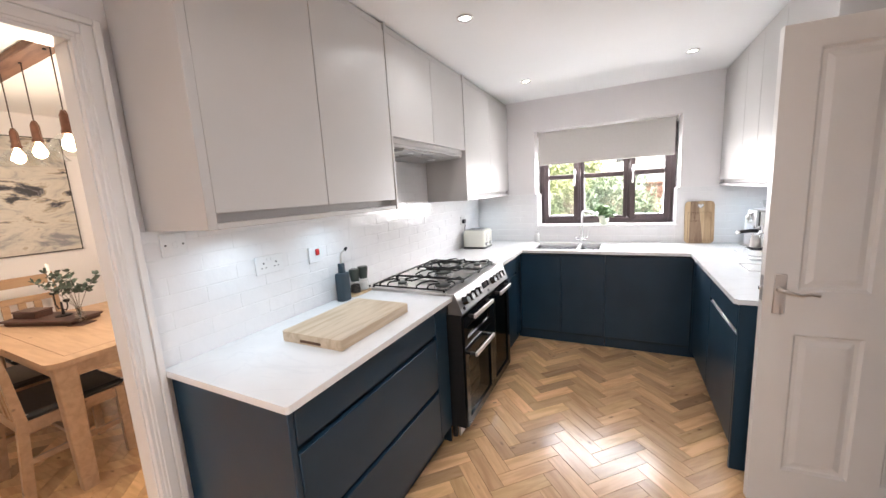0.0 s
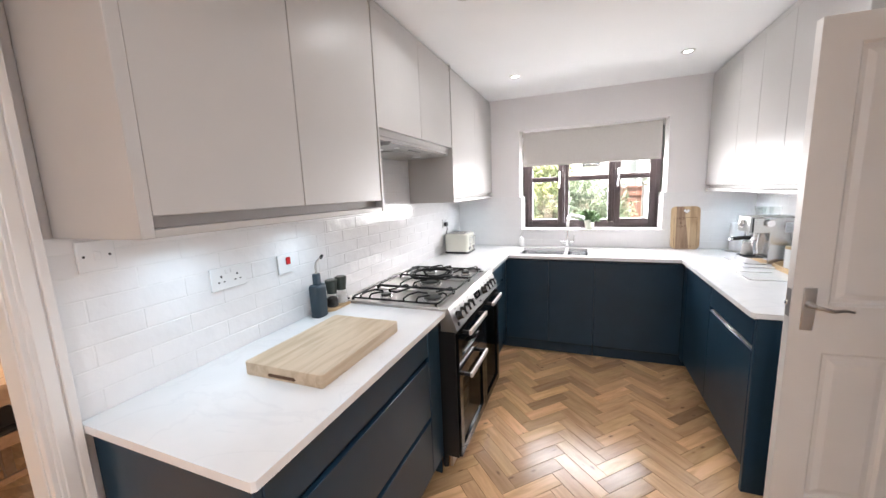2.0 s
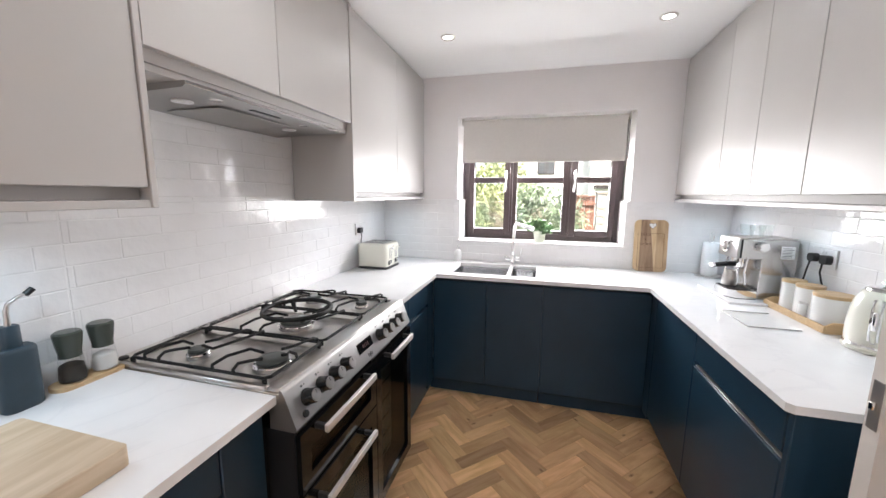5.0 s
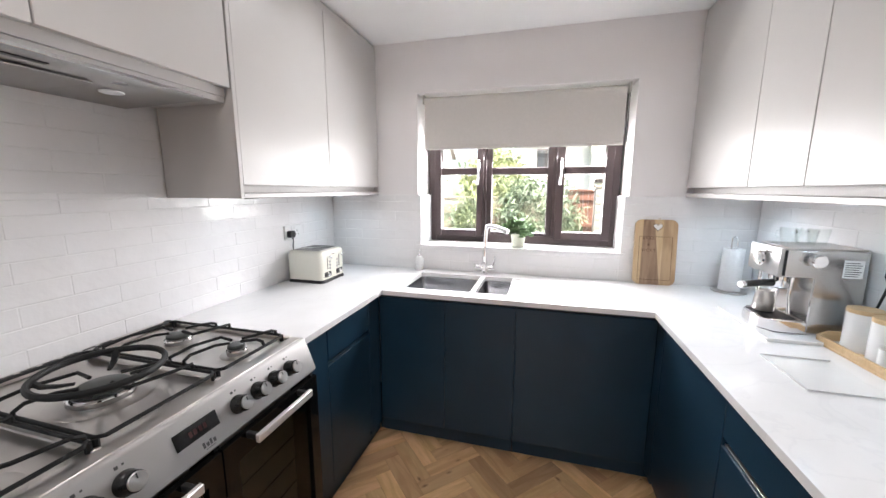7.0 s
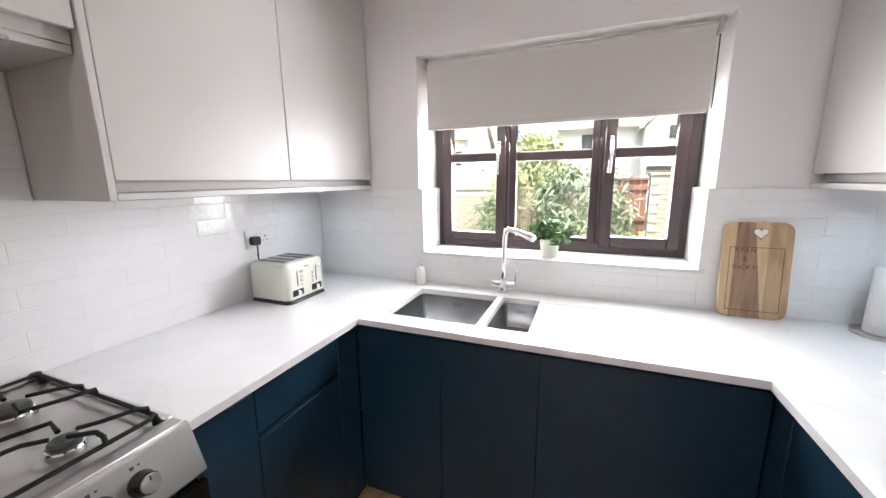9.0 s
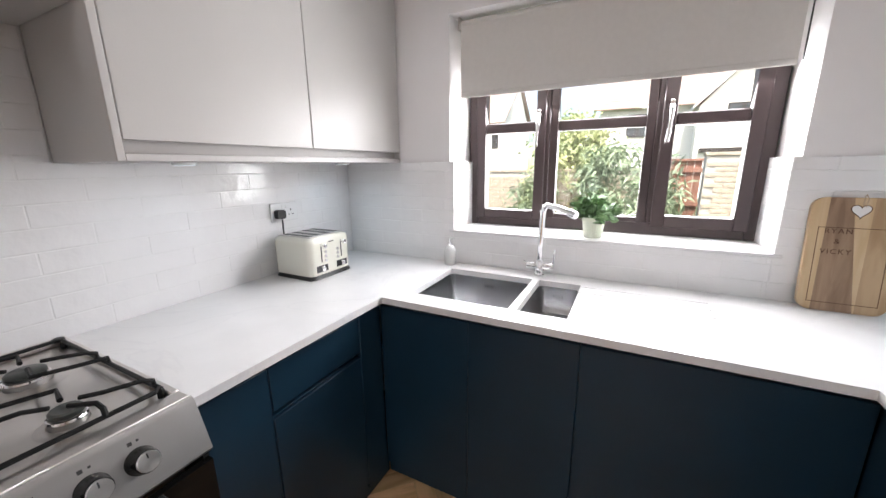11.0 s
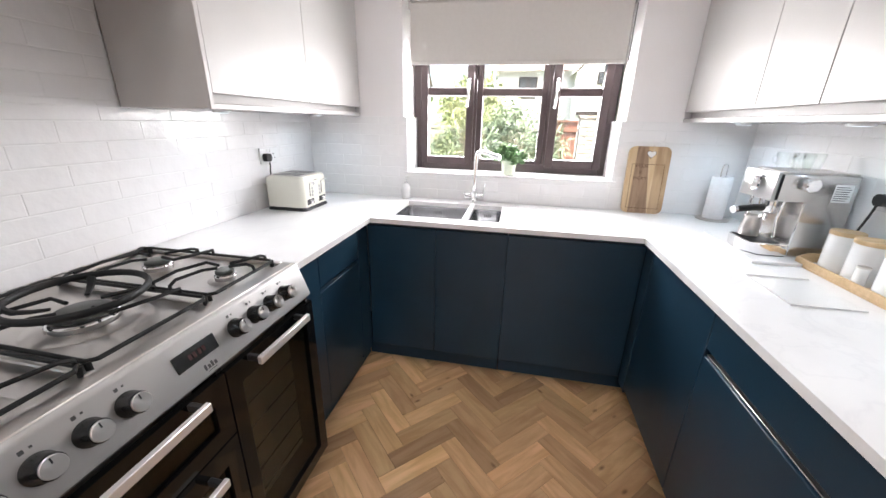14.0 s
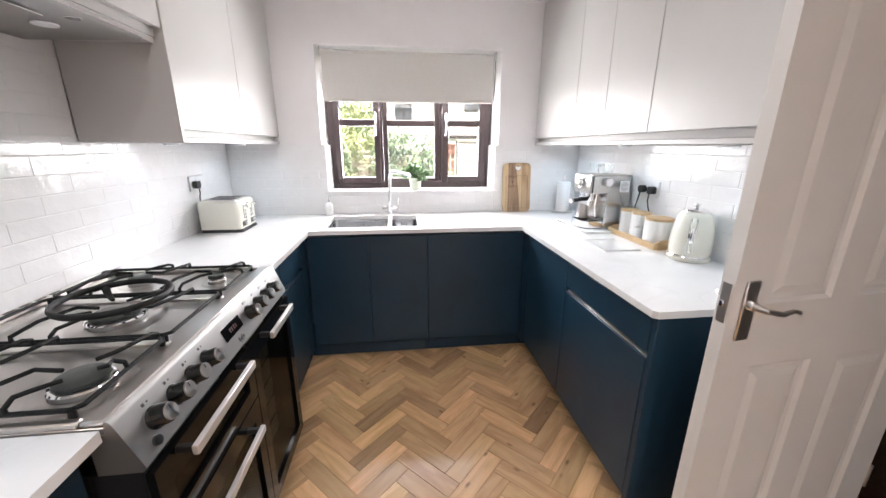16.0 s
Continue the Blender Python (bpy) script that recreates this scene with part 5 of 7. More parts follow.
# ---- kitchen roll ----
at = (2.487, 3.905, ZT)
k = thing("kitchen_roll_holder", "steel kitchen roll holder with a wire loop top", "holder", at)
part("base", lathe(bmesh.new(), [(0.080, 0.002), (0.080, 0.007), (0.076, 0.009), (0.02, 0.009)], 40), M_STEEL, k)
part("foot", lathe(bmesh.new(), [(0.070, 0.0), (0.070, 0.002)], 30), M_BLACK, k)
part("rod", tube(bmesh.new(), [(-0.012, 0, 0.009), (-0.012, 0, 0.285), (-0.008, 0, 0.300), (0, 0, 0.305), (0.008, 0, 0.300), (0.012, 0, 0.285), (0.012, 0, 0.009)], 0.003, 8), M_CHROME, k)
r = thing("kitchen_roll", "plain white kitchen paper roll on its holder", "paper roll", (at[0], at[1], ZT + 0.010))
bm = bmesh.new()
lathe(bm, [(0.020, 0.0), (0.048, 0.0), (0.049, 0.002), (0.049, 0.226), (0.048, 0.228), (0.020, 0.228), (0.020, 0.0)], 40, cap0=False, cap1=False)
part("paper", bm, M_PAPER, r)


# ---- coffee machine ----
def coffee_machine():
    m = thing("machine_mat", "white quartz slab under the coffee machine", "slab", (2.46, 3.365, ZT))
    part("slab", boxbm(-0.16, -0.195, 0.0, 0.155, 0.20, 0.012, bevel=0.002), M_QUARTZ, m)
    at = (2.47, 3.34, ZT + 0.012)
    c = thing("coffee_machine", "stainless steel espresso machine with a black portafilter", "coffee machine", at)
    P = lambda nm, bm, mt, pr=None, lb="", smooth=40: part(nm, bm, mt, pr or c, lb, smooth)
    z = 0.0
    y0, y1 = -0.098, 0.105
    P("back_body", edge_box(-0.02, y0, 0.0, 0.135, y1, 0.225, 0.004), M_MACHINEBODY)
    P("head", edge_box(-0.115, y0, 0.215, 0.135, y1, 0.322, 0.006), M_MACHINEBODY)
    P("top_tray", edge_box(-0.10, y0 + 0.008, 0.322, 0.13, y1 - 0.008, 0.328, 0.002), M_STEEL)
    P("front_panel", extrude_poly(bmesh.new(), [(-0.1155, 0.214), (-0.128, 0.216), (-0.132, 0.222), (-0.130, 0.318), (-0.126, 0.324), (-0.1155, 0.324)], y0 + 0.002, y1 - 0.002, 'xz'), M_MACHINE, None, "brushed front panel")
    P("side_rail", edge_box(-0.118, y0 - 0.002, 0.222, -0.110, y0 + 0.001, 0.318, 0.0005), M_BLACK)
    P("dial_ring", lathe(bmesh.new(), [(0.030, 0.0), (0.030, -0.010), (0.025, -0.014), (0.020, -0.013)], 28, (-0.134, 0.0, 0.272), 'x'), M_CHROME)
    P("dial", lathe(bmesh.new(), [(0.020, -0.012), (0.018, -0.026), (0.012, -0.030)], 24, (-0.134, 0.0, 0.272), 'x'), M_DARKCHROME)
    kn = P("steam_knob", lathe(bmesh.new(), [(0.012, 0.0), (0.012, -0.012), (0.024, -0.014), (0.024, -0.034), (0.020, -0.038)], 28, (-0.03, y0, 0.285), 'y'), M_CHROME, None, "round chrome steam knob")
    P("nameplate", boxbm(-0.1365, -0.05, 0.300, -0.1335, -0.015, 0.306), M_GREYPAINT)
    lb = P("label_plate", boxbm(0.060, y0 - 0.001, 0.225, 0.118, y0 + 0.0002, 0.290), M_LABEL, None, "pale printed rating label", smooth=0)
    bm = bmesh.new()
    for i in range(7):
        box(bm, 0.064, y0 - 0.0016, 0.231 + i * 0.008, 0.104 + (i % 3) * 0.004, y0 - 0.0010, 0.2335 + i * 0.008)
    P("print", bm, M_GREYPAINT, lb, smooth=0)
    P("group_head", lathe(bmesh.new(), [(0.036, 0.190), (0.036, 0.214), (0.030, 0.216)], 28, (-0.070, 0.0, 0)), M_CHROME)
    pf = P("portafilter", lathe(bmesh.new(), [(0.026, 0.155), (0.034, 0.165), (0.035, 0.189)], 28, (-0.070, 0.0, 0)), M_CHROME)
    P("portafilter_handle", tube(bmesh.new(), [(-0.10, -0.012, 0.176), (-0.14, -0.028, 0.178), (-0.215, -0.055, 0.172)], 0.0145, 14, taper=0.0125), M_BLACK, pf, "black portafilter handle")
    P("handle_cap", tube(bmesh.new(), [(-0.213, -0.054, 0.172), (-0.226, -0.059, 0.171)], 0.0140, 14), M_CHROME, pf)
    P("spout", tube(bmesh.new(), [(-0.070, 0, 0.160), (-0.078, -0.012, 0.142), (-0.080, -0.014, 0.125)], 0.006, 10), M_CHROME, pf)
    P("steam_wand", tube(bmesh.new(), [(-0.070, y0 + 0.022, 0.215), (-0.078, y0 + 0.020, 0.14), (-0.074, y0 + 0.012, 0.075)], 0.0055, 10), M_CHROME, None, "chrome steam wand")
    P("water_spout", tube(bmesh.new(), [(-0.095, y1 - 0.03, 0.215), (-0.10, y1 - 0.03, 0.12)], 0.006, 10), M_CHROME)
    bm = bmesh.new()
    extrude_poly(bm, [(-0.02, y0), (-0.115, y0), (-0.150, y0 + 0.045), (-0.150, y1 - 0.045), (-0.115, y1), (-0.02, y1)], 0.004, 0.045)
    P("drip_tray", bm, M_CHROME, None, "polished drip tray")
    P("tray_base", extrude_poly(bmesh.new(), [(-0.02, y0 + 0.004), (-0.11, y0 + 0.004), (-0.144, y0 + 0.048), (-0.144, y1 - 0.048), (-0.11, y1 - 0.004), (-0.02, y1 - 0.004)], 0.0, 0.004), M_BLACK)
    for i in range(11):
        P("drip_slat", boxbm(-0.135, y0 + 0.035 + i * 0.013, 0.0452, -0.028, y0 + 0.040 + i * 0.013, 0.0468), M_BLACK)
    # milk jug under the group head
    j = thing("milk_jug", "small steel milk jug on the drip tray of the coffee machine", "jug", (2.385, 3.39, ZT + 0.012 + 0.047))
    part("jug_body", lathe(bmesh.new(), [(0.034, 0), (0.036, 0.003), (0.034, 0.045), (0.028, 0.075), (0.031, 0.085), (0.029, 0.085), (0.026, 0.075)], 28, cap1=False), M_STEEL, j)
    for gx, gy in ((2.445, 3.40), (2.455, 3.325), (2.515, 3.365)):
        g = thing("glass_cup", "clear handled glass cup on the coffee machine", "cup", (gx, gy, ZT + 0.012 + 0.328))
        part("cup", lathe(bmesh.new(), [(0.024, 0), (0.026, 0.002), (0.033, 0.045), (0.034, 0.062), (0.032, 0.062), (0.030, 0.045), (0.022, 0.006)], 28, cap1=False), M_GLASS, g)
        part("handle", tube(bmesh.new(), [(-0.030, 0, 0.050), (-0.046, 0, 0.048), (-0.050, 0, 0.034), (-0.044, 0, 0.020), (-0.029, 0, 0.018)], 0.003, 8), M_GLASS, g)


coffee_machine()

# ---- glass saver on the worktop ----
g = thing("worktop_saver", "thin clear glass worktop saver in front of the jars", "board", (2.30, 2.915, ZT))
part("plate", extrude_poly(bmesh.new(), rounded_rect(-0.092, -0.115, 0.10, 0.115, 0.008), 0.0015, 0.006), M_CLEAR, g, smooth=0)
bm = bmesh.new()
for q in ((-0.092, -0.115, 0.10, -0.1138), (-0.092, 0.1138, 0.10, 0.115), (-0.092, -0.115, -0.0908, 0.115)):
    box(bm, q[0], q[1], 0.0002, q[2], q[3], 0.0058)
part("edge", bm, M_QUARTZ, g, "pale frosted glass edge", smooth=0)


# ---- jars on the tray ----
at = (2.545, 3.005, ZT)
t = thing("jar_tray", "shallow bamboo tray with low cut corners holding jars", "tray", at)
part("bottom", boxbm(-0.078, -0.208, 0.0, 0.076, 0.208, 0.008, bevel=0.001), M_TRAYWOOD, t)
for s_, e_ in ((-0.078, -0.070), (0.068, 0.076)):
    part("side", boxbm(s_, -0.208, 0.0082, e_, 0.208, 0.032, bevel=0.001), M_TRAYWOOD, t)
for s_ in (-0.208, 0.200):
    part("end", extrude_poly(bmesh.new(), [(-0.0695, 0.0082), (0.0675, 0.0082), (0.0675, 0.034), (0.045, 0.047), (-0.045, 0.047), (-0.0695, 0.034)], s_, s_ + 0.008, 'xz'), M_TRAYWOOD, t)


def storage_jar(x, y, r, h, label):
    c = thing("storage_jar", label, "jar", (x, y, ZT + 0.0085))
    pr = [(r * 0.97, 0.0), (r, 0.004)]
    n = 16
    for i in range(n):
        z0 = 0.012 + (h - 0.030) * i / n
        pr += [(r, z0), (r - 0.0006, z0 + 0.0022)]
    pr += [(r, h - 0.010), (r * 0.985, h - 0.004)]
    part("jar_body", lathe(bmesh.new(), pr, 36), M_CERAMIC, c, smooth=25)
    part("lid", lathe(bmesh.new(), [(r * 0.93, h - 0.004), (r * 1.01, h - 0.003), (r * 1.02, h + 0.008), (r * 0.97, h + 0.011)], 36), M_TRAYWOOD, c, "round bamboo lid")


storage_jar(2.548, 3.145, 0.046, 0.135, "ribbed white ceramic jar with bamboo lid beside the coffee machine")
storage_jar(2.548, 3.035, 0.050, 0.135, "ribbed white ceramic jar with a bamboo lid, between two jars")
storage_jar(2.546, 2.890, 0.066, 0.130, "wide ribbed white ceramic jar with a bamboo lid, beside the kettle")
j = thing("small_tin", "tiny white tin with a grey rim in front of the jars", "tin", (2.490, 2.972, ZT + 0.0085))
part("tin_body", lathe(bmesh.new(), [(0.0165, 0.0), (0.0165, 0.070)], 24), M_CERAMIC, j)
part("rim", lathe(bmesh.new(), [(0.0172, 0.0702), (0.0172, 0.075), (0.015, 0.076)], 24), M_STEEL, j)


# ---- kettle ----
def kettle():
    k = thing("kettle", "cream enamel kettle with a chrome handle and base ring", "kettle", (2.535, 2.655, ZT), rz=0)
    part("base_ring", lathe(bmesh.new(), [(0.082, 0.0), (0.086, 0.003), (0.088, 0.014), (0.084, 0.018)], 44), M_CREAM, k)
    part("chrome_ring", lathe(bmesh.new(), [(0.084, 0.018), (0.086, 0.022), (0.083, 0.028)], 44), M_CHROME, k, "chrome base ring")
    part("kettle_body", lathe(bmesh.new(), [(0.083, 0.028), (0.085, 0.045), (0.085, 0.09), (0.081, 0.14), (0.074, 0.180), (0.065, 0.205), (0.057, 0.217), (0.050, 0.222)], 44), M_CREAM, k)
    part("lid", lathe(bmesh.new(), [(0.052, 0.222), (0.050, 0.228), (0.034, 0.236), (0.010, 0.238)], 36), M_CHROME, k, "chrome lid")
    part("lid_knob", lathe(bmesh.new(), [(0.007, 0.238), (0.007, 0.246), (0.015, 0.250), (0.014, 0.256), (0.008, 0.259)], 20), M_CHROME, k)
    a = radians(228)
    c1, s1 = math.cos(a), math.sin(a)
    H = lambda r, z, o=0.0: (r * c1 - o * s1, r * s1 + o * c1, z)
    part("handle", tube(bmesh.new(), [H(0.070, 0.188), H(0.095, 0.196), H(0.112, 0.182), H(0.120, 0.14), H(0.118, 0.09), H(0.105, 0.062), H(0.080, 0.060)], 0.0085, 14, flat=1.3), M_CREAM, k)
    for o in (-0.0105, 0.0105):
        part("handle_trim", tube(bmesh.new(), [H(0.072, 0.192, o), H(0.097, 0.199, o), H(0.115, 0.184, o), H(0.1235, 0.14, o), H(0.1215, 0.09, o), H(0.107, 0.058, o), H(0.082, 0.056, o)], 0.0035, 8), M_CHROME, k, "chrome handle trim")
    bm = bmesh.new()
    tube(bm, [H(0.126, 0.165), H(0.129, 0.14), H(0.127, 0.10)], 0.007, 10)
    part("handle_face", bm, M_CHROME, k, "dark chrome grip inlay")
    part("badge", lathe(bmesh.new(), [(0.008, 0.0), (0.008, 0.003), (0.006, 0.004)], 16, (0.0835 * c1, 0.0835 * s1, 0.042)), M_CHROME, k)
    part("spout", tube(bmesh.new(), [H(-0.066, 0.190), H(-0.088, 0.205), H(-0.094, 0.214)], 0.016, 14, taper=0.012), M_CREAM, k)


kettle()


# ---- hall door ----
def hall_door():
    W, Hh, T = 0.762, 2.038, 0.038
    ang = 4.0
    d = thing("door_1", "white four-panel moulded door standing open beside the cabinets", "door", (2.045, 1.955, 0.008), rz=ang)
    d["kind"] = "structure"
    st, mid = 0.112, 0.098
    pw = (W - 2 * st - mid) / 2
    rows = ((0.180, 0.815), (1.005, 1.945))
    xs = (st, st + pw, st + pw + mid, W - st)
    bm = bmesh.new()
    box(bm, 0, 0, 0, st, T, Hh)
    box(bm, W - st, 0, 0, W, T, Hh)
    box(bm, xs[1], 0, rows[0][0], xs[2], T, rows[0][1])
    box(bm, xs[1], 0, rows[1][0], xs[2], T, rows[1][1])
    box(bm, st, 0, 0, W - st, T, rows[0][0])
    box(bm, st, 0, rows[0][1], W - st, T, rows[1][0])
    box(bm, st, 0, rows[1][1], W - st, T, Hh)
    part("leaf", bm, M_DOORWHITE, d, smooth=0)
    for xa, xb in ((xs[0], xs[1]), (xs[2], xs[3])):
        for za, zb in rows:
            bm = bmesh.new()
            prof = ((0.0, 0.0), (0.010, 0.009), (0.024, 0.010), (0.046, 0.003))
            for yy, s2 in ((0.0, 1), (T, -1)):
                rings = []
                for ins, dep in prof:
                    rings.append([bm.verts.new((x, yy + s2 * dep, z)) for x, z in ((xa + ins, za + ins), (xb - ins, za + ins), (xb - ins, zb - ins), (xa + ins, zb - ins))])
                for a, b in zip(rings, rings[1:]):
                    for i in range(4):
                        bm.faces.new((a[i], a[(i + 1) % 4], b[(i + 1) % 4], b[i]))
                bm.faces.new(rings[-1])
            part("panel", bm, M_DOORWHITE, d, smooth=0)
    for yy, s2 in ((0.0, -1), (T, 1)):
        pl = part("handle_plate", boxbm(0.032, min(yy, yy + s2 * 0.007), 0.905, 0.074, max(yy, yy + s2 * 0.007), 1.075, bevel=0.003), M_DARKCHROME, d, "polished nickel handle backplate")
        part("door_handle", tube(bmesh.new(), [(0.052, yy, 1.010), (0.052, yy + s2 * 0.035, 1.010), (0.056, yy + s2 * 0.048, 1.010), (0.075, yy + s2 * 0.052, 1.006), (0.105, yy + s2 * 0.050, 0.998), (0.135, yy + s2 * 0.050, 1.004), (0.163, yy + s2 * 0.048, 0.998)], 0.0095, 14, taper=0.0055), M_DARKCHROME, pl, "curved polished nickel lever")
        part("boss", lathe(bmesh.new(), [(0.014, 0.0), (0.013, s2 * 0.012), (0.011, s2 * 0.014)], 20, (0.052, yy + s2 * 0.007, 1.010), 'y'), M_DARKCHROME, pl)
    part("latch_plate", boxbm(-0.0015, 0.007, 0.955, 0.0005, 0.031, 1.065), M_STEELLIGHT, d, "steel latch plate")
    part("latch", boxbm(-0.010, 0.013, 1.000, -0.001, 0.025, 1.018, bevel=0.002), M_CHROME, d)
    for z in (0.25, 1.75):
        part("hinge", lathe(bmesh.new(), [(0.006, z), (0.006, z + 0.09)], 12, (W + 0.004, 0.0, 0)), M_STEEL, d)


hall_door()


# ---- dining room ----
def dining_table():
    x0, x1, y0, y1 = -2.40, -1.045, 0.648, 1.60
    at = (-1.72, 1.12, 0)
    t = thing("dining_table", "solid oak dining table with rounded corners and thick legs", "table", at)
    part("tabletop", extrude_poly(bmesh.new(), rounded_rect(x0, y0, x1, y1, 0.07, 8), 0.722, 0.75), M_OAKTABLE, t, at=at)
    bm = bmesh.new()
    part("apron", edge_box(x0 + 0.09, y0 + 0.045, 0.64, x1 - 0.09, y0 + 0.068, 0.7215), M_OAKTABLE, t, at=at)
    part("apron", edge_box(x0 + 0.09, y1 - 0.068, 0.64, x1 - 0.09, y1 - 0.045, 0.7215), M_OAKTABLE, t, at=at)
    part("apron", edge_box(x1 - 0.068, y0 + 0.09, 0.64, x1 - 0.045, y1 - 0.09, 0.7215), M_OAKTABLE, t, at=at)
    part("apron", edge_box(x0 + 0.045, y0 + 0.09, 0.64, x0 + 0.068, y1 - 0.09, 0.7215), M_OAKTABLE, t, at=at)
    for lx in (x0 + 0.075, x1 - 0.075):
        for ly in (y0 + 0.075, y1 - 0.075):
            bm = bmesh.new()
            rings = []
            for h, z in ((0.034, 0.0), (0.044, 0.60), (0.045, 0.7215)):
                rings.append([bm.verts.new((lx + x, ly + y, z)) for x, y in rounded_rect(-h, -h, h, h, 0.012, 3)])
            for a, b in zip(rings, rings[1:]):
                for i in range(len(a)):
                    bm.faces.new((a[i], a[(i + 1) % len(a)], b[(i + 1) % len(a)], b[i]))
            bm.faces.new(rings[0])
            bm.faces.new(rings[-1])
            o = part("leg", bm, M_OAKTABLE, t, at=at)
    bm = bmesh.new()
    box(bm, x0 + 0.10, y0 + 0.094, 0.7502, x1 - 0.10, y0 + 0.097, 0.7506)
    box(bm, x1 - 0.103, y0 + 0.094, 0.7502, x1 - 0.10, y1 - 0.094, 0.7506)
    part("joint_line", bm, M_ENGRAVE, t, at=at, smooth=0)


dining_table()


def dining_chair():
    """Seat 0.45 square, centre at the origin, back towards -y."""
    c = thing("dining_chair", "oak slat-back dining chair with a black leather seat", "chair", (-1.47, 0.78, 0), group="chairs round the dining table")
    part("seat", edge_box(-0.22, -0.20, 0.438, 0.22, 0.225, 0.478, 0.016), M_LEATHER, c, "black leather padded seat")
    for sx in (-1, 1):
        part("front_leg", edge_box(sx * 0.20 - 0.02, 0.175, 0.0, sx * 0.20 + 0.02, 0.215, 0.437, 0.003), M_OAKTABLE, c)
        bm = bmesh.new()
        extrude_poly(bm, [(-0.27, 0.0), (-0.225, 0.0), (-0.19, 0.44), (-0.215, 0.72), (-0.265, 1.02), (-0.295, 1.02), (-0.25, 0.72), (-0.232, 0.44)], sx * 0.20 - 0.017, sx * 0.20 + 0.017, 'yz')
        part("back_leg", bm, M_OAKTABLE, c, smooth=0)
        part("side_rail", edge_box(sx * 0.20 - 0.011, -0.195, 0.375, sx * 0.20 + 0.011, 0.174, 0.4375, 0.002), M_OAKTABLE, c)
        part("stretcher", edge_box(sx * 0.20 - 0.010, -0.215, 0.20, sx * 0.20 + 0.010, 0.174, 0.23, 0.002), M_OAKTABLE, c)
    part("front_rail", edge_box(-0.179, 0.184, 0.375, 0.179, 0.206, 0.4375, 0.002), M_OAKTABLE, c)
    part("back_rail", edge_box(-0.182, -0.225, 0.375, 0.182, -0.203, 0.4375, 0.002), M_OAKTABLE, c)
    part("cross_stretcher", edge_box(-0.189, -0.02, 0.203, 0.189, 0.002, 0.227, 0.002), M_OAKTABLE, c)
    for z0, z1, yy in ((0.93, 1.01, -0.272), (0.80, 0.85, -0.25)):
        part("back_slat", edge_box(-0.182, yy - 0.009, z0, 0.182, yy + 0.009, z1, 0.003), M_OAKTABLE, c)
    for xx in (-0.09, 0.0, 0.09):
        bm = bmesh.new()
        extrude_poly(bm, [(-0.222, 0.4376), (-0.204, 0.4376), (-0.236, 0.7995), (-0.254, 0.7995)], xx - 0.022, xx + 0.022, 'yz')
        part("splat", bm, M_OAKTABLE, c, smooth=0)
    for sx in (-0.215, 0.215):
        for yy in (-0.19, 0.215):
            part("stud", lathe(bmesh.new(), [(0.006, -0.002), (0.005, 0.003)], 12, (sx * 0.98, yy, 0.476)), M_STEEL, c)
    copy_thing(c, pose(-2.06, 0.78, 0))
    copy_thing(c, pose(-1.47, 1.46, 0, 0, 0, 180))
    copy_thing(c, pose(-2.62, 1.03, 0, 0, 0, -90))


dining_chair()

# tray, box and candle holder
tr = thing("table_tray", "dark wooden tray on the oak dining table", "tray", (-2.10, 0.985, 0.75), rz=20)
part("tray_base", edge_box(-0.27, -0.095, 0.0, 0.27, 0.095, 0.022, 0.004), M_DARKWOOD, tr)
part("tray_rim", edge_box(-0.285, -0.108, 0.0222, 0.285, 0.108, 0.040, 0.006), M_DARKWOOD, tr)
bx = thing("small_box", "small dark wooden box on the tray", "box", (-2.235, 0.93, 0.7902), rz=20)
part("box_body", edge_box(-0.09, -0.055, 0.0, 0.09, 0.055, 0.040, 0.003), M_DARKWOOD, bx)
part("box_lid", edge_box(-0.093, -0.058, 0.0402, 0.093, 0.058, 0.052, 0.003), M_DARKWOOD, bx)
ch = thing("candle_holder", "black iron candle holder with tall white candles on the tray", "candle holder", (-2.02, 1.02, 0.7902))
bm = bmesh.new()
lathe(bm, [(0.045, 0.0), (0.045, 0.006), (0.01, 0.012), (0.006, 0.05), (0.006, 0.10)], 20)
tube(bm, [(0, 0, 0.05), (0.03, 0.01, 0.04), (0.05, 0.015, 0.07), (0.05, 0.015, 0.10)], 0.004, 8)
tube(bm, [(0, 0, 0.06), (-0.03, -0.01, 0.05), (-0.05, -0.015, 0.08), (-0.05, -0.015, 0.15)], 0.004, 8)
part("stand", bm, M_IRON, ch)
for cx, cy, cz, h in ((0.05, 0.015, 0.10, 0.0), (-0.05, -0.015, 0.15, 0.22)):
    part("cup", lathe(bmesh.new(), [(0.008, cz), (0.018, cz + 0.006), (0.018, cz + 0.02)], 16, (cx, cy, 0)), M_IRON, ch)
    if h:
        part("candle", lathe(bmesh.new(), [(0.011, cz + 0.012), (0.010, cz + h), (0.004, cz + h + 0.004)], 16, (cx, cy, 0)), M_CERAMIC, ch, "tall white candle")

co = thing("coaster", "square dark coaster under the vase", "coaster", (-1.795, 1.035, 0.75), rz=25)
part("slab", edge_box(-0.052, -0.052, 0.0, 0.052, 0.052, 0.006, 0.001), M_DARKWOOD, co)
va = thing("vase", "small clear glass bottle vase with eucalyptus stems", "vase", (-1.795, 1.035, 0.756))
part("glass", lathe(bmesh.new(), [(0.026, 0.0), (0.030, 0.004), (0.031, 0.055), (0.024, 0.080), (0.015, 0.095), (0.015, 0.112), (0.018, 0.118), (0.013, 0.112), (0.013, 0.095), (0.027, 0.055), (0.026, 0.006)], 28, cap1=False), M_GLASS, va)
rng = random.Random(11)
st, lf = bmesh.new(), bmesh.new()
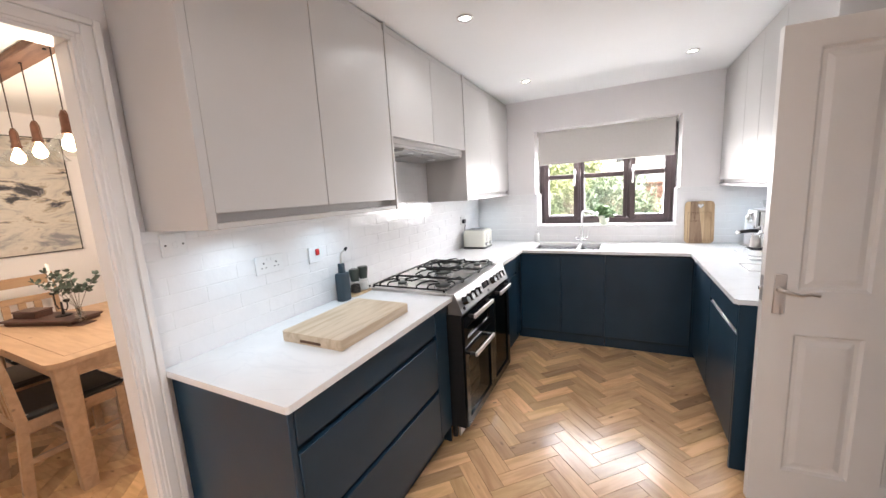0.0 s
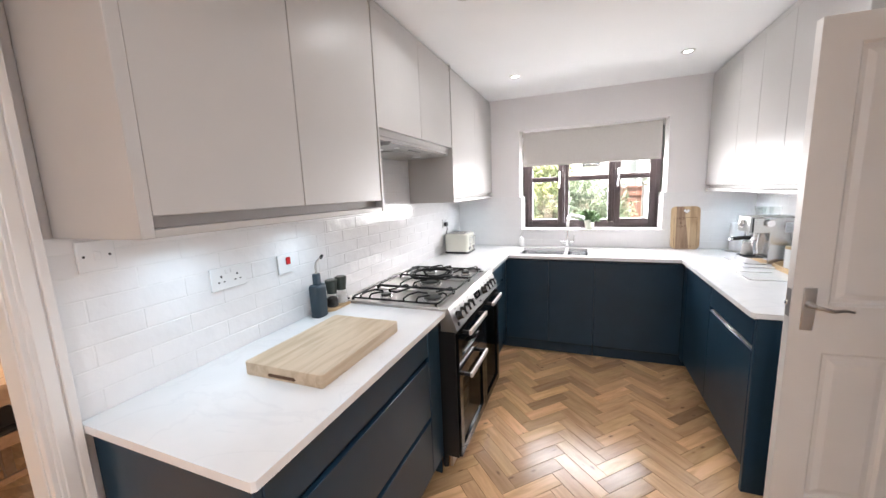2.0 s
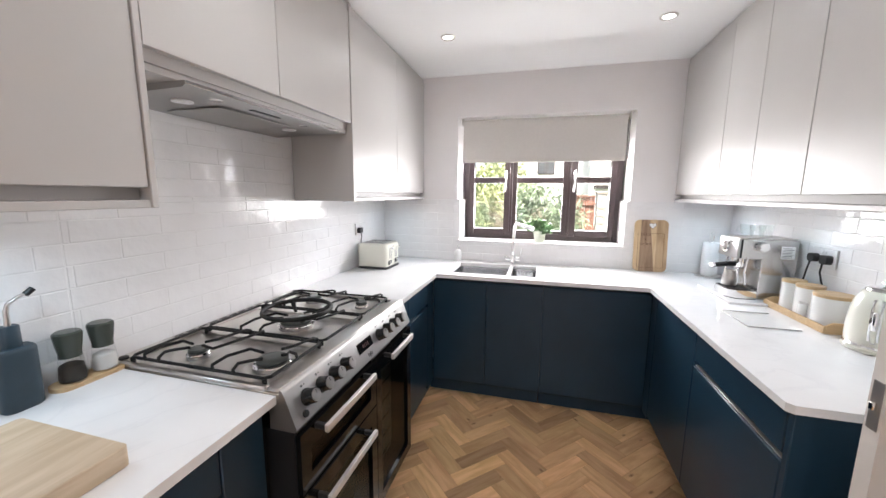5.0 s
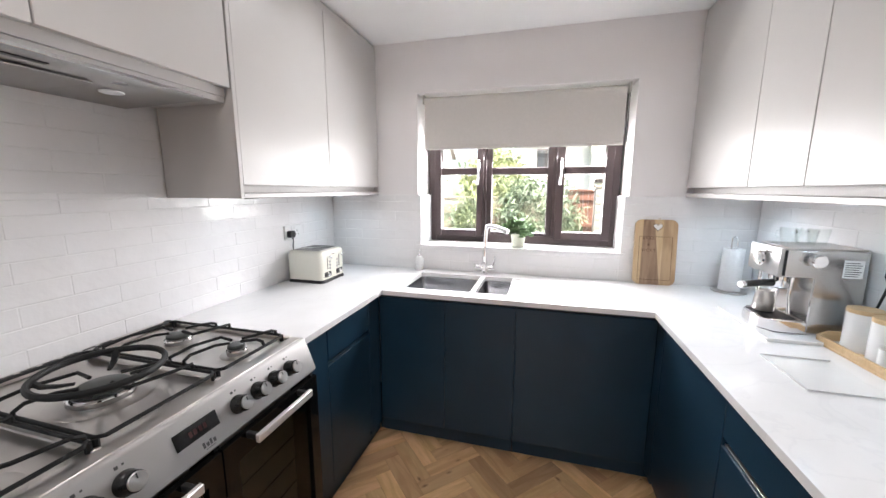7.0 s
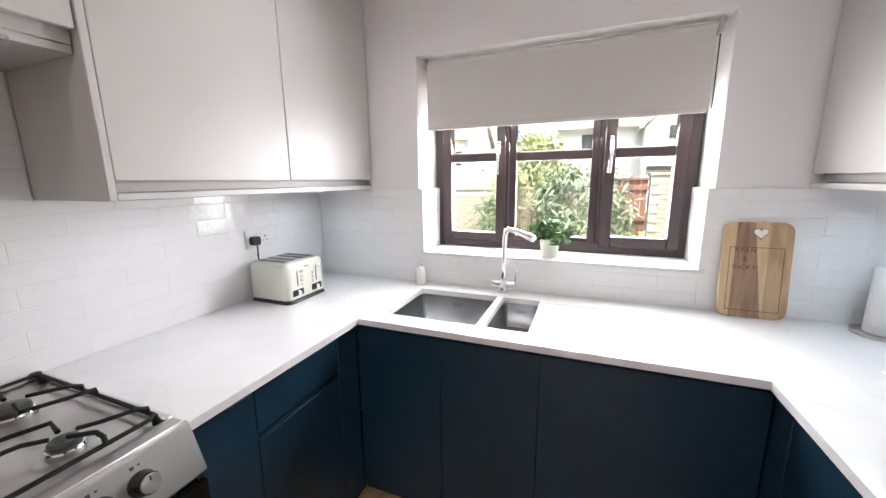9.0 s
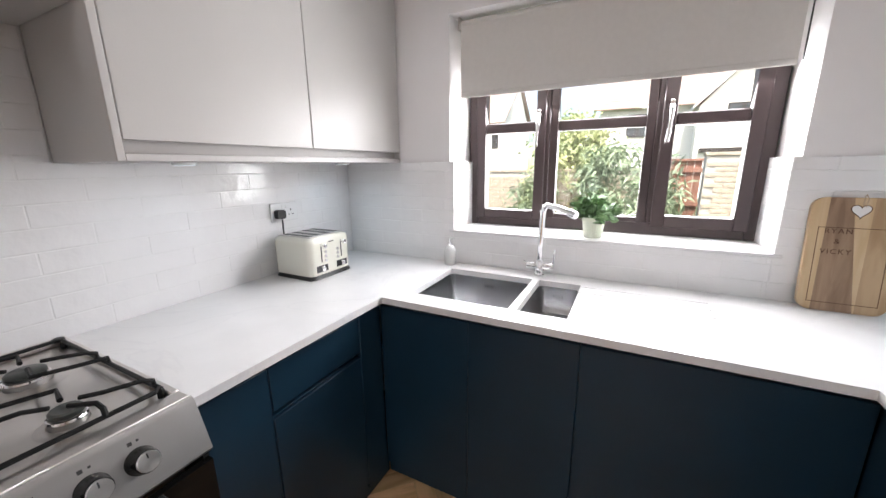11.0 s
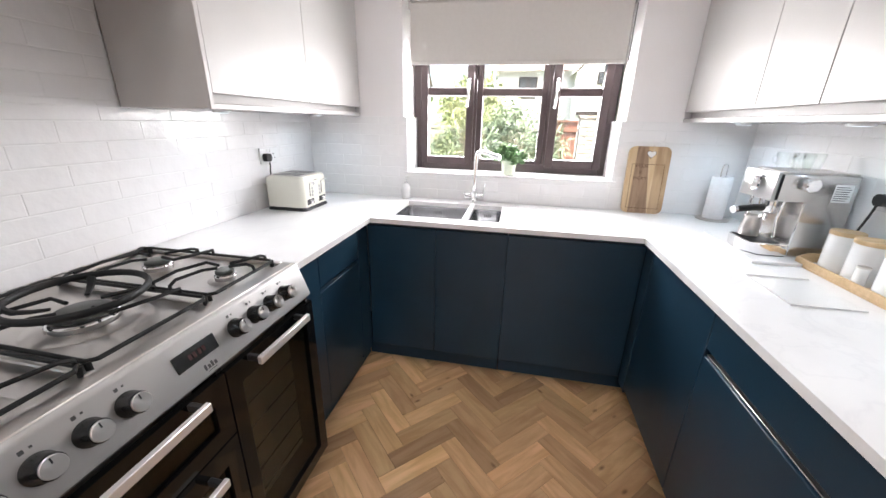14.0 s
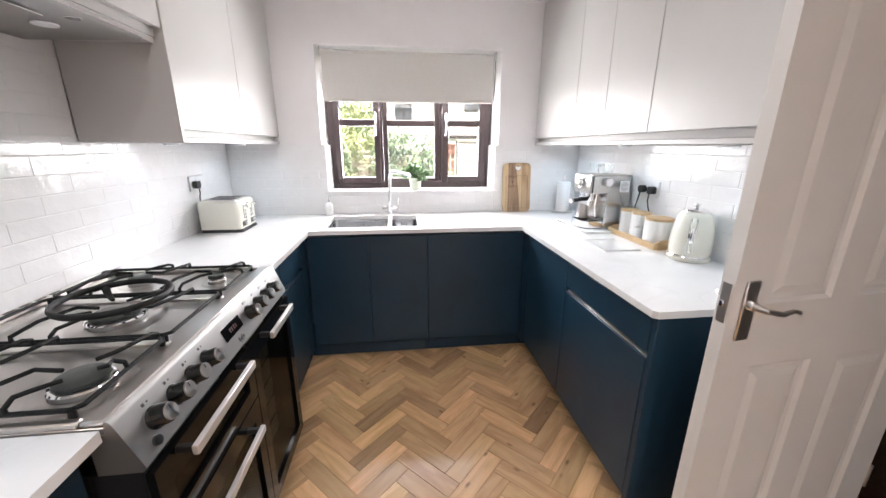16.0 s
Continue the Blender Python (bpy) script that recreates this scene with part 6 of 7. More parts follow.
for i in range(7):
    a = radians(200 + i * 34)
    sp = 0.07 + 0.13 * rng.random()
    tip = Vector((math.cos(a) * sp * 1.0, math.sin(a) * sp, 0.30 + 0.11 * rng.random()))
    if i % 2:
        tip.z -= 0.05
    pts = [Vector((0, 0, 0.01)), Vector((tip.x * 0.1, tip.y * 0.1, 0.12)), Vector((tip.x * 0.45, tip.y * 0.45, 0.22)), tip]
    tube(st, pts, 0.0016, 5)
    for k in range(11):
        u = 0.45 + 0.55 * k / 10
        p = pts[2].lerp(tip, max(0, (u - 0.45) / 0.55))
        for s_ in (-1, 1):
            d = Vector((rng.uniform(-1, 1), rng.uniform(-1, 1), rng.uniform(-0.2, 0.9)))
            leaf_bm(lf, p, d, rng.uniform(0.026, 0.042), rng)
part("stem", st, M_STEM, va)
o = part("leaves", lf, M_EUCA, va, "grey-green eucalyptus leaves", smooth=0)
o["kind"] = "stuff"


def painting_material():
    m = bpy.data.materials.new("abstract_painting")
    m.use_nodes = True
    N, L = m.node_tree.nodes, m.node_tree.links
    b = N["Principled BSDF"]
    b.inputs["Roughness"].default_value = 0.6
    tc = N.new("ShaderNodeTexCoord")
    mp = N.new("ShaderNodeMapping")
    mp.inputs["Scale"].default_value = (1.0, 1.3, 3.2)
    L.new(tc.outputs["Object"], mp.inputs["Vector"])
    n1 = N.new("ShaderNodeTexNoise")
    n1.inputs["Scale"].default_value = 2.6
    n1.inputs["Detail"].default_value = 8
    n1.inputs["Roughness"].default_value = 0.62
    n1.inputs["Distortion"].default_value = 0.8
    L.new(mp.outputs[0], n1.inputs["Vector"])
    sx = N.new("ShaderNodeSeparateXYZ")
    L.new(tc.outputs["Object"], sx.inputs[0])
    r = N.new("ShaderNodeValToRGB")
    cr = r.color_ramp
    cr.elements[0].position, cr.elements[0].color = 0.36, (0.035, 0.035, 0.042, 1)
    cr.elements[1].position, cr.elements[1].color = 0.56, (0.50, 0.47, 0.42, 1)
    for p, c in ((0.385, (0.12, 0.12, 0.14, 1)), (0.425, (0.38, 0.33, 0.26, 1)), (0.47, (0.58, 0.54, 0.48, 1)), (0.66, (0.24, 0.24, 0.26, 1))):
        e = cr.elements.new(p)
        e.color = c
    mx = N.new("ShaderNodeMath")
    mx.operation = 'MULTIPLY_ADD'
    w = N.new("ShaderNodeMath")
    w.operation = 'SINE'
    w2 = N.new("ShaderNodeMath")
    w2.operation = 'MULTIPLY'
    w2.inputs[1].default_value = 9.0
    L.new(sx.outputs["Z"], w2.inputs[0])
    L.new(w2.outputs[0], w.inputs[0])
    mx.inputs[1].default_value = 0.055
    L.new(w.outputs[0], mx.inputs[0])
    L.new(n1.outputs["Fac"], mx.inputs[2])
    L.new(mx.outputs[0], r.inputs[0])
    L.new(r.outputs[0], b.inputs["Base Color"])
    bp = N.new("ShaderNodeBump")
    bp.inputs["Strength"].default_value = 0.4
    bp.inputs["Distance"].default_value = 0.004
    L.new(n1.outputs["Fac"], bp.inputs["Height"])
    L.new(bp.outputs[0], b.inputs["Normal"])
    return m


at = (XD, 1.08, 1.155)
pt = thing("painting", "large abstract canvas in cream, grey and black on the wall", "painting", at)
part("canvas", boxbm(0.003, -0.51, 0.008, 0.030, 0.502, 1.032), painting_material(), pt, smooth=0)
part("picture_frame", boxbm(0.0015, -0.52, 0.0, 0.026, 0.512, 1.04), M_BLACK, pt, "thin black picture frame", smooth=0)


def pendant():
    c = thing("pendant_light", "reclaimed wood bar pendant with three clear glass shades, lit", "light", (-1.50, 0.94, ZC))
    y = 0.0
    part("bar", edge_box(-0.62, -0.055, -0.045, 0.47, 0.055, -0.0005, 0.004), M_RUSTWOOD, c, "rusty brown wooden bar")
    for dx in (-0.40, 0.02, 0.36):
        part("bolt", lathe(bmesh.new(), [(0.008, -0.05), (0.008, -0.045)], 12, (dx - 0.06, 0.0, 0)), M_IRON, c)
    for dx, dz in ((0.367, -0.43), (-0.03, -0.43), (-0.365, -0.43)):
        h = part("cable", tube(bmesh.new(), [(dx, 0, -0.044), (dx, 0, dz + 0.06)], 0.003, 8), M_CABLE, c)
        bm = bmesh.new()
        lathe(bm, [(0.010, dz + 0.07), (0.020, dz + 0.045), (0.022, dz - 0.03), (0.026, dz - 0.035), (0.026, dz - 0.05)], 20, (dx, 0, 0))
        for s_ in (-1, 1):
            tube(bm, [(dx + s_ * 0.010, 0, dz + 0.062), (dx + s_ * 0.040, 0, dz + 0.045), (dx + s_ * 0.040, 0, dz - 0.03), (dx + s_ * 0.026, 0, dz - 0.042)], 0.003, 6)
        part("lamp_holder", bm, M_COPPER, h, "copper lamp holder")
        part("glass_shade", lathe(bmesh.new(), [(0.028, dz - 0.045), (0.040, dz - 0.06), (0.075, dz - 0.10), (0.115, dz - 0.15), (0.118, dz - 0.152), (0.078, dz - 0.098), (0.042, dz - 0.056)], 32, (dx, 0, 0), cap0=False, cap1=False), M_GLASS, h, "flared clear glass shade")
        part("bulb", lathe(bmesh.new(), [(0.010, dz - 0.05), (0.013, dz - 0.06), (0.026, dz - 0.085), (0.031, dz - 0.105), (0.026, dz - 0.125), (0.010, dz - 0.138)], 24, (dx, 0, 0)), M_BULB, h, "glowing warm bulb")


pendant()

# ---- garden ----
M_GRASS = mat("grass_ground", (0.055, 0.085, 0.030), 0.95, var=0.5, scale=4, bump=0.5, bscale=60)
M_BRICKB = mat("buff_brick", (0.47, 0.39, 0.31), 0.9, var=0.35, scale=12, bump=0.3, bscale=80)
M_MORTAR = mat("mortar", (0.46, 0.42, 0.38), 0.95, var=0.15, scale=20)
M_FENCE = mat("fence_stain", (0.27, 0.125, 0.085), 0.8, var=0.3, scale=8, stretch=(1, 1, 0.2))
M_RENDER = mat("cream_render", (0.78, 0.75, 0.71), 0.9, var=0.08, scale=2)
M_ROOF = mat("roof_tile", (0.42, 0.30, 0.26), 0.85, var=0.3, scale=2)
M_TIMBER = mat("dark_timber", (0.03, 0.022, 0.02), 0.6)
M_DARKGLASS = mat("far_window_glass", (0.05, 0.055, 0.065), 0.08)
M_BAMBOO = mat("bamboo_leaf", (0.24, 0.30, 0.18), 0.6, var=0.4, scale=1.5, base2=(0.17, 0.22, 0.15))
M_BAMBOO2 = mat("yellow_green_leaf", (0.36, 0.37, 0.17), 0.6, var=0.4, scale=1.5, base2=(0.22, 0.27, 0.13))
GZ = -0.25
structure("ground", boxbm(-300, YB + 0.33, GZ - 0.1, 300, 900, GZ), M_GRASS, "rough grass of the back garden")


def brick_run(wall, p0, p1, z0, z1, face, keep):
    """Brick courses along a wall; keep(x, y) says which are parts."""
    L_, H_, J = 0.215, 0.065, 0.010
    p0, p1 = Vector(p0), Vector(p1)
    d = (p1 - p0)
    n = int(d.length / (L_ + J))
    d.normalize()
    ang = math.degrees(math.atan2(d.y, d.x))
    me = finish("brick", boxbm(-L_ / 2, -0.006, -H_ / 2, L_ / 2, 0.006, H_ / 2, bevel=0.002), M_BRICKB, 0)
    rest = bmesh.new()
    rows = int((z1 - z0) / (H_ + J))
    for r in range(rows):
        for i in range(n):
            q = p0 + d * ((i + 0.5 + (0.5 if r % 2 else 0)) * (L_ + J))
            z = z0 + (r + 0.5) * (H_ + J)
            if keep(q.x, q.y):
                o = new("brick", me)
                o.parent = wall
                o.matrix_local = pose(q.x, q.y, z, 0, 0, ang)
            else:
                v = box(bmesh.new(), -L_ / 2, -0.006, -H_ / 2, L_ / 2, 0.006, H_ / 2)
                bmesh.ops.transform(v, matrix=pose(q.x, q.y, z, 0, 0, ang), verts=v.verts[:])
                tmp = bpy.data.meshes.new("t")
                v.to_mesh(tmp)
                v.free()
                rest.from_mesh(tmp)
                bpy.data.meshes.remove(tmp)
    if rest.verts:
        o = part("bricks", rest, M_BRICKB, wall, smooth=0)
        o["kind"] = "stuff"


gw = structure("garden_wall", boxbm(-7, 9.006, GZ, 1.95, 9.22, 1.27), M_MORTAR, "buff brick garden wall behind the shrubs")
part("coping", boxbm(-7, 8.985, 1.2705, 1.95, 9.24, 1.32, bevel=0.006), M_BRICKB, gw)
gw2 = structure("garden_wall_side", boxbm(2.43, 8.806, GZ, 4.6, 9.02, 1.50), M_MORTAR, "buff brick side wall with a pier at its end")
part("coping", boxbm(2.41, 8.785, 1.5005, 4.62, 9.04, 1.55, bevel=0.006), M_BRICKB, gw2)


def fence():
    f = thing("garden_fence", "red-brown stained close-board garden fence beside the brick wall", "fence", (2.5, 9.6, GZ))
    for i in range(5):
        part("board", edge_box(-0.52 + i * 0.105, -0.012, 0.05, -0.422 + i * 0.105, 0.012, 1.68, 0.002), M_FENCE, f)
    for z in (0.35, 0.95, 1.5):
        part("rail", edge_box(-0.55, -0.045, z, 0.04, -0.0125, z + 0.07, 0.003), M_FENCE, f)
    part("cap_rail", edge_box(-0.56, -0.05, 1.6805, 0.04, 0.04, 1.72, 0.003), M_FENCE, f)


fence()


def shrub(x, y, w, h, leaf, seed, m, label, count, name="shrub"):
    rng = random.Random(seed)
    s_ = thing(name, label, "shrub", (x, y, GZ))
    st, lv = bmesh.new(), bmesh.new()
    for i in range(26):
        a = rng.uniform(0, 6.28)
        r = w * 0.5 * math.sqrt(rng.random())
        top = Vector((r * math.cos(a) * 1.15, r * math.sin(a) * 0.55, h * rng.uniform(0.6, 1.0)))
        tube(st, [(top.x * 0.4, top.y * 0.4, 0), (top.x * 0.75, top.y * 0.75, top.z * 0.6), tuple(top)], 0.008, 5, taper=0.003)
    cl = [(rng.uniform(-0.5, 0.5) * w, rng.uniform(-0.3, 0.3) * w, h * rng.uniform(0.15, 0.97), rng.uniform(0.10, 0.24)) for _ in range(34)]
    for i in range(count):
        cx, cy, cz, cr = cl[rng.randrange(len(cl))]
        k = 1.0 - max(0.0, (cz / h - 0.75)) * 1.3
        p = Vector((cx * k + rng.gauss(0, cr * 0.6), cy * k + rng.gauss(0, cr * 0.5), cz + rng.gauss(0, cr * 0.7)))
        if p.z < 0.02 or p.z > h * 1.06:
            continue
        d = Vector((rng.uniform(-1, 1), rng.uniform(-1, 1), rng.uniform(-1.1, 0.5))).normalized()
        sd = d.cross(Vector((rng.uniform(-1, 1), rng.uniform(-1, 1), rng.uniform(-1, 1)))).normalized() * leaf * 0.11
        L_ = leaf * rng.uniform(0.6, 1.2)
        vs = [lv.verts.new(q) for q in (p, p + d * L_ * 0.4 + sd, p + d * L_ + Vector((0, 0, -L_ * 0.25)), p + d * L_ * 0.4 - sd)]
        lv.faces.new(vs)
    part("stems", st, M_STEM, s_)
    o = part("leaves", lv, m, s_, smooth=0)
    o["kind"] = "stuff"


shrub(0.02, 8.45, 0.5, 1.5, 0.13, 3, M_BAMBOO, "feathery green bamboo in front of the brick wall", 1700)
shrub(0.55, 8.6, 1.0, 1.9, 0.15, 4, M_BAMBOO2, "yellow-green bamboo in front of the brick wall", 1800)
shrub(1.45, 8.2, 1.2, 1.85, 0.18, 5, M_BAMBOO, "dense green bamboo next to the fence", 3400)
shrub(2.15, 8.6, 0.75, 0.85, 0.10, 6, M_BAMBOO2, "low yellow-green shrub in front of the fence", 1300)
shrub(2.40, 7.7, 0.35, 0.65, 0.09, 8, M_BAMBOO, "low green shrub beside the side wall", 800)
shrub(-1.5, 8.5, 0.7, 0.75, 0.12, 7, M_BAMBOO2, "low shrub at the foot of the brick wall", 700)


def tree(x, y, h, w, seed):
    rng = random.Random(seed)
    t = thing("tree", "broad leafy green tree behind the garden wall", "tree", (x, y, GZ))
    bm = bmesh.new()
    tube(bm, [(0, 0, 0), (0.05, 0, h * 0.3), (0, 0.05, h * 0.6), (0.05, 0, h * 0.85)], 0.13, 10, taper=0.03)
    for i in range(9):
        a = i * 2.4
        z = h * (0.35 + 0.05 * i)
        tube(bm, [(0, 0, z), (math.cos(a) * w * 0.22, math.sin(a) * w * 0.22, z + 0.3), (math.cos(a) * w * 0.42, math.sin(a) * w * 0.42, z + 0.5)], 0.045, 6, taper=0.012)
    part("trunk", bm, M_STEM, t)
    lv = bmesh.new()
    cl = []
    for i in range(46):
        a, u = rng.uniform(0, 6.28), rng.uniform(-1, 1)
        r = (1 - u * u) ** 0.5 * rng.uniform(0.5, 1.0)
        cl.append((w * 0.5 * r * math.cos(a), w * 0.5 * r * math.sin(a), h * 0.66 + u * h * 0.32))
    for i in range(4200):
        c_ = cl[rng.randrange(len(cl))]
        p = Vector((c_[0] + rng.gauss(0, 0.22), c_[1] + rng.gauss(0, 0.22), c_[2] + rng.gauss(0, 0.18)))
        d = Vector((rng.uniform(-1, 1), rng.uniform(-1, 1), rng.uniform(-1, 1))).normalized()
        sd = d.cross(Vector((rng.uniform(-1, 1), rng.uniform(-1, 1), 0.3))).normalized() * 0.05
        vs = [lv.verts.new(q) for q in (p, p + d * 0.07 + sd, p + d * 0.15, p + d * 0.07 - sd)]
        lv.faces.new(vs)
    o = part("crown", lv, M_BAMBOO2, t, smooth=0)
    o["kind"] = "stuff"


tree(-0.4, 15.5, 3.1, 2.2, 21)


def far_house(x0, x1, y0, depth, eaves, ridge, gables, windows, label, along=True):
    at = ((x0 + x1) / 2, y0, GZ)
    h = thing("house", label, "house", at)
    P = lambda nm, bm, m, pr=None, lb="", smooth=0: part(nm, bm, m, pr or h, lb, smooth, at=at)
    if along:
        P("house_wall", boxbm(x0, y0, GZ, x1, y0 + depth, eaves), M_RENDER)
        ym = y0 + depth / 2
        n = 26
        bm = bmesh.new()
        for i in range(n):
            f0, f1 = i / n, (i + 1) / n
            za, zb = eaves + (ridge - eaves) * f0, eaves + (ridge - eaves) * f1
            ya, yb = y0 - 0.35 + (ym - y0 + 0.35) * f0, y0 - 0.35 + (ym - y0 + 0.35) * f1
            box(bm, x0 - 0.3, ya - 0.03, za - 0.02, x1 + 0.3, yb, za + 0.05)
            extrude_poly(bm, [(ya, za), (yb, zb), (yb, zb + 0.03), (ya, za + 0.03)], x0 - 0.3, x1 + 0.3, 'yz')
        extrude_poly(bm, [(ym, ridge), (y0 + depth + 0.35, eaves), (y0 + depth + 0.35, eaves + 0.05), (ym, ridge + 0.06)], x0 - 0.3, x1 + 0.3, 'yz')
        P("roof", bm, M_ROOF)
        for xx in (x0, x1 - 0.1):
            P("gable_wall", extrude_poly(bmesh.new(), [(y0, eaves), (y0 + depth, eaves), (ym, ridge)], xx, xx + 0.1, 'yz'), M_RENDER)
    else:
        P("house_wall", boxbm(x0, y0, GZ, x1, y0 + depth, eaves), M_RENDER)
        xm = (x0 + x1) / 2
        P("gable_wall", extrude_poly(bmesh.new(), [(x0, eaves), (x1, eaves), (xm, ridge)], y0, y0 + 0.1, 'xz'), M_RENDER)
        bm = bmesh.new()
        extrude_poly(bm, [(x0 - 0.4, eaves - 0.1), (xm, ridge + 0.05), (xm, ridge + 0.2), (x0 - 0.4, eaves + 0.05)], y0 - 0.3, y0 + depth, 'xz')
        extrude_poly(bm, [(x1 + 0.4, eaves - 0.1), (xm, ridge + 0.05), (xm, ridge + 0.2), (x1 + 0.4, eaves + 0.05)], y0 - 0.3, y0 + depth, 'xz')
        P("roof", bm, M_ROOF)
    for gx0, gx1, gz0, gz1, gy in gables:
        gm = (gx0 + gx1) / 2
        P("bay_wall", boxbm(gx0, gy, GZ, gx1, y0 - 0.01, gz0), M_RENDER)
        g = P("bay_gable", extrude_poly(bmesh.new(), [(gx0, gz0), (gx1, gz0), (gm, gz1)], gy, y0 + 2.0, 'xz'), M_RENDER)
        bm = bmesh.new()
        for s_, ge in ((-1, gx0), (1, gx1)):
            extrude_poly(bm, [(ge + s_ * 0.25, gz0 - 0.12), (gm, gz1 + 0.02), (gm, gz1 + 0.14), (ge + s_ * 0.25, gz0 + 0.0)], gy - 0.25, y0 + 2.0, 'xz')
        P("bay_roof", bm, M_RENDER, g)
        P("porch_beam", boxbm(gx0 + 0.2, gy - 0.2, 1.85, gx1 - 0.2, gy - 0.02, 2.05), M_TIMBER, g)
    for wx, wz, ww, wh, wy in windows:
        w_ = P("window", boxbm(wx - ww / 2, wy - 0.05, wz, wx + ww / 2, wy - 0.002, wz + wh), M_TIMBER)
        for k in (-1, 1):
            P("pane", boxbm(wx + k * ww / 4 - ww / 4 + 0.06, wy - 0.056, wz + 0.07, wx + k * ww / 4 + ww / 4 - 0.06, wy - 0.0505, wz + wh - 0.07), M_DARKGLASS, w_)


far_house(-0.2, 11.5, 24.0, 7.5, 4.1, 7.6, ((4.0, 7.2, 3.9, 5.7, 23.0),),
          ((1.6, 2.7, 1.0, 1.1, 24.0), (5.6, 3.35, 1.1, 0.6, 23.0), (5.6, 1.0, 1.6, 0.7, 23.0), (8.8, 2.7, 1.2, 1.1, 24.0)),
          "cream rendered house with a brown tiled roof and gabled bay")
far_house(-19.0, -7.2, 29.0, 8.0, 4.4, 8.0, ((-11.0, -8.3, 4.0, 5.8, 28.0),),
          ((-9.6, 2.6, 1.0, 1.2, 28.0), (-9.6, 0.3, 1.2, 1.2, 28.0), (-7.7, 2.6, 0.5, 1.0, 29.0), (-13.5, 2.6, 1.1, 1.1, 29.0)),
          "cream rendered house with dark windows beyond the garden wall")
bm = bmesh.new()
rng = random.Random(9)
for i in range(60):
    x = -160 + i * 5.4
    lathe(bm, [(4.5 + rng.random() * 2, GZ), (5 + rng.random(), 2.0), (3.5 + rng.random(), 4.0 + rng.random() * 2), (1.2, 5.5 + rng.random() * 2)], 9, (x + rng.uniform(-2, 2), 90 + rng.uniform(-6, 6), 0))
structure("backdrop", bm, M_BAMBOO, "distant line of green trees")

# ---- glazed wall tiles ----
tm = M_TILE.node_tree
geo = tm.nodes.new("ShaderNodeNewGeometry")
oi = tm.nodes.new("ShaderNodeObjectInfo")
va_ = tm.nodes.new("ShaderNodeVectorMath")
va_.operation = 'MULTIPLY_ADD'
tm.links.new(oi.outputs["Random"], va_.inputs[0])
va_.inputs[1].default_value = (13.0, 7.0, 5.0)
tm.links.new(geo.outputs["Position"], va_.inputs[2])
for nd in tm.nodes:
    if nd.type == 'MAPPING':
        tm.links.new(va_.outputs[0], nd.inputs["Vector"])
TROW, TLEN, JT = 0.0665, 0.262, 0.0018
tile_meshes = {}
rng = random.Random(3)


def tile_mesh(l, h):
    key = (round(l, 3), round(h, 3))
    if key not in tile_meshes:
        bm = bmesh.new()
        w, g = key[0] / 2, key[1] / 2
        b = 0.0022
        back = [bm.verts.new(p) for p in ((-w, 0.0065, -g), (w, 0.0065, -g), (w, 0.0065, g), (-w, 0.0065, g))]
        mid = [bm.verts.new(p) for p in ((-w, 0.0012, -g), (w, 0.0012, -g), (w, 0.0012, g), (-w, 0.0012, g))]
        fr = [bm.verts.new(p) for p in ((-w + b, 0.0, -g + b), (w - b, 0.0, -g + b), (w - b, 0.0, g - b), (-w + b, 0.0, g - b))]
        for a, c in ((back, mid), (mid, fr)):
            for i in range(4):
                bm.faces.new((a[i], a[(i + 1) % 4], c[(i + 1) % 4], c[i]))
        bm.faces.new(fr)
        tile_meshes[key] = finish("tile", bm, M_TILE, 0)
    return tile_meshes[key]


def tile_field(parent, place, rz, u0, u1, z0, z1, shift, zbase=ZT, length=TLEN):
    """Running bond tiles; place(u) gives the world x, y of the face at u metres along."""
    r0 = int(math.floor((z0 - zbase) / TROW + 1e-6))
    r = r0
    while zbase + r * TROW < z1 - 0.004:
        a, b = max(z0, zbase + r * TROW), min(z1, zbase + (r + 1) * TROW)
        s0 = shift + (length / 2 if r % 2 else 0.0)
        k = math.floor((u0 - s0) / length)
        while s0 + k * length < u1 - 0.004:
            c, d = max(u0, s0 + k * length), min(u1, s0 + (k + 1) * length)
            if d - c > 0.008 and b - a > 0.008:
                o = new("tile", tile_mesh(d - c - JT, b - a - JT))
                x, y = place((c + d) / 2)
                o.parent = parent
                o.matrix_local = pose(x, y, (a + b) / 2, rng.gauss(0, 0.35), 0, rz + rng.gauss(0, 0.12))
            k += 1
        r += 1


def bed(name, *a):
    structure(name, boxbm(*a), M_GROUT, "pale grout between the glazed wall tiles")


bed("tile_bed_west", -TT, 0.672, ZT - 0.02, -0.0009, YB, ZW)
bed("tile_bed_west_hood", -TT, 1.762, ZW, -0.0009, 2.78, 1.79)
TI = 0.018    # the tiled sides stand this far in from the plaster
bed("tile_bed_north_west", -0.0009, YB + 0.0009, ZT - 0.02, W0 + TI - 0.002, YB + TT, ZW)
bed("tile_bed_north_east", W1 - TI + 0.002, YB + 0.0009, ZT - 0.02, XR, YB + TT, ZW)
bed("tile_bed_north_low", W0 + TI - 0.002, YB + 0.0009, ZT - 0.02, W1 - TI + 0.002, YB + TT, WZ0 - 0.013)
bed("tile_bed_east", XR + 0.0009, 2.145, ZT - 0.02, XR + TT, YB, ZW)
bed("tile_bed_reveal_west", W0 - TT, YB + TT, WZ0, W0 + TI - 0.0009, YF, ZW)
bed("tile_bed_reveal_east", W1 - TI + 0.0009, YB + TT, WZ0, W1 + TT, YF, ZW)
bm = bmesh.new()
box(bm, W0 - TT, YB + TT, ZW, W0 - TT + 0.001, YF, WZ1)
box(bm, W1 + TT - 0.001, YB + TT, ZW, W1 + TT, YF, WZ1)
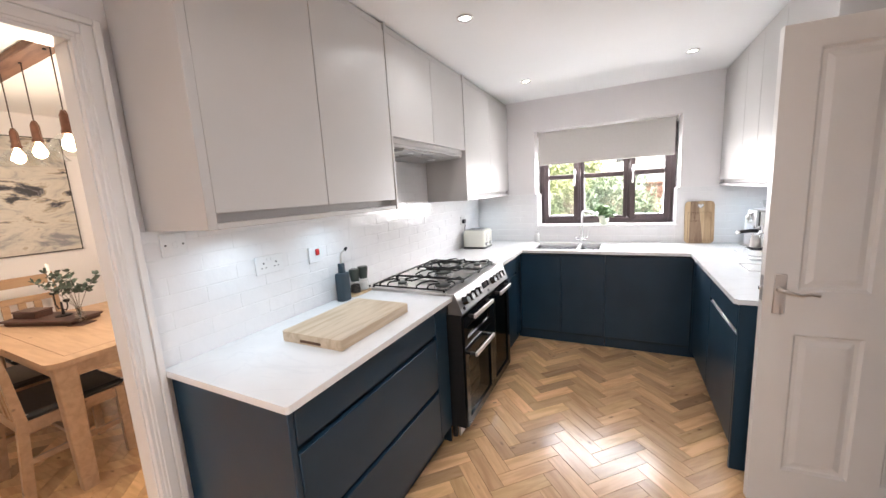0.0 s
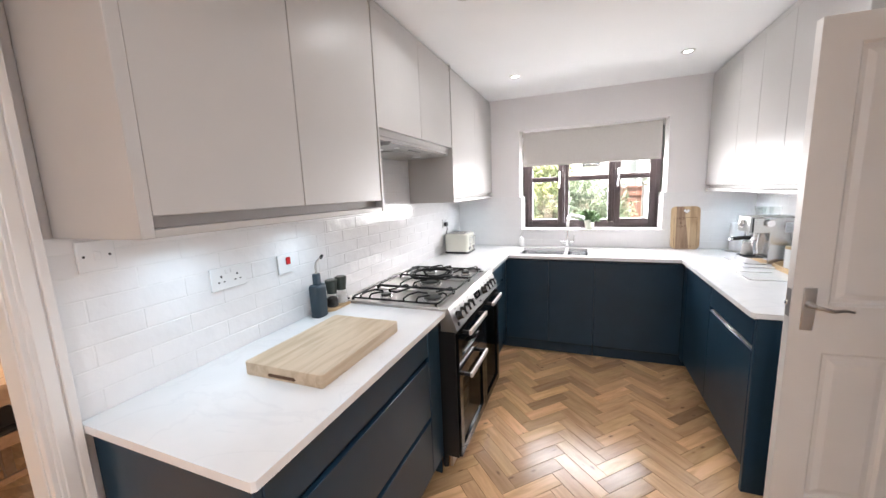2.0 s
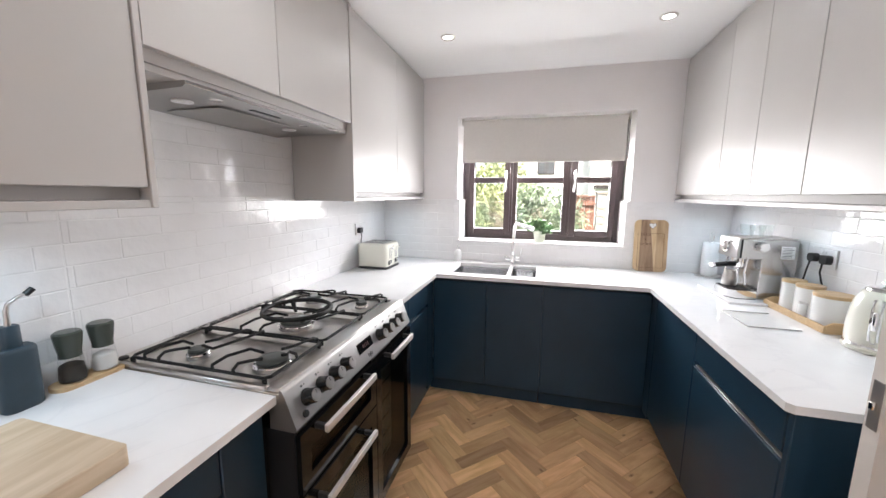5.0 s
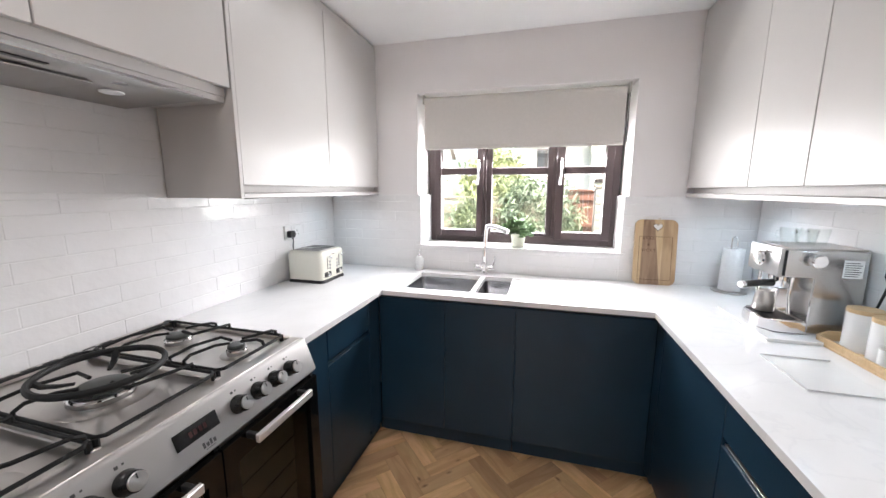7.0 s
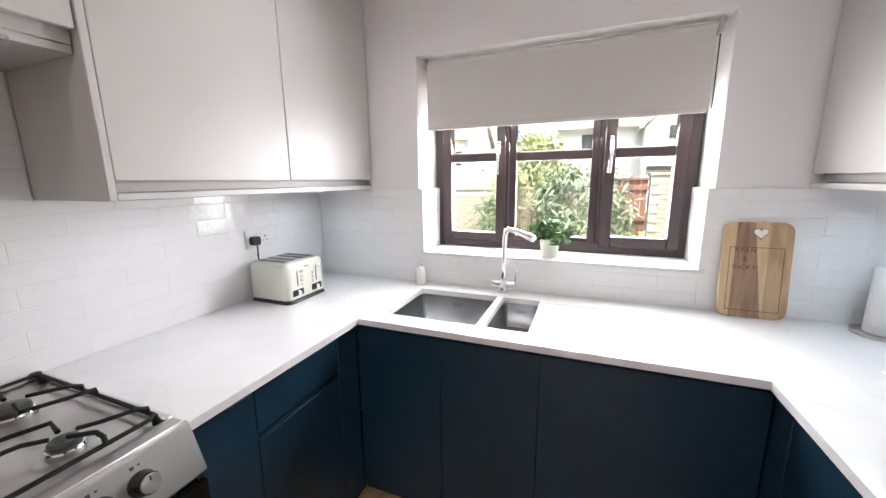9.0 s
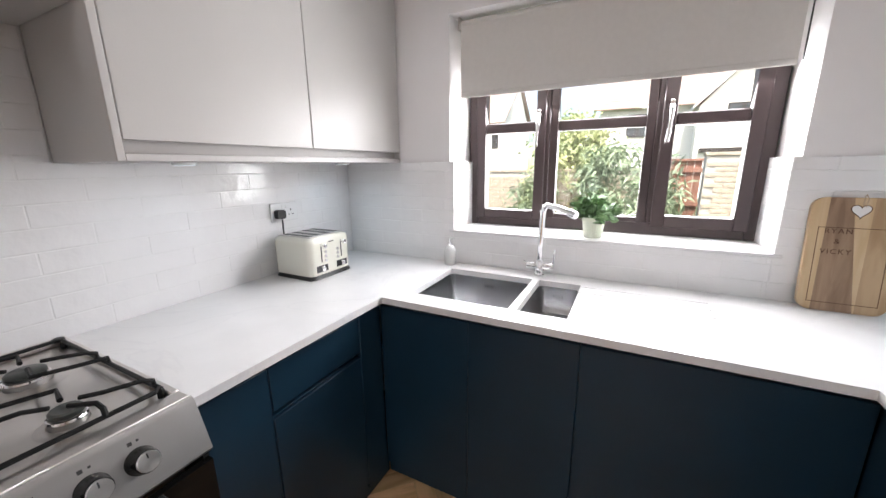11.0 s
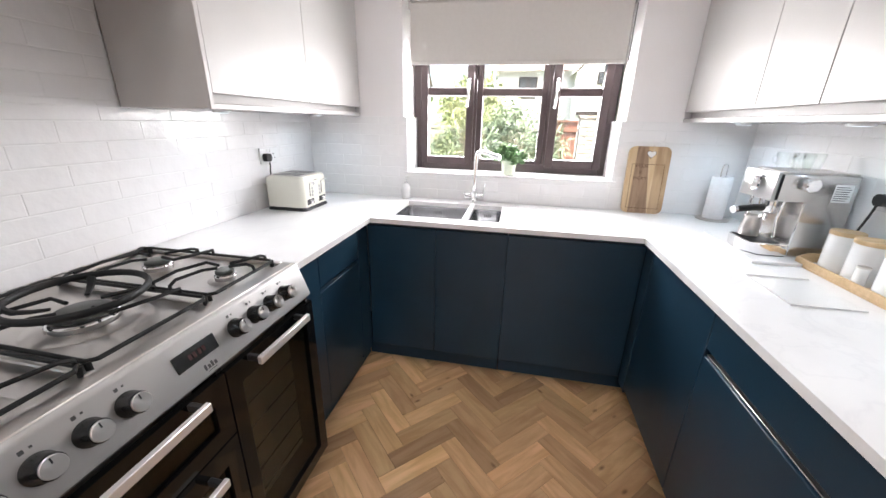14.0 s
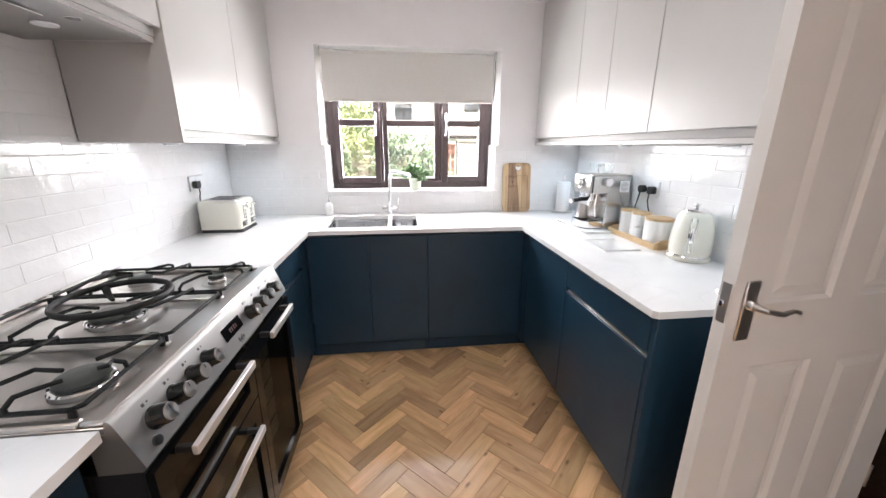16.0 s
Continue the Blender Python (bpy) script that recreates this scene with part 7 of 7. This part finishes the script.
structure("window_reveal", bm, M_WALL, "white painted plaster sides of the window recess")
tile_field(wall_west, lambda u: (0.0, u), 90, 0.678, 1.7495, ZT, ZW, 0.741, length=0.2695)
tile_field(wall_west, lambda u: (0.0, u), 90, 1.7505, YB - 0.001, ZT, ZW, 2.570, length=0.2675)
tile_field(wall_west, lambda u: (0.0, u), 90, 1.764, 2.778, ZW, 1.79, 2.570, length=0.2675)
tile_field(wall_north, lambda u: (u, YB), 0, 0.001, W0 + TI - 0.0005, ZT, ZW, 0.10)
tile_field(wall_north, lambda u: (u, YB), 0, W1 - TI + 0.0005, XR - 0.001, ZT, ZW, 0.10)
tile_field(wall_north, lambda u: (u, YB), 0, W0 + TI, W1 - TI, ZT, WZ0 - 0.013, 0.10)
tile_field(wall_north, lambda u: (W0 + TI, u), 90, YB + 0.001, YF - 0.001, WZ0, ZW, 4.10)
tile_field(wall_north, lambda u: (W1 - TI, u), -90, YB + 0.001, YF - 0.001, WZ0, ZW, 4.10)
tile_field(wall_east, lambda u: (XR, u), -90, 2.147, YB - 0.001, ZT, ZW, 2.70)

# ---- oak blocks ----
L_, W_, near, far = herringbone()
bm = boxbm(-L_ / 2 + 0.0005, -W_ / 2 + 0.0005, -0.012, L_ / 2 - 0.0005, W_ / 2 - 0.0005, 0.0, bevel=0.0012)
bmesh.ops.delete(bm, geom=[f for f in bm.faces if f.calc_center_median().z < -0.011], context='FACES_ONLY')
me = finish("block", bm, M_OAKFLOOR, 0)
near.sort(key=lambda q: (q[0] - 1.3) ** 2 + (q[1] - 1.9) ** 2)
for x, y, rz in near[:320]:
    o = new("block", me)
    o.parent = floor
    o.matrix_local = pose(x, y, rng.uniform(-0.0004, 0.0), 0, 0, rz)
rest = bmesh.new()
for x, y, rz in near[320:] + far:
    m4 = pose(x, y, 0, 0, 0, rz)
    vs = [rest.verts.new(m4 @ Vector(p)) for p in ((-L_ / 2 + 0.001, -W_ / 2 + 0.001, 0), (L_ / 2 - 0.001, -W_ / 2 + 0.001, 0), (L_ / 2 - 0.001, W_ / 2 - 0.001, 0), (-L_ / 2 + 0.001, W_ / 2 - 0.001, 0))]
    lo = [rest.verts.new(m4 @ Vector(p)) for p in ((-L_ / 2 + 0.001, -W_ / 2 + 0.001, -0.011), (L_ / 2 - 0.001, -W_ / 2 + 0.001, -0.011), (L_ / 2 - 0.001, W_ / 2 - 0.001, -0.011), (-L_ / 2 + 0.001, W_ / 2 - 0.001, -0.011))]
    rest.faces.new(vs)
    for i in range(4):
        rest.faces.new((lo[i], lo[(i + 1) % 4], vs[(i + 1) % 4], vs[i]))
o = part("blocks", rest, M_OAKFLOORJ, floor, smooth=0)
o["kind"] = "stuff"
brick_run(gw, (-6.9, 9.0, 0), (1.9, 9.0, 0), 0.15, 1.26, -1, lambda x, y: -2.2 < x < 1.9)
brick_run(gw2, (2.44, 8.8, 0), (4.55, 8.8, 0), 0.15, 1.49, -1, lambda x, y: x < 4.0)
